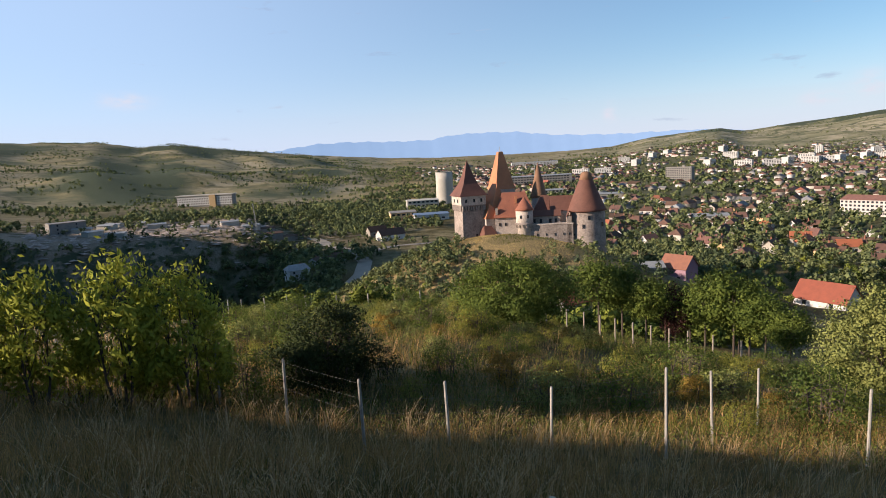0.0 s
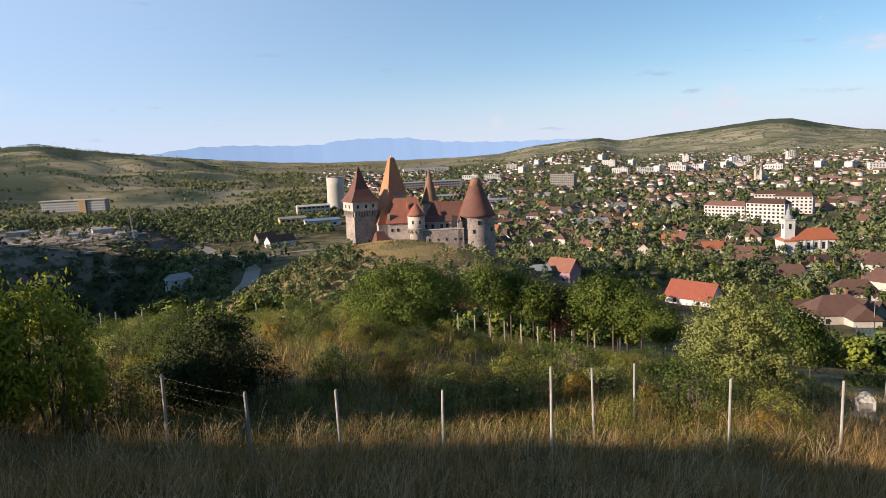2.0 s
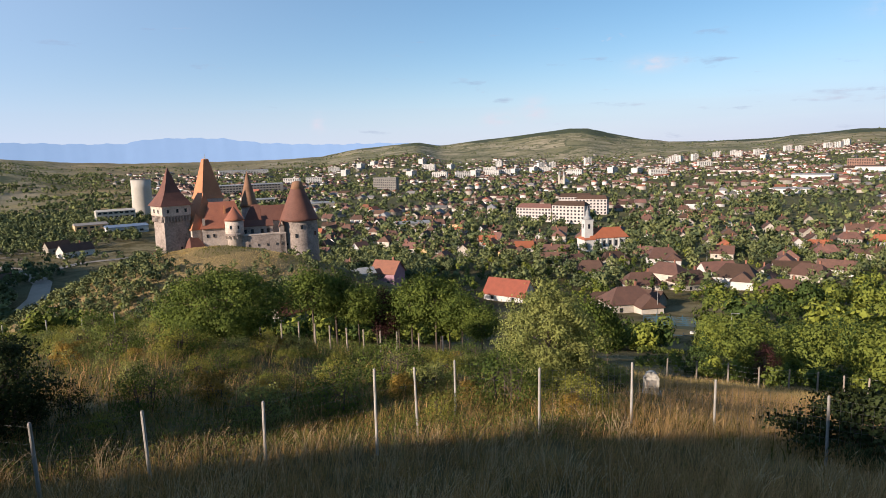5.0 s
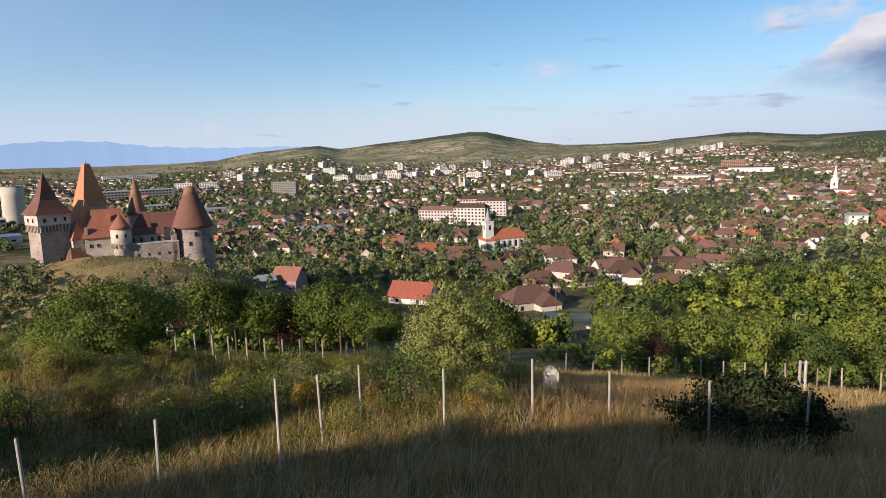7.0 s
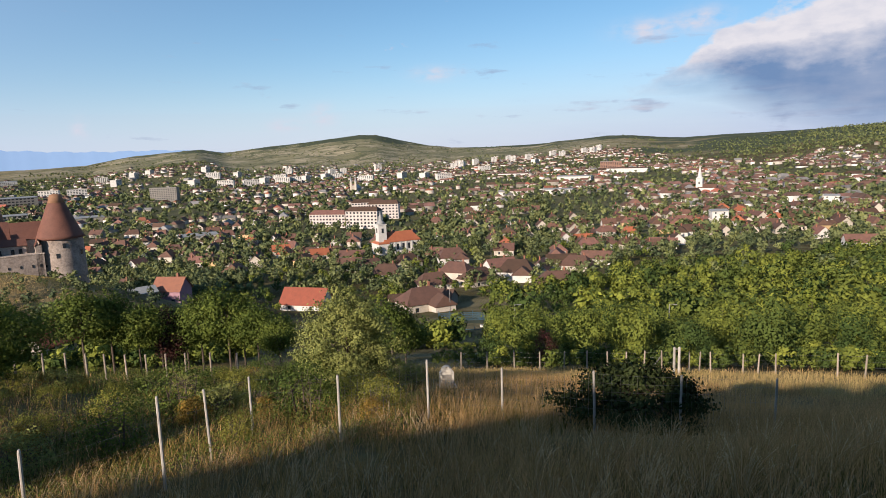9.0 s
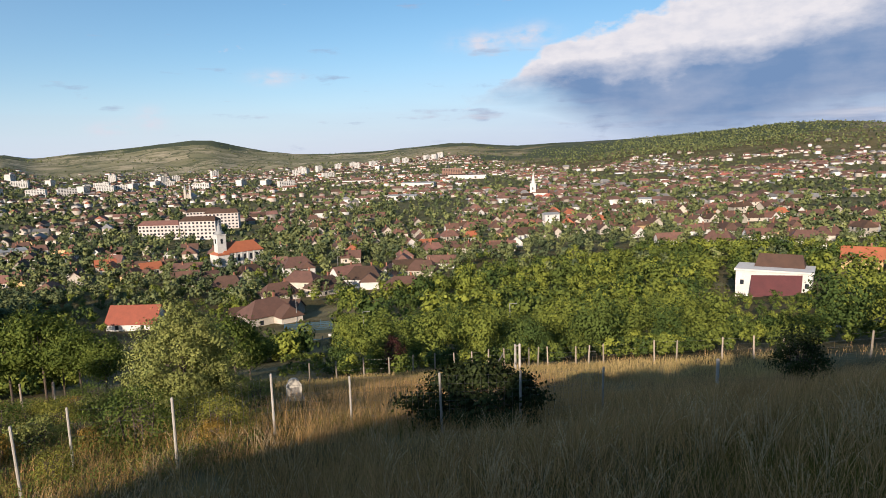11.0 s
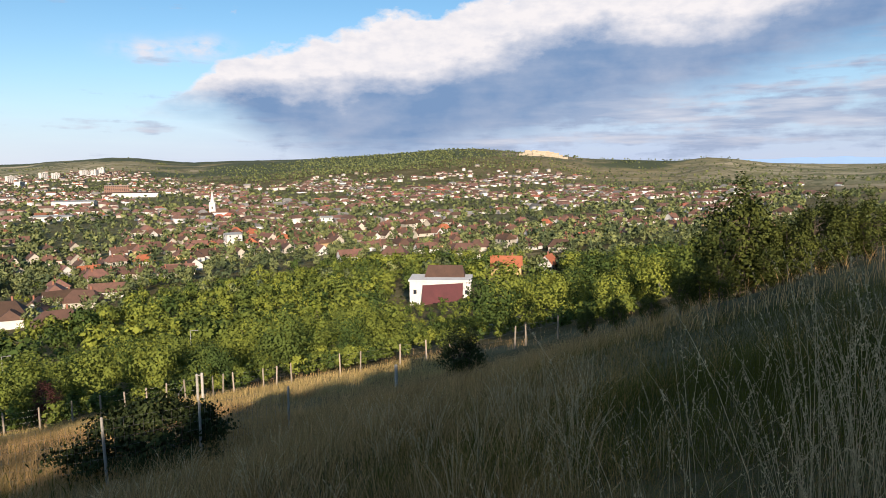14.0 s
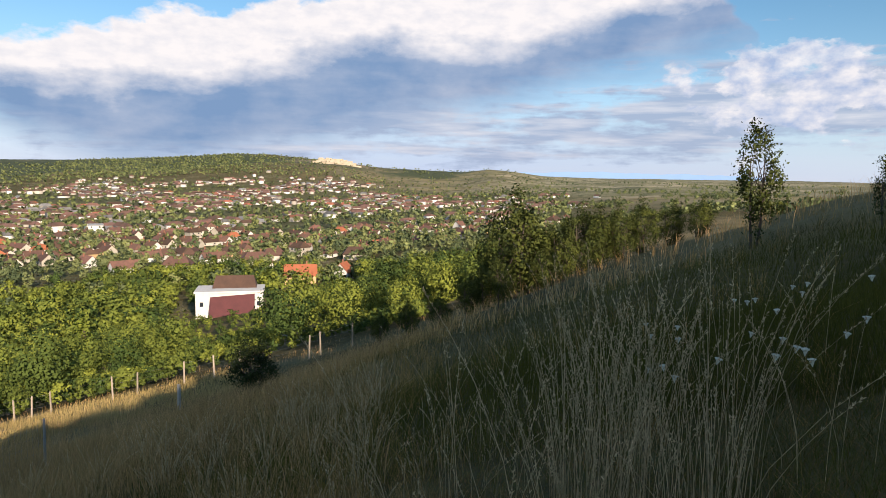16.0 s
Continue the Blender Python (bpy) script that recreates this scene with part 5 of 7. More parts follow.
def tree(name, label, high, wide, trunk, leaf, leaf_mat, clumps, per, seed, category="tree", group="", low=0.25, stems=1, puff=0.16, droop=0.1, skew=0.0, slim=0.32):
    """Tapered trunk and limbs with a crown of leaf clumps; low: where the crown begins, as a share of the height."""
    rng = np.random.default_rng(seed)
    root = thing(name, label, category, group)
    # tips over an uneven crown
    u = rng.normal(size=(clumps, 3))
    u /= np.linalg.norm(u, axis=1)[:, None]
    rad = rng.uniform(0.35, 1.0, clumps) ** 0.5
    lump = 1 + 0.22 * np.sin(3 * np.arctan2(u[:, 1], u[:, 0]) + seed) * np.cos(2.3 * u[:, 2] + seed) + rng.normal(0, 0.07, clumps)
    mid, half = high * (1 + low) / 2, high * (1 - low) / 2
    tips = u * (rad * lump)[:, None] * (wide / 2, wide / 2, half) + (0, 0, mid)
    tips[:, :2] *= (1 - 0.35 * np.clip((tips[:, 2:] - mid) / half, 0, 1))
    tips[:, 0] += skew * (tips[:, 2] - mid)
    bm = bmesh.new()
    for s in range(stems):
        ang = 2 * math.pi * s / stems + seed
        foot = Vector((0.05 * wide * math.cos(ang), 0.05 * wide * math.sin(ang), -0.3)) if stems > 1 else Vector((0, 0, -0.3))
        fork = Vector((foot.x * 3, foot.y * 3, high * max(low, 0.18) + 0.1))
        limb(bm, foot, fork, trunk, trunk * 0.75, 8)
        head = Vector((foot.x * 4 + skew * half * 0.5, foot.y * 4, high * 0.72))
        limb(bm, fork, head, trunk * 0.75, trunk * 0.3, 6)
        for k in rng.choice(clumps, min(clumps, 14 // stems + 4), replace=False):
            start = fork.lerp(head, float(rng.uniform(0, 0.8)))
            joint = start.lerp(Vector(tips[k]), 0.5) + Vector((0, 0, 0.06 * high))
            limb(bm, start, joint, trunk * 0.35, trunk * 0.2, 5)
            limb(bm, joint, Vector(tips[k]), trunk * 0.2, trunk * 0.06, 4)
    part("trunk", bm, BARK, root)
    at_leaf = np.repeat(tips, per, 0) + rng.normal(0, 1, (clumps * per, 3)) * (wide * puff, wide * puff, high * puff * 0.6)
    at_leaf[:, 2] = np.maximum(at_leaf[:, 2], 0.05)
    heart = np.array([0, 0, mid])
    out = (at_leaf - np.repeat(tips, per, 0)) / (wide * puff) * 0.7 + (at_leaf - heart) / (wide * 0.5) + (0, 0, 0.35)
    v, f = leaves(at_leaf, leaf, rng, droop, out, slim=slim)
    part("crown", raw_mesh("crown", v, f, leaf_mat, normals=soft_normals(out, rng)), leaf_mat, root)
    return root


def plant(root, az, d, turn=0.0, size=1.0, sink=0.0, copy=True):
    p = at(az, d, -sink)
    m = pose(p.x, p.y, p.z, 0, 0, turn) @ Matrix.Scale(size, 4)
    if copy:
        return copy_thing(root, m)
    root.matrix_basis = m
    return root


def build_trees():
    # single trees and bushes on the near slope
    plant(tree("walnut_tree", "broad low walnut tree with a rounded green crown", 3.8, 6.5, 0.14, 0.12, LEAF, 260, 110, 1, low=0.2, puff=0.06, group="trees on the slope"), 6.2, 33, copy=False)
    plant(tree("pear_tree", "bushy pear tree with pale speckled leaves", 4.7, 4.4, 0.12, 0.10, LEAF_GREY, 300, 110, 2, low=0.03, puff=0.05, group="trees on the slope"), 34.9, 28.5, copy=False)
    plant(tree("hawthorn_bush", "dense hawthorn bush with dark leaves", 2.5, 2.5, 0.06, 0.075, LEAF_DARK, 46, 260, 3, "bush", "bushes on the slope", 0.0, 4, 0.10, skew=0.15), -10.6, 17.5, copy=False)
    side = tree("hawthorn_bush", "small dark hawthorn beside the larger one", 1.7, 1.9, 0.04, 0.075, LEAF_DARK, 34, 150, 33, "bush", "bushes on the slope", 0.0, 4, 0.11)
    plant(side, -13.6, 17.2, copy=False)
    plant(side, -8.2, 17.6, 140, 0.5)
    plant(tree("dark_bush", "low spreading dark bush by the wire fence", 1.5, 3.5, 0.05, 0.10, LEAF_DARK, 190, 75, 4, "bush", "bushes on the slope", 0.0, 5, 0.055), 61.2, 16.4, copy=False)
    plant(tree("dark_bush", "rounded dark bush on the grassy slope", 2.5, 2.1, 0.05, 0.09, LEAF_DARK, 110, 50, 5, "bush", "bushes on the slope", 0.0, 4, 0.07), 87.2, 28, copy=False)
    sap = tree("walnut_sapling", "young walnut with long yellow-green leaves", 3.7, 2.1, 0.04, 0.17, LEAF_BRIGHT, 46, 74, 6, group="young walnuts", low=0.05, stems=3, puff=0.085, droop=0.9, slim=0.19)
    plant(sap, -27.8, 15.6, 0, 0.95, copy=False)
    for az, d, s, r in ((-33.6, 15.8, 0.86, 40), (-36.6, 16.5, 0.9, 100), (-25.4, 16.4, 0.62, 200), (-22.9, 15.6, 0.95, 70), (-20.8, 16.2, 0.6, 150), (-30.6, 16.5, 0.5, 300)):
        plant(sap, az, d, r, s)
    rt = tree("slope_tree", "bushy tree at the edge of the slope, leaves coloured as shaded", 4.7, 3.0, 0.08, 0.14, LEAF_SHADED, 120, 44, 7, group="trees on the slope", low=0.05, puff=0.065, stems=2)
    plant(rt, 109.6, 27.5, copy=False)
    for az, d, s, r in ((106.0, 31, 0.42, 60), (103.4, 35, 0.42, 120), (100.6, 39, 0.45, 200), (107.6, 30, 0.5, 250), (98.0, 43, 0.42, 300), (111.0, 28.5, 0.7, 160), (112.4, 27, 0.5, 20), (114.0, 27, 0.55, 45), (115.6, 27.5, 0.62, 80), (117.2, 28, 0.56, 140), (118.8, 28, 0.5, 230), (120.6, 28.5, 0.5, 270), (122.8, 29, 0.42, 30), (113.2, 30, 0.6, 300), (125.0, 28, 0.36, 10)):
        plant(rt, az, d, r, s)
    sh = tree("young_plum", "slender young plum with upright twigs", 2.9, 1.1, 0.035, 0.07, LEAF_SHADED, 70, 40, 8, group="young plums", low=0.15, stems=2, puff=0.07, droop=-0.5, skew=0.12)
    plant(sh, 129.2, 17.5, copy=False)
    plant(sh, 137.6, 15.5, 120, 0.5)
    plant(sh, 108.9, 20.5, 60, 0.62)
    # acacias and plums behind the second fence
    ac = tree("acacia_tree", "slender acacia with a light feathery crown", 6.1, 4.2, 0.09, 0.19, LEAF, 130, 44, 9, group="acacias behind the fence", low=0.42, puff=0.075)
    plant(ac, 13.6, 50, copy=False)
    for az, d, s, r in ((15.6, 52, 1.0, 60), (17.6, 50, 0.85, 130), (22.4, 50, 0.96, 200), (24.6, 49, 1.05, 280), (27.0, 47, 0.85, 20), (28.8, 45, 0.72, 90), (25.8, 56, 1.0, 170), (21.2, 56, 0.9, 240), (38.8, 41, 0.85, 310), (40.0, 44, 0.7, 30), (19.2, 62, 1.0, 12), (36.5, 52, 0.7, 190), (25.0, 58, 0.9, 222)):
        plant(ac, az, d, r, s)
    pl = tree("purple_plum", "small plum tree with purple leaves", 5.2, 2.9, 0.08, 0.13, LEAF_RED, 110, 40, 10, group="", low=0.25, puff=0.08)
    plant(pl, 20.0, 51, copy=False)
    plant(pl, 52.6, 58, 70, 0.72)
    # shrubs and weeds between the fences
    kinds = [tree("shrub", "yellow-green shrub on the slope", 1.5, 2.0, 0.03, 0.07, LEAF_YELLOW, 48, 46, 11, "shrub", "shrubs on the slope", 0.0, 4, 0.09),
             tree("shrub", "green shrub on the slope", 1.7, 2.2, 0.03, 0.07, LEAF, 48, 46, 12, "shrub", "shrubs on the slope", 0.0, 4, 0.09),
             tree("shrub", "grey-green shrub on the slope", 1.3, 1.9, 0.03, 0.07, LEAF_GREY, 48, 46, 13, "shrub", "shrubs on the slope", 0.0, 4, 0.09),
             tree("shrub", "dark low shrub on the slope", 1.4, 2.1, 0.03, 0.07, LEAF_DARK, 48, 46, 14, "shrub", "shrubs on the slope", 0.0, 4, 0.09),
             tree("shrub", "small yellowing shrub on the slope", 1.2, 1.3, 0.02, 0.07, LEAF_AMBER, 48, 46, 15, "shrub", "shrubs on the slope", 0.0, 4, 0.09)]
    rng = np.random.default_rng(21)
    first = set()
    count = 0
    while count < 235:
        az, d = rng.uniform(-19, 41.5), rng.uniform(16, 72)
        if d > 46 and az > 10 or (d < 19 and rng.random() < 0.5) or bell(az, d, 18, 42, 10, 6) > 0.45:
            continue
        if az < -8 and d > 60:
            continue
        k = int(rng.choice(5, p=(0.36, 0.2, 0.28, 0.06, 0.10)))
        plant(kinds[k], az, d, rng.uniform(0, 360), rng.uniform(0.5, 1.2), copy=k in first)
        first.add(k)
        count += 1
    # woods of the middle distance
    mids = [tree("broadleaf_tree", "rounded broadleaf tree in the belt below the slope", 8.5, 7.0, 0.16, 0.22, LEAF_MID, 64, 46, 30 + k, group="trees of the valley", low=0.12, puff=0.085) for k in range(4)]
    mids.append(tree("poplar_tree", "tall narrow poplar among the houses", 14, 4.2, 0.2, 0.6, LEAF_MID, 60, 11, 36, group="trees of the valley", low=0.06, puff=0.09))
    first = set()
    spots = []
    while len(spots) < 130:
        pick = rng.random()
        if pick < 0.56:
            az, d = rng.uniform(46, 96), rng.uniform(70, 275)
            if d > 230 - 1.0 * abs(az - 66) or (bell(az, d, 84.8, 172, 3.6, 22) > 0.3) or (az < 56 and d > 150) or bell(az, d, 91, 92, 4, 16) > 0.4 or (az < 47.8 and d < 165) or (80.5 < az < 89 and 60 < d < 200) or (88.5 < az < 96 and 150 < d < 262):
                continue
        elif pick < 0.66:
            az, d = rng.uniform(95, 108), rng.uniform(65, 260)
        elif pick < 0.76:
            az, d = rng.uniform(-15, 3), rng.uniform(66, 135)
        elif pick < 0.90:
            az, d = rng.uniform(8, 46), rng.uniform(110, 235)
            if az > 42.3 or bell(az, d, 20, 190, 3.0, 28) > 0.3 or bell(az, d, 31.2, 180, 4.5, 50) > 0.2 or bell(az, d, 41.5, 180, 4, 30) > 0.3 or bell(az, d, 9, 166, 8, 34) > 0.3:
                continue
        else:
            az, d = rng.uniform(13, 26), rng.uniform(245, 330)
        spots.append((az, d))
    for az, d in spots:
        k = int(rng.choice(5, p=(0.24, 0.24, 0.24, 0.24, 0.04))) if d > 100 else int(rng.choice(4))
        s = rng.uniform(0.7, 1.15) * (0.62 if d < 90 else 0.85)
        plant(mids[k], az, d, rng.uniform(0, 360), s, 0.3, copy=k in first)
        first.add(k)
    for k, root in enumerate(mids):
        if k not in first:
            plant(root, 10.0, 300, copy=False)
    # far woods and garden trees: leaf clumps beyond counting
    cent, size, outs, tone = [], [], [], []

    def grove(n, pick, lo, hi, m=12):
        got = 0
        while got < n:
            az, d, ok = pick()
            if not ok:
                continue
            got += 1
            h = rng.uniform(lo, hi)
            p = at(az, d)
            k = 1 if m < 20 else 16 if m < 1000 else 24
            hubs = rng.normal(0, 1, (k, 3))
            hubs = hubs / np.linalg.norm(hubs, axis=1)[:, None] * (h * 0.30, h * 0.30, h * 0.33) * rng.uniform(0.6, 1.05, (k, 1)) + (0, 0, h * 0.52)
            if k == 1:
                hubs[:] = (0, 0, h * 0.48)
            ball = rng.normal(0, 1, (m, 3))
            ball /= np.linalg.norm(ball, axis=1)[:, None]
            reach = h * (0.29 if k == 1 else 0.125) * rng.uniform(0.7, 1.15, (m, 1))
            c = hubs[rng.integers(0, k, m)] + ball * reach * (1, 1, 0.9)
            c[:, 2] = np.maximum(c[:, 2], 0.1)
            tone.append(np.full(m, np.clip(rng.normal(0.45, 0.42), 0, 1)))
            cent.append(c + (p.x, p.y, p.z))
            outs.append(0.8 * ball + 2.2 * (c - (0, 0, h * 0.42)) / h)
            size.append(np.full(m, h * 1.18 / math.sqrt(m)))

    def hedge(az, d, least):
        """Groves and hedge lines instead of an even spread."""
        x, y = d * math.sin(radians(az)), d * math.cos(radians(az))
        k = 0.011 if d < 1500 else 0.006
        v = math.sin(k * x + 2.0 * math.sin(k * 0.7 * y)) * math.sin(k * 1.3 * y + 1.6 * math.sin(k * 0.8 * x))
        return v > least or abs(v + 0.2) < 0.04

    def gardens():
        d, az = 250 + 2500 * rng.random() ** 1.4, rng.uniform(6, 114)
        x, y = d * math.sin(radians(az)), d * math.cos(radians(az))
        return az, d, rng.random() < 0.3 + float(town_share(x, y)) and (rng.random() < 0.45 or hedge(az, d, 0.25))

    def close(d0, d1):
        az, d, ok = gardens()
        return az, d, ok and d0 <= d < d1 and (rng.random() < 0.3 or bell(az, d, 49, 295, 8, 50) < 0.35)

    grove(1250, lambda: close(0, 430), 4.5, 10, 110)
    grove(3300, lambda: close(430, 800), 4.5, 10.5, 26)
    grove(9000, lambda: close(800, 3000), 5, 11, 9)
    grove(1900, lambda: ((a := rng.uniform(-36, 12)), (e := 330 + 1100 * rng.random() ** 1.2), hedge(a, e, 0.35)), 4, 9, 40)
    grove(1100, lambda: (rng.uniform(-40, -9), rng.uniform(215, 440), True), 5, 9.5, 60)
    grove(1200, lambda: ((a := rng.uniform(-42, -12)), (e := rng.uniform(415, 520)), e < 486 or not -33 < a < -17), 3.5, 7, 50)
    grove(420, lambda: (rng.uniform(-42, -16), rng.uniform(478, 522), True), 1.8, 3.6, 40)
    grove(900, lambda: ((a := rng.uniform(-26, -3)), (e := rng.normal(720, 95)), abs(a + 20) > 4 or e < 900), 5, 10, 44)
    grove(500, lambda: (rng.uniform(-13, 0), rng.uniform(560, 740), True), 5, 9, 44)
    grove(2600, lambda: ((a := rng.uniform(-12, 24)), (e := rng.uniform(700, 3600)), hedge(a, e, 0.3)), 5, 12)
    grove(1300, lambda: ((a := rng.uniform(14, 62)), (e := rng.uniform(2400, 4300)), hedge(a, e, 0.4)), 5, 11, 8)
    grove(620, lambda: ((a := rng.normal(1, 7)), (e := rng.normal(158, 26)), bell(a, e, 6, 172, 4.5, 18) < 0.45), 1.4, 3.6, 80)
    grove(4200, lambda: ((a := rng.normal(79, 8)), rng.uniform(1850, 3000), True), 5, 9.5, 6)
    grove(1500, lambda: ((a := rng.uniform(-38, -2)), (e := rng.uniform(1000, 3200)), hedge(a, e, 0.5)), 5, 11)
    grove(1500, lambda: ((a := rng.uniform(95, 135)), (e := 260 + 2300 * rng.random() ** 1.5), hedge(a, e, 0.2)), 5, 9, 30)
    grove(420, lambda: (rng.normal(-18, 6), rng.normal(3000, 250), True), 5, 9)
    grove(3000, lambda: ((a := -40 + 42 * rng.random() ** 0.8), (e := rng.uniform(850, 2600)), math.sin(0.0031 * e * math.cos(radians(a)) * 3 + 1.5 * math.sin(a * 0.35)) + 0.7 * math.sin(a * 0.9 + e * 0.004) > 0.62 - 0.02 * (a + 30)), 3, 6.5, 6)
    grove(200, lambda: (rng.uniform(15, 26), rng.normal(338, 10), True), 6, 9, 150)
    grove(260, lambda: ((a := rng.uniform(-9, 2)), rng.uniform(118, 172), True), 1.5, 3.4, 80)
    lay_woods("far_trees", cent, size, outs, tone, LEAF_HAZED, "woods and garden trees spread over the valley and the hills", rng)
    # the belt of woodland between the slope and the town
    cent, size, outs, tone = [], [], [], []

    def belt(d0, d1):
        az, d = rng.uniform(44, 112), rng.uniform(d0, d1)
        clear = bell(az, d, 84.8, 165, 4.4, 30) + bell(az, d, 91, 90, 4, 15) + bell(az, d, 45.2, 150, 1.9, 13) + (42.8 < az < 47.6 and 56 < d < 160) + bell(az, d, 51, 290, 6, 45) + bell(az, d, 42, 205, 4, 25)
        return az, d, d < 335 - 3.2 * abs(az - 78) and clear < 0.35 and not (az < 58 and 150 < d < 170) and not (81 < az < 88.6 and 56 < d < 200) and not (88.5 < az < 96 and 150 < d < 262)

    taken, tries = [], [0]

    def apart(d0, d1, gap):
        az, d, ok = belt(d0, d1)
        x, y = d * math.sin(radians(az)), d * math.cos(radians(az))
        tries[0] += ok
        room = gap * 0.999 ** (tries[0] / 4)
        if not ok or any((x - p) ** 2 + (y - q) ** 2 < room * room for p, q in taken):
            return az, d, False
        taken.append((x, y))
        return az, d, True

    grove(155, lambda: apart(60, 132, 5.0), 4.5, 9.0, 1500)
    tries[0] = 0
    grove(110, lambda: belt(60, 132), 2.0, 3.6, 500)
    grove(230, lambda: ((a := rng.uniform(47.5, 102)), rng.uniform(54, 68), not 81 < a < 96), 1.3, 2.6, 200)
    grove(470, lambda: apart(130, 330, 7.0), 6.0, 12.0, 280)
    grove(60, lambda: (rng.uniform(80.5, 89), rng.uniform(64, 112), True), 1.8, 3.4, 400)
    grove(60, lambda: (rng.uniform(80.5, 89), rng.uniform(112, 172), True), 2.0, 3.6, 200)
    grove(40, lambda: (rng.uniform(42.5, 48), rng.uniform(58, 118), True), 1.0, 2.0, 300)
    grove(420, lambda: ((a := rng.uniform(79, 101)), (e := rng.uniform(58, 175)), abs(e - 92 - 1.5 * (91 - a)) > 5), 1.0, 2.4, 110)
    grove(420, lambda: ((a := rng.uniform(18, 64)), (e := rng.uniform(215, 440)), bell(a, e, 50, 300, 6, 45) < 0.35), 3, 7.5, 160)
    grove(90, lambda: ((a := rng.uniform(37, 57)), (e := rng.uniform(212, 335)), min(abs(a - p) * e / 57 + abs(e - q) * 0.6 for p, q in ((41.5, 203), (44.3, 337), (44.7, 290), (50.1, 270), (54, 310), (53.6, 232), (46.6, 262), (42.6, 260), (55.4, 296), (48.6, 300))) > 11), 2.6, 5.0, 110)
    grove(190, lambda: ((a := rng.uniform(-16, 4)), rng.uniform(64, 140), bell(a * 2.4, 0, 20, 0, 22, 1) < 0.55), 2.0, 4.2, 300)
    grove(240, lambda: ((a := rng.uniform(9, 45)), (e := rng.uniform(105, 200)), bell(a, e, 20, 190, 3, 26) + bell(a, e, 31.2, 170, 4.5, 50) + bell(a, e, 41.5, 180, 4, 28) + bell(a, e, 6, 166, 8, 34) < 0.3), 3.5, 6.5, 150)
    lay_woods("woodland", cent, size, outs, tone, LEAF_WOOD, "dense green broadleaf woodland below the slope", rng)


def lay_woods(name, cent, size, outs, tone, mat, label, rng):
    c, s = np.concatenate(cent), np.concatenate(size)
    v, f = leaves(c, 1.0, rng, 0.0, np.concatenate(outs), 0.32)
    v = (v.reshape(-1, 4, 3) - c[:, None]) * s[:, None, None] * 1.3 + c[:, None]
    data = raw_mesh(name, v.reshape(-1, 3), f, mat, normals=soft_normals(np.concatenate(outs), rng, 0.22))
    data.attributes.new("tone", "FLOAT", "POINT").data.foreach_set("value", np.repeat(np.concatenate(tone), 4).astype(np.float32))
    tagged(new(name, data), label, "trees", kind="stuff")


build_trees()


# ---- fences and small things on the slope ----
def fence_post(mat, high, thick, label, group):
    bm = bmesh.new()
    ring_solid(bm, [(-0.4, thick), (high - 0.03, thick * 0.92), (high, thick * 0.6)], 8)
    root = tagged(new("fence_post", mesh_of("fence_post", bm, mat)), label, "fence post", group)
    return root


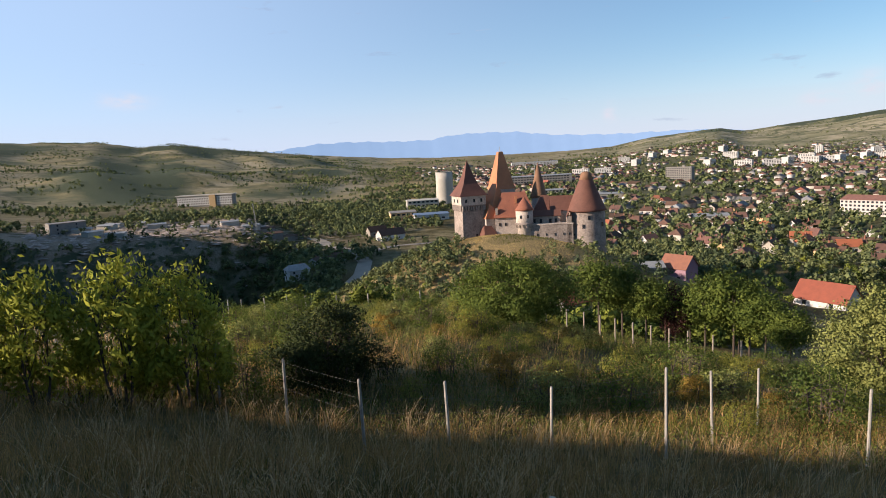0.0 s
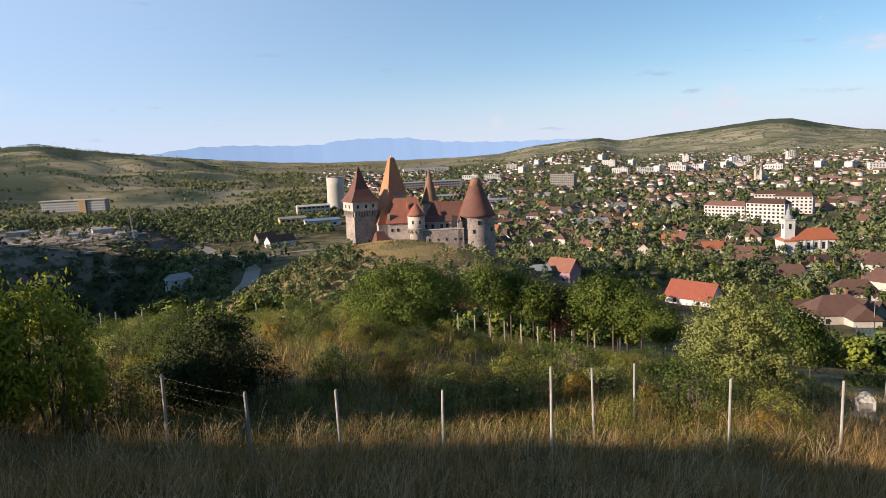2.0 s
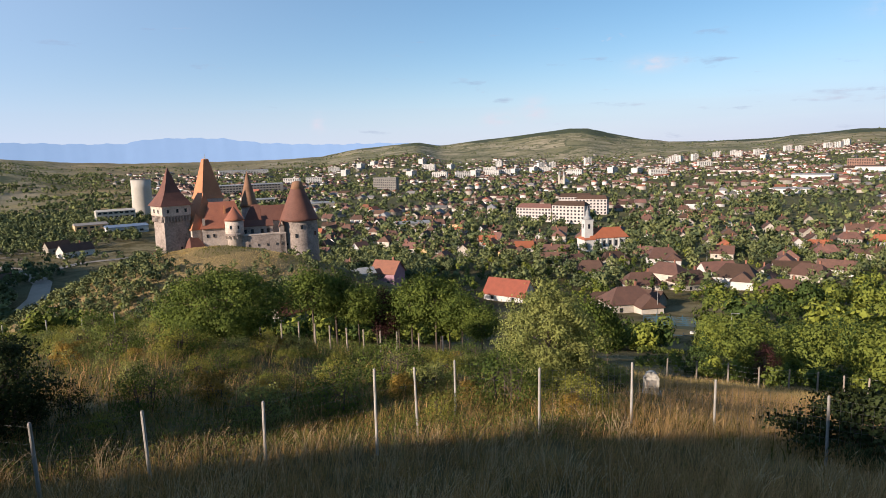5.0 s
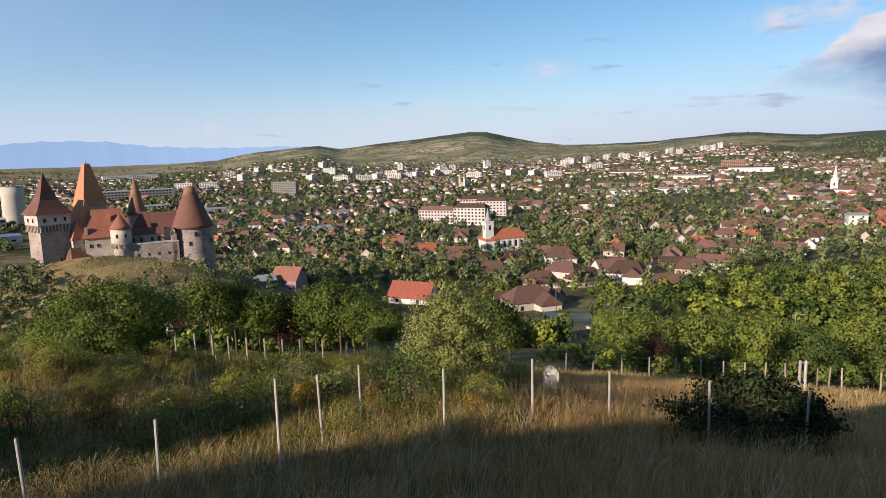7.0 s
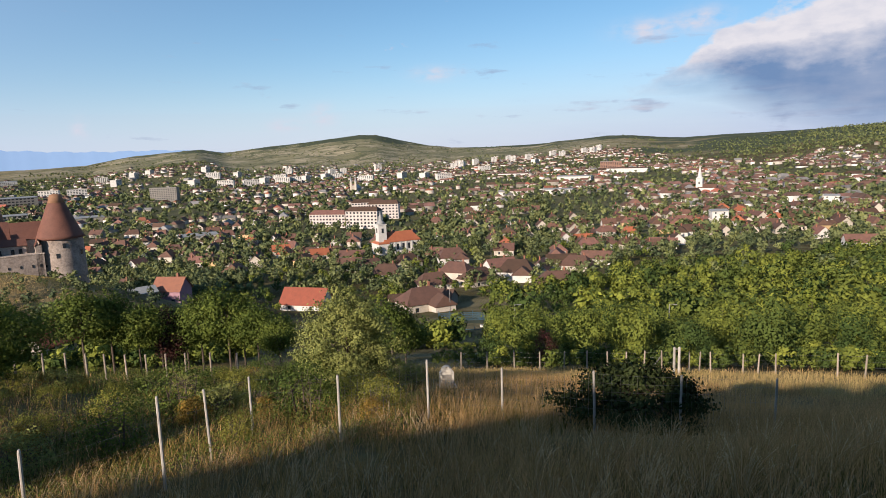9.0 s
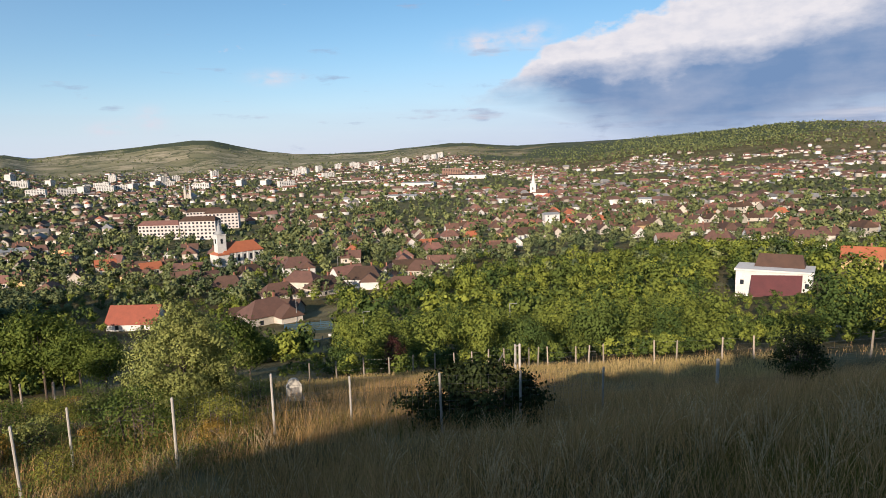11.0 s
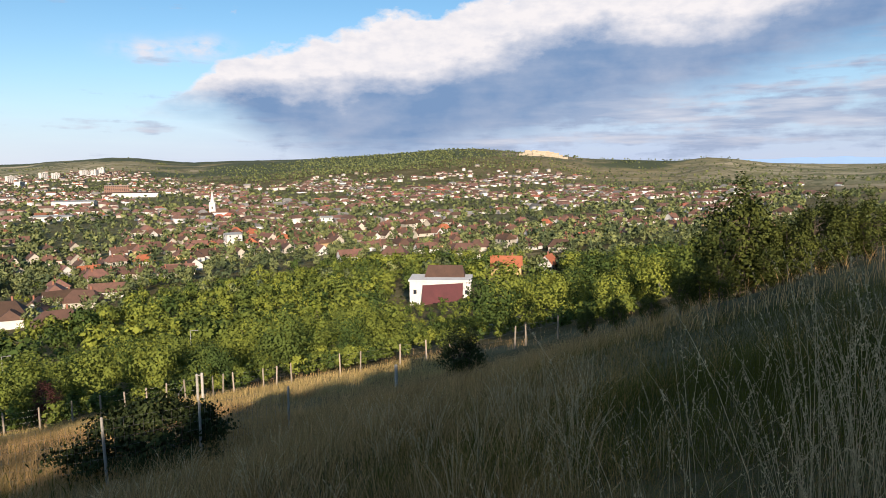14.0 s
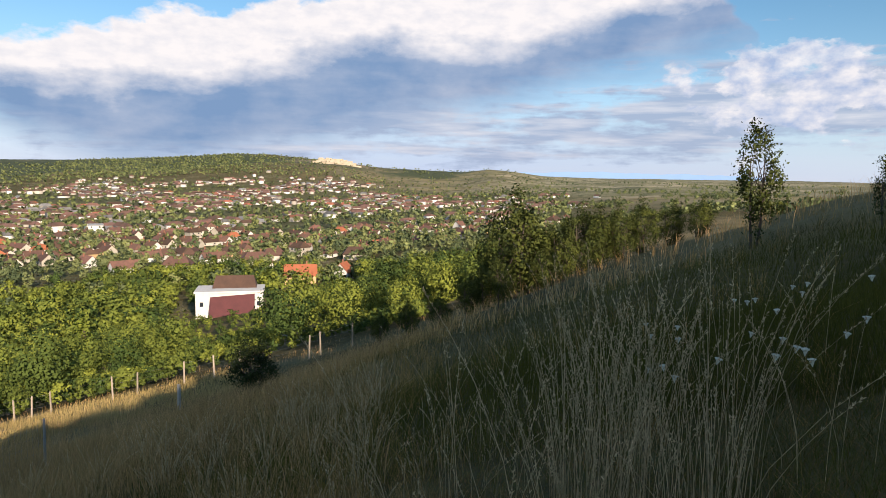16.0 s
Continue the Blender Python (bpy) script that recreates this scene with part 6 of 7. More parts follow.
def build_fences():
    near = [(-36, 25, 1.5), (-31.9, 22, 1.5), (-25.3, 19, 1.4), (-20.5, 16, 1.5), (-15, 14, 1.5), (-8.3, 11.8, 1.5), (-0.4, 12.5, 1.4), (9.1, 13, 1.4), (19.2, 13, 1.9), (23.0, 14.5, 1.7), (26.5, 16.6, 1.6), (34.3, 14.2, 1.6), (42.4, 16, 1.6), (49.2, 17.2, 1.5), (57.6, 15.2, 1.55), (64.8, 15.6, 1.4), (72, 18, 1.4)]
    fence = thing("wire_fence", "leaning pale posts with sagging sheep wire across the slope", "fence")
    feet, verts, faces = [], [], []
    for n, (az, d, h) in enumerate(near):
        p = at(az, d)
        lean = (1.5 * math.sin(n * 2.1), 1.5 * math.cos(n * 1.7))
        part("post", shape(ring_solid, [(-0.5, 0.034), (h - 0.03, 0.03), (h, 0.02)], 8), POST, fence, at_m=pose(*p, lean[0], lean[1], 0))
        feet.append((p, h))
    for (p, h), (q, g) in zip(feet, feet[1:]):
        span = (q - p).length
        for share in (0.12, 0.26, 0.4, 0.54, 0.68, 0.82, 0.96) if p.x > 8 else (0.55, 0.75, 0.95):
            pts = [p.lerp(q, k / 8) + Vector((0, 0, share * (h + (g - h) * k / 8) - 0.02 * math.sin(math.pi * k / 8))) for k in range(9)]
            part("wire", raw_wire(pts, 0.0018 if p.x > 8 else 0.0012), WIRE, fence)
        for k in range(1, int(span / 0.18) if p.x > 8 else 0):
            u = k / int(span / 0.18)
            b = p.lerp(q, u)
            hh = h + (g - h) * u
            i = len(verts)
            for r, zz in ((0.002, 0.12 * hh), (0.002, 0.96 * hh - 0.06 * math.sin(math.pi * u))):
                verts.extend(((b.x - r, b.y, b.z + zz), (b.x + r, b.y, b.z + zz), (b.x, b.y + 2 * r, b.z + zz)))
            faces.extend(((i, i + 1, i + 4, i + 3), (i + 1, i + 2, i + 5, i + 4), (i + 2, i, i + 3, i + 5)))
    tagged(part("wire_mesh", raw_mesh("wire_mesh", verts, faces, WIRE), WIRE, fence), kind="stuff")
    # second fence along the foot of the meadow
    far = [(45.0, 53), (47.4, 53), (49.9, 52.5), (52.2, 52), (54.4, 52), (56.4, 51.5), (58.2, 51), (59.8, 51), (61.3, 51), (62.8, 51), (65.0, 51), (65.8, 52), (66.7, 53), (69.2, 52), (70.3, 52), (71.6, 52), (75.9, 51), (77.7, 51), (81.3, 50), (83.7, 50), (85.8, 48), (91.7, 46), (92.7, 46), (95.5, 46)]
    low = thing("meadow_fence", "row of weathered wooden posts along the lower meadow", "fence")
    feet = []
    for n, (az, d) in enumerate(far):
        p = at(az, d)
        part("post", shape(ring_solid, [(-0.4, 0.07), (1.68, 0.06), (1.72, 0.04)], 8), POST_WOOD, low, at_m=pose(*p, 2 * math.sin(n * 1.9), 2 * math.cos(n * 2.3), 0))
        feet.append(p)
    for p, q in zip(feet, feet[1:]):
        for share in (0.35, 0.8, 1.2, 1.6):
            part("wire", raw_wire([p + Vector((0, 0, share)), p.lerp(q, 0.5) + Vector((0, 0, share - 0.06)), q + Vector((0, 0, share))], 0.004), WIRE, low)
    p = at(62.8, 51)
    brace = at(61.8, 51.3)
    part("brace", raw_wire([brace, p + Vector((0, 0, 1.4))], 0.06), POST_WOOD, low)
    gp = thing("gate_post", "pair of thick pale posts joined at the top", "gate post")
    for az in (63.8, 64.2):
        part("post", shape(ring_solid, [(-0.4, 0.1), (2.1, 0.09), (2.15, 0.06)], 8), POST, gp, at_m=pose(*at(az, 47)))
    a, b = at(63.8, 47, 2.0), at(64.2, 47, 2.0)
    part("crossbar", raw_wire([a, b], 0.06), POST, gp)
    lone = fence_post(POST, 1.5, 0.09, "single pale marker post in the grass", "marker posts")
    lone.matrix_basis = pose(*at(81.1, 34))
    # fence of dark posts before the acacias
    back = thing("orchard_fence", "row of tall dark wooden posts before the acacias", "fence")
    for n, az in enumerate((9.0, 10.8, 12.3, 13.7, 15.0, 16.5, 18.0, 19.5, 21.0, 23.0, 25.2, 27.5)):
        d = 46.5 - 0.35 * n
        part("post", shape(ring_solid, [(-0.4, 0.07), (1.7, 0.06)], 8), POST_WOOD, back, at_m=pose(*at(az, d), 1.5 * math.sin(n), 0, 0))
    ridge = thing("ridge_fence", "thin pale posts along the far edge of the slope", "fence")
    for n, az in enumerate((-19.0, -17.9, -16.0, -14.1, -12.5, -9.8, -7.0, -4.6, -2.3)):
        part("post", shape(ring_solid, [(-0.4, 0.06), (1.6, 0.05)], 8), POST, ridge, at_m=pose(*at(az, 55 + 0.6 * n), 1.5 * math.sin(n), 0, 0))
    # pale stone with a rounded head
    s = thing("memorial_stone", "pale stone with a rounded head standing in the grass", "memorial stone")
    bm = bmesh.new()
    outline = [(-0.55, 0), (0.55, 0), (0.55, 1.1)] + [(0.45 * math.cos(a), 1.15 + 0.45 * math.sin(a)) for a in np.linspace(0.15, math.pi - 0.15, 9)] + [(-0.55, 1.1)]
    front, backs = [bm.verts.new((x, -0.18, z)) for x, z in outline], [bm.verts.new((x, 0.18, z)) for x, z in outline]
    bm.faces.new(front)
    bm.faces.new(backs[::-1])
    for k in range(len(outline)):
        j = (k + 1) % len(outline)
        bm.faces.new((front[k], backs[k], backs[j], front[j]))
    part("slab", bm, CONCRETE, s)
    part("plaque", shape(box, 0, -0.19, 0.45, 0.7, 0.03, 0.5), CONCRETE_DARK, s)
    part("plinth", shape(box, 0, 0, -0.6, 1.4, 0.7, 0.65), CONCRETE, s)
    stand(s, 43.8, 31, 8, 0.1)
    s.scale = (0.66, 0.66, 0.66)
    # playing court with blue netting
    c = thing("playing_court", "small fenced playing court with blue netting", "court")
    base = at(45.0, 152)
    c.matrix_basis = pose(base.x, base.y, base.z - 1.6, 0, 0, -45)
    part("surface", shape(box, 0, 4, -3, 12, 16, 3.15), COURT, c)
    for y in (-4, 12):
        bm = bmesh.new()
        for k in range(49):
            box(bm, -6 + 0.25 * k, y, 0.2, 0.07, 0.05, 2.2)
        for k in range(5):
            box(bm, 0, y, 0.3 + 0.5 * k, 12, 0.05, 0.07)
        part("netting", bm, BLUE, c)
        for k in range(5):
            part("post", shape(box, -6 + 3 * k, y - 0.1, -1, 0.12, 0.12, 4.0), BLUE, c)
    part("wall", shape(box, 5.4, 1, -1, 1.8, 0.3, 3.0), PLASTER_WHITE, c)
    # street lamps
    lamp = thing("street_lamp", "slim grey street lamp with a short arm", "street lamp", "street lamps")
    part("pole", shape(ring_solid, [(-0.5, 0.11), (7.6, 0.06)], 8), STEEL, lamp)
    part("arm", shape(box, 0.45, 0, 7.5, 1.0, 0.07, 0.07), STEEL, lamp)
    part("head", shape(box, 0.95, 0, 7.42, 0.5, 0.22, 0.12), STEEL, lamp)
    first = True
    for az, d in ((49.9, 112), (63.2, 108), (44.0, 196), (47.8, 330), (41.2, 330)):
        stand(lamp, az, d, 15, copy=not first)
        first = False


def raw_wire(points, r):
    """A thin three-sided rod through the points, as a mesh."""
    verts, faces = [], []
    for k, p in enumerate(points):
        way = (Vector(points[min(k + 1, len(points) - 1)]) - Vector(points[max(k - 1, 0)])).normalized()
        q = way.to_track_quat("Z", "Y").to_matrix()
        for j in range(4):
            verts.append(tuple(Vector(p) + q @ Vector((r * math.cos(j * math.pi / 2), r * math.sin(j * math.pi / 2), 0))))
        if k:
            b = 4 * k
            faces.extend((b - 4 + j, b - 4 + (j + 1) % 4, b + (j + 1) % 4, b + j) for j in range(4))
    return raw_mesh("wire", verts, faces, WIRE)


build_fences()


# ---- the quarry terrace, roads and houses on the left ----
def ribbon(name, path, width, mat, label, category):
    """A road laid on the ground through (bearing, distance) points."""
    pts = []
    for (a0, d0), (a1, d1) in zip(path, path[1:]):
        pts += [at(a0 + (a1 - a0) * k / 8, d0 + (d1 - d0) * k / 8) for k in range(8)]
    pts.append(at(*path[-1]))
    verts = []
    for k, p in enumerate(pts):
        way = (pts[min(k + 1, len(pts) - 1)] - pts[max(k - 1, 0)])
        side = Vector((way.y, -way.x, 0)).normalized() * width / 2
        for s in (-1, 1):
            q = p + side * s
            verts.append((q.x, q.y, float(height(q.x, q.y)) + 0.06 + math.hypot(q.x, q.y) / 1600))
    faces = [(2 * k, 2 * k + 1, 2 * k + 3, 2 * k + 2) for k in range(len(pts) - 1)]
    tagged(new(name, raw_mesh(name, verts, faces, mat, True)), label, category, kind="structure")


def build_left():
    ribbon("road", [(-11.5, 560), (-10.2, 510), (-8.8, 470), (-7.6, 435), (-7.0, 400), (-7.4, 360), (-8.4, 330)], 9, DIRT_ROAD, "pale dusty road bending through the valley", "road")
    ribbon("road_2", [(-6.6, 440), (-4, 470), (0, 480), (6, 470)], 7, DIRT_ROAD, "pale road passing below the castle", "road")
    ribbon("road_3", [(97, 78), (93.5, 84), (91, 88), (88.5, 93), (86, 104)], 5, DIRT_ROAD, "short pale lane between the trees", "road")
    ribbon("road_4", [(-33, 800), (-27, 760), (-24, 735), (-21, 760)], 12, DIRT_ROAD, "pale quarry track", "road")
    stand(house("long farmhouse with brown roofs", 22, 10, 4.5, 4.5, 0, ROOF_DARK, PLASTER_WHITE, group="houses by the road"), -4.6, 520, 30)
    stand(house("barn with a brown roof beside the road", 16, 9, 4.0, 4.0, 0, ROOF_DARK, PLASTER, False, group="houses by the road"), -5.8, 545, 25)
    stand(house("white two-storey house in the valley", 12, 9, 5.8, 2.6, 1.6, ROOF_GREY, PLASTER_WHITE, group="houses by the road"), -13.0, 372, 20)
    for az, d, turn in ((-10.2, 402, 10), (-11.3, 408, 60), (-9.2, 420, 0)):
        stand(house("small house with a reddish roof by the road", 9, 7, 3.2, 2.2, 0, ROOF, PLASTER_WHITE, group="houses by the road"), az, d, turn)
    rng = random.Random(8)
    shed = house("low ruined shed on the quarry terrace", 14, 7, 2.8, 0.9, 0.3, ROOF_GREY, CONCRETE, False, False, "shed", name="shed", group="sheds on the quarry terrace")
    red = house("long low shed with a rusty red roof", 20, 7, 2.8, 1.2, 0.3, ROOF, CONCRETE_DARK, False, False, "shed", name="shed", group="sheds on the quarry terrace")
    stand(shed, -18.2, 560, 10)
    for k in range(9):
        stand(shed, rng.uniform(-30, -16.5), rng.uniform(540, 610), rng.uniform(-40, 40), copy=True)
    stand(red, -15.0, 545, 20)
    for az, d in ((-14.0, 550), (-15.6, 560), (-13.2, 560)):
        stand(red, az, d, rng.uniform(0, 40), copy=True)
    ruin = house("ruined grey concrete building with empty windows", 26, 12, 9, 0.6, 0.2, CONCRETE_DARK, CONCRETE_DARK, False, True, "ruin", name="ruin", group="")
    stand(ruin, -30.2, 590, 14)
    crane = thing("lattice_mast", "leaning pale lattice mast on the terrace", "mast")
    bm = bmesh.new()
    for sx in (-0.6, 0.6):
        for sy in (-0.6, 0.6):
            limb(bm, (sx, sy, -1), (sx * 0.3, sy * 0.3, 24), 0.12, 0.08, 4)
    for k in range(12):
        s = 0.6 - 0.42 * k / 12
        limb(bm, (-s, -s, 2 * k), (s, -s, 2 * k + 2), 0.06, 0.06, 4)
        limb(bm, (s, s, 2 * k), (-s, s, 2 * k + 2), 0.06, 0.06, 4)
    part("lattice", bm, STEEL, crane)
    p = at(-16.0, 540)
    crane.matrix_basis = pose(*p, 0, -4, 0)
    # heaps of rubble on the terrace
    verts, faces = [], []
    g = np.random.default_rng(3)
    for k in range(700):
        p = at(float(g.uniform(-33, -15)), float(g.normal(556, 30)))
        s = g.uniform(0.7, 3.2)
        b = len(verts)
        for i in range(6):
            u = ((1, 0, 0), (0, 1, 0), (-1, 0, 0), (0, -1, 0), (0, 0, 1), (0, 0, -1))[i]
            q = Vector(u) * s * float(g.uniform(0.6, 1.2))
            verts.append(tuple(p + Vector((1.5 * q.x, q.y, 0.42 * q.z))))
        faces.extend((b + i, b + (i + 1) % 4, b + 4) for i in range(4))
    tagged(new("rubble", raw_mesh("rubble", verts, faces, RUBBLE)), "heaps of broken stone and concrete on the quarry terrace", "rubble", kind="stuff")


build_left()


# ---- grass ----
def blades(n, pick, long, wide, bend, rng, segments=3):
    """Bent grass blades on the ground: returns vertices and faces."""
    x, y = pick(n)
    z = height(x, y)
    foot = np.stack([x, y, z - 0.03], -1)
    ang = rng.uniform(0, 2 * math.pi, n)
    lean = np.stack([np.cos(ang), np.sin(ang)], -1) * (bend * rng.uniform(0.2, 1.3, n))[:, None] + (0.10, -0.03)
    h = long * rng.uniform(0.5, 1.15, n)
    across = rng.uniform(0, math.pi, n)
    side = np.stack([np.cos(across), np.sin(across), 0 * across], -1) * (wide * rng.uniform(0.6, 1.3, n))[:, None]
    rows = []
    for k in range(segments + 1):
        u = k / segments
        p = foot + np.stack([lean[:, 0] * h * u ** 1.8, lean[:, 1] * h * u ** 1.8, h * (u - 0.18 * bend * u * u)], -1)
        w = side * (1 - u) ** 0.7
        rows += [p - w, p + w] if k < segments else [p]
    per = 2 * segments + 1
    verts = np.stack(rows, 1).reshape(-1, 3)
    base = np.arange(n)[:, None] * per
    quads = np.concatenate([base + np.array([[2 * k, 2 * k + 1, 2 * k + 3, 2 * k + 2]]) for k in range(segments - 1)])
    last = 2 * (segments - 1)
    tips = base + np.array([[last, last + 1, last + 2]])
    return verts, quads, tips


def joined(name, verts, quads, tips, mat, label, category="grass"):
    data = bpy.data.meshes.new(name)
    m4, m3 = len(quads), len(tips)
    data.vertices.add(len(verts))
    data.vertices.foreach_set("co", np.asarray(verts, np.float32).ravel())
    data.loops.add(m4 * 4 + m3 * 3)
    data.loops.foreach_set("vertex_index", np.concatenate([quads.ravel(), tips.ravel()]).astype(np.int32))
    data.polygons.add(m4 + m3)
    data.polygons.foreach_set("loop_start", np.concatenate([np.arange(m4) * 4, m4 * 4 + np.arange(m3) * 3]).astype(np.int32))
    data.update(calc_edges=True)
    data.materials.append(mat)
    return tagged(new(name, data), label, category, kind="stuff")


def build_grass():
    rng = np.random.default_rng(5)

    def fan(az0, az1, d0, d1, keep=None, power=1.0):
        def pick(n):
            xs, ys = [], []
            got = 0
            while got < n:
                m = 2 * n
                az = np.radians(rng.uniform(az0, az1, m))
                d = d0 + (d1 - d0) * rng.random(m) ** power
                x, y = d * np.sin(az), d * np.cos(az)
                ok = rng.random(m) < (keep(x, y) if keep is not None else 1.0)
                xs.append(x[ok])
                ys.append(y[ok])
                got += int(ok.sum())
            return np.concatenate(xs)[:n], np.concatenate(ys)[:n]
        return pick

    def tufts(pick, per, spread):
        def several(n):
            x, y = pick(n // per + 1)
            x, y = np.repeat(x, per)[:n], np.repeat(y, per)[:n]
            return x + rng.normal(0, spread, n), y + rng.normal(0, spread, n)
        return several

    def patches(x, y):
        return 0.5 + 0.5 * np.sin(0.45 * x + 1.7 * np.sin(0.3 * y)) * np.sin(0.5 * y + 1.1 * np.sin(0.37 * x) + 1)

    def warm(x, y):
        a = np.degrees(np.arctan2(x, y))
        return (0.3 + 0.7 * smooth(38, 50, a)) * (1 - smooth(88, 104, a)) * (1 - 0.8 * smooth(13, 16, np.hypot(x, y)) * (1 - smooth(38, 46, a)))

    green = lambda x, y: (0.2 + 0.8 * smooth(70, 104, np.degrees(np.arctan2(x, y)))) * (0.12 + 0.88 * (1 - patches(x, y)) * np.clip(1.25 - np.hypot(x, y) / 14, 0.06, 1))
    dry = lambda x, y: (1 - 0.88 * smooth(98, 112, np.degrees(np.arctan2(x, y)))) * (0.15 + 0.85 * np.maximum(patches(x, y), smooth(6, 11, np.hypot(x, y))))
    joined("dead_grass", *blades(34000, fan(-44, 142, 1.9, 7.5), 0.24, 0.0026, 1.5, rng), THATCH, "matted dead grass close to the ground")
    joined("green_grass", *blades(26000, fan(-44, 142, 1.9, 6.5, green), 0.34, 0.0016, 0.9, rng), GRASS, "long green grass on the shaded near slope")
    joined("green_grass", *blades(50000, fan(-44, 142, 6, 18, green), 0.45, 0.004, 0.6, rng, 2), GRASS, "green grass further down the near slope")
    joined("dry_grass", *blades(26000, tufts(fan(-44, 142, 1.9, 6.5, dry), 16, 0.06), 0.45, 0.0014, 0.9, rng), DULL, "long dry grass on the near slope")
    joined("dry_grass", *blades(66000, tufts(fan(-44, 142, 6, 25, dry), 18, 0.12), 0.6, 0.0034, 0.7, rng, 2), DULL, "brown dry grass reaching down to the fence")
    joined("dry_grass", *blades(40000, tufts(fan(-43, 100, 5, 40, lambda x, y: warm(x, y) * (0.2 + 0.8 * patches(x * 1.3, y * 1.2)), 0.9), 26, 0.17), 0.8, 0.0042, 0.5, rng, 2), RUSSET, "tall red-brown dry grass on the shaded slope")
    joined("dry_grass", *blades(30000, fan(-43, 100, 6, 40, lambda x, y: warm(x, y) * (0.2 + 0.8 * patches(x * 0.9 + 4, y * 1.1)), 0.9), 0.7, 0.0042, 0.5, rng, 2), STRAW, "tall straw-coloured grass on the slope")
    joined("dry_grass", *blades(13000, fan(-42, 140, 17, 60, lambda x, y: 0.1 + 0.9 * (patches(x * 0.9, y * 0.8 + 2) > 0.5), 1.3), 0.7, 0.010, 0.4, rng, 2), STRAW, "straw-coloured grass further down the slope")
    joined("green_weeds", *blades(16000, fan(-42, 60, 15, 75, None, 1.2), 0.6, 0.016, 0.6, rng, 2), GRASS, "green weeds between the fences")
    # grass behind the camera, added to soften the edge of the cast shade
    joined("dry_grass", *blades(14000, fan(142, 316, 6, 34), 0.75, 0.008, 0.45, rng, 2), STRAW, "long dry grass on the brow of the hill")
    joined("dry_grass", *blades(9000, fan(142, 316, 0.5, 6), 0.4, 0.003, 0.6, rng, 2), DULL, "dry grass on top of the hill")
    joined("green_grass", *blades(9000, fan(-44, 142, 0.5, 2.0), 0.2, 0.002, 0.8, rng, 2), GRASS, "short trodden grass at the viewpoint")
    joined("meadow_grass", *blades(22000, fan(42, 86, 38, 52), 0.55, 0.012, 0.35, rng, 2), GOLD, "golden dry meadow grass along the fence")
    joined("knoll_grass", *blades(26000, fan(-6, 15, 125, 190, lambda x, y: bell(x, y, 12, 164, 26, 24) * (patches(x * 0.35, y * 0.3) > 0.4)), 0.3, 0.045, 0.5, rng, 2), GOLD, "golden dry grass on the knoll below the castle")
    joined("knoll_weeds", *blades(9000, fan(-8, 16, 120, 190, lambda x, y: bell(x, y, 10, 160, 34, 26) * (patches(x * 0.35, y * 0.3) < 0.4)), 0.5, 0.06, 0.6, rng, 2), WEED, "olive weeds in patches over the dry knoll", "weeds")
    # low leafy weeds between the fences
    n = 120000
    x, y = fan(-20, 41.5, 13.5, 62, lambda x, y: 0.25 + 0.75 * (patches(x * 0.8 + 3, y * 0.7) > 0.45), 1.1)(n)
    c = np.stack([x, y, height(x, y) + 0.6 * rng.random(n) ** 1.4 * (0.4 + 0.6 * patches(x * 1.7, y * 1.6 + 2))], -1)
    v, f = leaves(c, 0.036 + 0.0009 * np.hypot(x, y)[:, None], rng, 0.0, np.tile((-0.3, -0.35, 0.8), (n, 1)))
    half = 4 * (n // 2)
    for vs, mat, lab in ((v[:half], WEED, "olive leafy weeds between the fences"), (v[half:], LEAF, "green leafy weeds between the fences")):
        tagged(new("leafy_weeds", raw_mesh("leafy_weeds", vs, np.arange(len(vs)).reshape(-1, 4), mat)), lab, "weeds", kind="stuff")
    # tall stalks with feathery seed heads, single and in fountain-like clumps
    xs, ys, hs, lx, ly, rs = [], [], [], [], [], []

    def clump(az, d, n, lo, hi, spread, fling, r=0.0016):
        a = np.radians(az)
        ox, oy = rng.normal(0, spread, n), rng.normal(0, spread, n)
        xs.append(d * np.sin(a) + ox)
        ys.append(d * np.cos(a) + oy)
        hs.append(rng.uniform(lo, hi, n))
        lx.append(ox / (spread + 1e-6) * fling + rng.normal(0.08, 0.12, n))
        ly.append(oy / (spread + 1e-6) * fling + rng.normal(-0.02, 0.12, n))
        rs.append(np.full(n, r) * rng.uniform(0.7, 1.3, n))

    for _ in range(20):
        clump(rng.normal(122.5, 4), rng.uniform(2.9, 4.4), int(rng.integers(7, 17)), 0.8, 1.95, 0.11, 0.12, 0.002)
    for _ in range(16):
        clump(rng.uniform(116, 140), rng.uniform(3.5, 7), int(rng.integers(3, 9)), 0.7, 1.4, 0.12, 0.13, 0.0019)
    for _ in range(430):
        az, d = rng.uniform(-44, 100), 2.6 + 11.5 * rng.random() ** 0.8
        clump(az, d, int(rng.integers(4, 14)), 0.45, 0.65 + 0.45 * rng.random(), 0.07, 0.2, 0.0014 + 0.0002 * d)
    for _ in range(60):
        clump(rng.uniform(92, 116), rng.uniform(2.6, 9), int(rng.integers(2, 7)), 0.5, 0.95, 0.1, 0.2)
    for az, d, h in ((-33, 2.3, 0.85), (-31, 2.4, 0.95), (-12, 2.6, 0.75), (73.6, 2.0, 0.98), (77.5, 1.9, 1.02), (81.2, 2.05, 0.86), (86, 1.9, 0.95), (90.5, 2.4, 0.9), (95, 2.2, 1.0), (99.5, 2.3, 1.1), (103, 2.0, 0.95), (106, 2.6, 1.2), (110, 2.5, 1.1), (69, 3.2, 1.1), (62, 3.6, 1.0)):
        clump(az, d, 3, h * 0.85, h, 0.035, 0.14, 0.002)
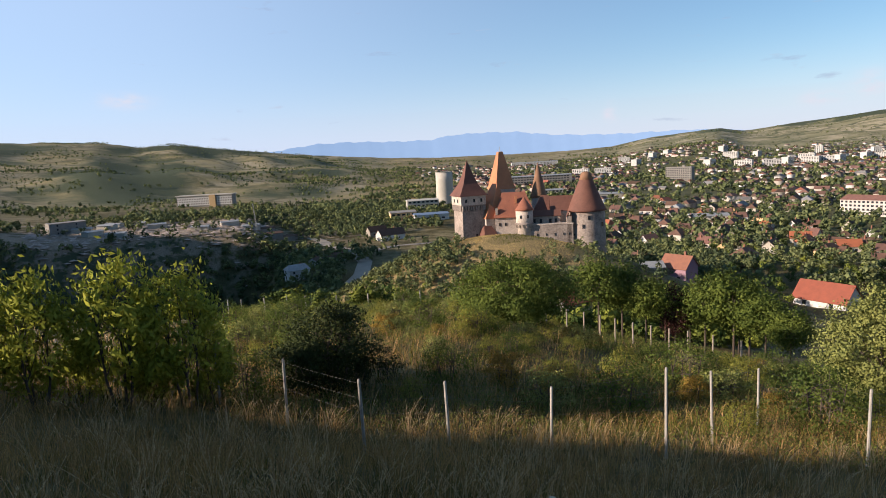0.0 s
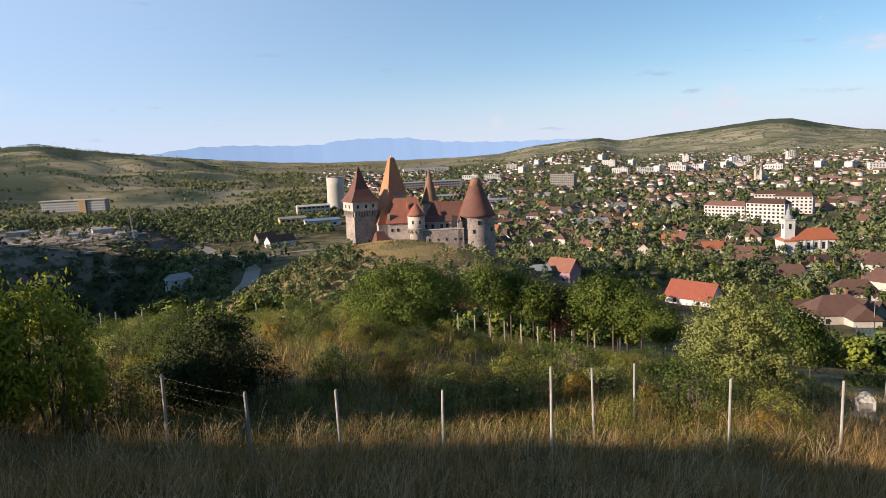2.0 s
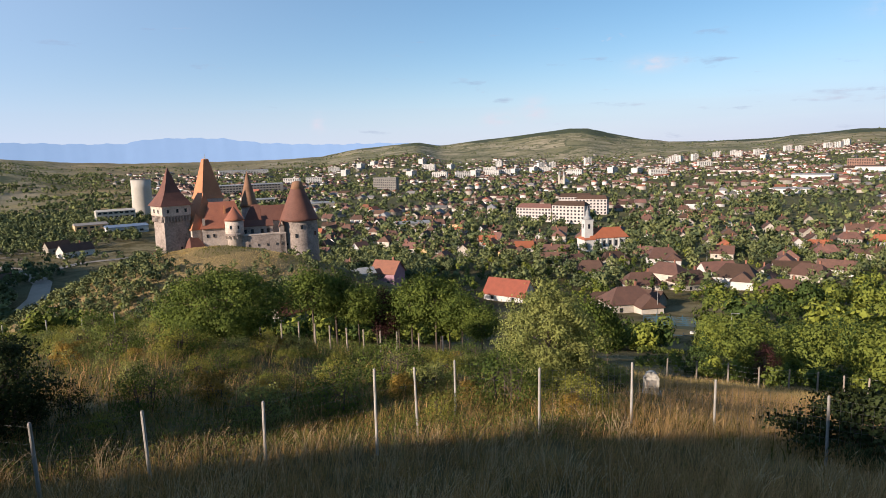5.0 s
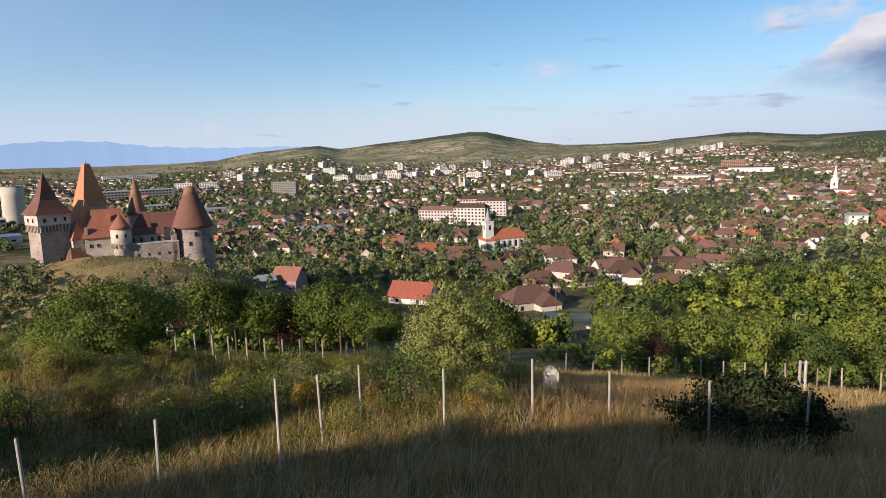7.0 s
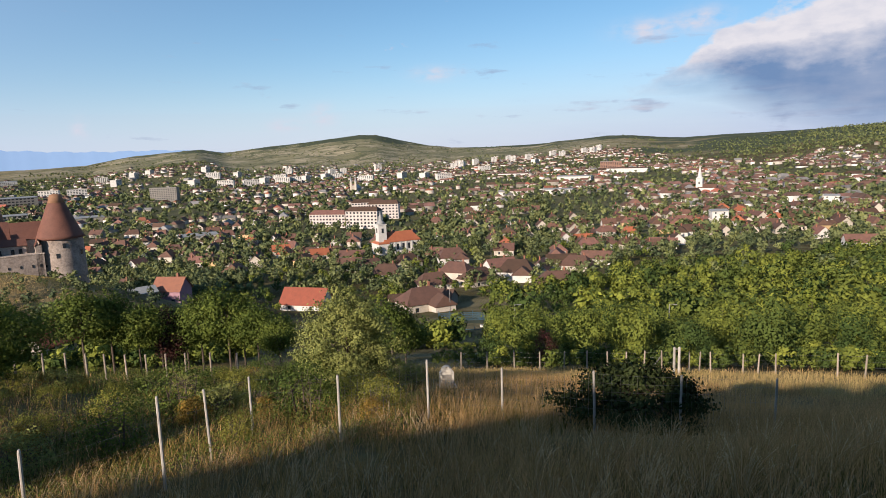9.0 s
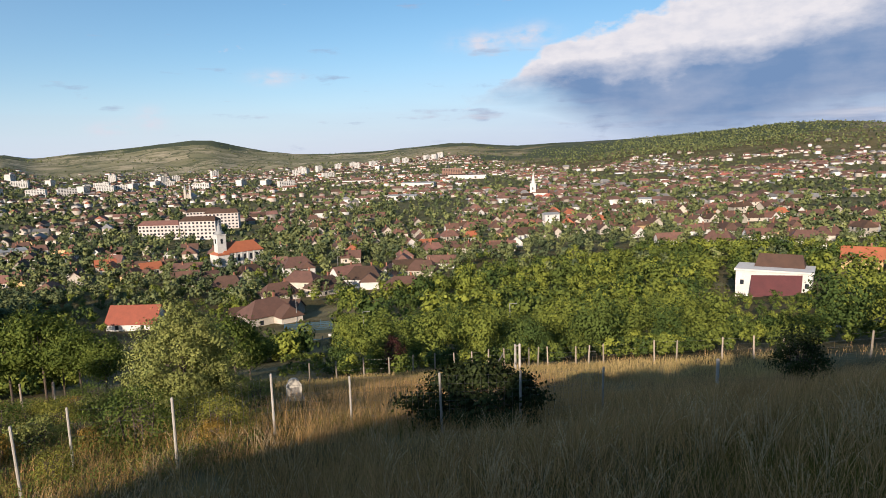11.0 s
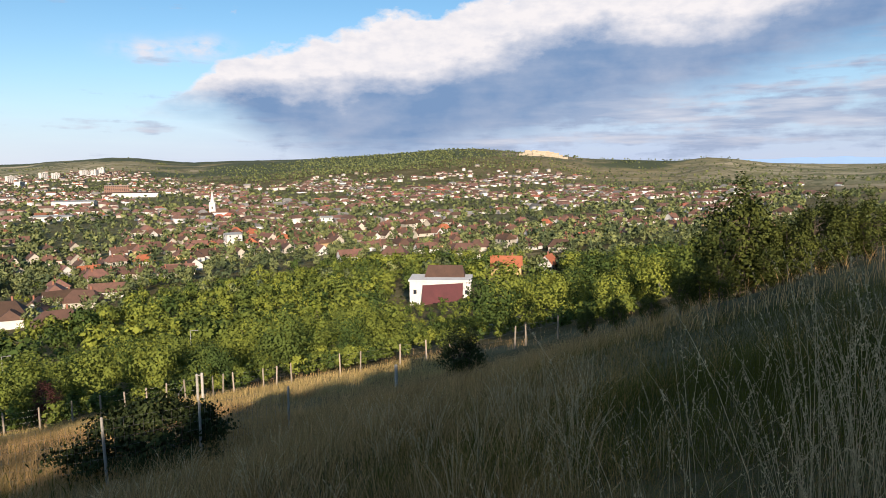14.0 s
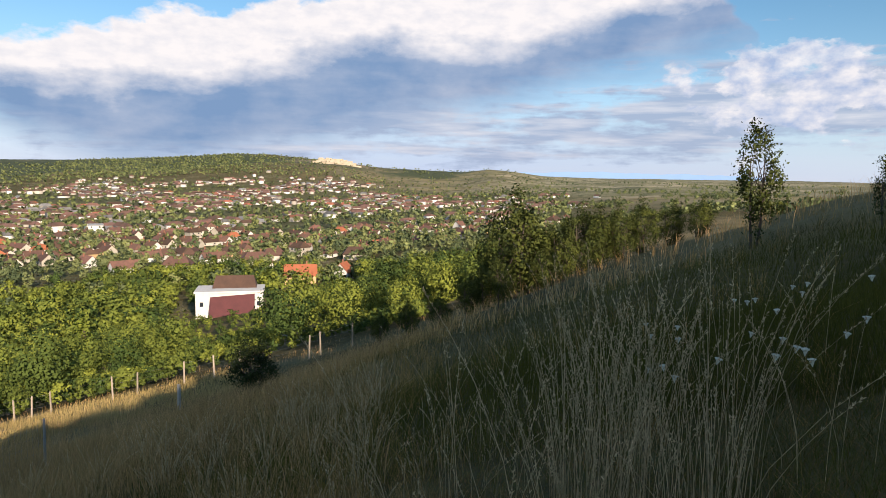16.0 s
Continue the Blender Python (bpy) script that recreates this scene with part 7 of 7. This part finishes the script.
    x, y, h, lx, ly, r = (np.concatenate(v) for v in (xs, ys, hs, lx, ly, rs))
    n = len(x)
    foot = np.stack([x, y, height(x, y) - 0.02], -1)

    def along(u):
        return foot + np.stack([lx * h * u ** 2.2, ly * h * u ** 2.2, h * (u - 0.14 * u * u)], -1)

    steps = (0.0, 0.3, 0.55, 0.75, 0.88, 1.0)
    rings = []
    for u, w in zip(steps, (1.0, 0.9, 0.8, 0.65, 0.5, 0.2)):
        p = along(u)
        rings += [p + np.stack([r * w * math.cos(t), r * w * math.sin(t), 0 * r], -1) for t in (0, 2.094, 4.189)]
    verts = np.stack(rings, 1).reshape(-1, 3)
    base = np.arange(n)[:, None] * 18
    faces = [base + np.array([[3 * k + q, 3 * k + (q + 1) % 3, 3 * k + 3 + (q + 1) % 3, 3 * k + 3 + q]]) for k in range(5) for q in range(3)]
    many = 30
    u = 1.0 - 0.26 * rng.random((n, many)) ** 1.3
    tip = np.repeat(np.arange(n), many)
    u = u.ravel()
    p = foot[tip] + np.stack([lx[tip] * h[tip] * u ** 2.2, ly[tip] * h[tip] * u ** 2.2, h[tip] * (u - 0.14 * u * u)], -1)
    way = np.stack([lx[tip], ly[tip], np.full(len(tip), 0.8)], -1) + rng.normal(0, 0.42, (len(tip), 3))
    way /= np.linalg.norm(way, axis=1)[:, None]
    long = (0.009 + 0.010 * rng.random(len(tip)) + 0.9 * r[tip])[:, None]
    side = np.cross(way, rng.normal(size=way.shape))
    side /= np.linalg.norm(side, axis=1)[:, None] + 1e-9
    side *= 0.0018 + 0.5 * r[tip][:, None]
    q = p + way * long
    quads = np.stack([p, (p + q) / 2 + side, q, (p + q) / 2 - side], 1).reshape(-1, 3)
    faces.append(len(verts) + np.arange(len(quads)).reshape(-1, 4))
    tagged(new("seed_stalks", raw_mesh("seed_stalks", np.vstack([verts, quads]), np.concatenate(faces), SEED)), "tall pale grass stalks with seed heads", "grass", kind="stuff")
    # white umbels low in the grass
    umbel = thing("wild_carrot", "white flat-headed wild carrot in the grass", "flower", "wild carrots")
    bm = bmesh.new()
    for k in range(26):
        r = 0.028 * math.sqrt(k / 26)
        c, s = math.cos(k * 2.4), math.sin(k * 2.4)
        bmesh.ops.create_icosphere(bm, subdivisions=1, radius=0.0055, matrix=Matrix.Translation((r * c, r * s, 0.6 - 0.25 * r)))
        limb(bm, (0, 0, 0.54), (r * c, r * s, 0.6), 0.0012, 0.001, 3)
    tagged(part("head", bm, FLOWER, umbel), kind="stuff")
    part("stem", shape(limb, (0, 0, -0.05), (0, 0, 0.55), 0.003, 0.002, 5), GRASS, umbel)
    umbel.matrix_basis = pose(*at(-26.5, 2.9))
    for az, d in ((-28.5, 3.1), (-24.8, 2.7), (-34.0, 2.6), (-35.5, 2.8), (-29.5, 2.5), (9, 5.5), *zip(rng.uniform(120, 139, 24), rng.uniform(5.5, 10, 24))):
        copy_thing(umbel, pose(*at(float(az), float(d), float(rng.uniform(-0.2, 0.0))), 8 * float(rng.normal()), 8 * float(rng.normal()), float(rng.uniform(0, 360))))


build_grass()
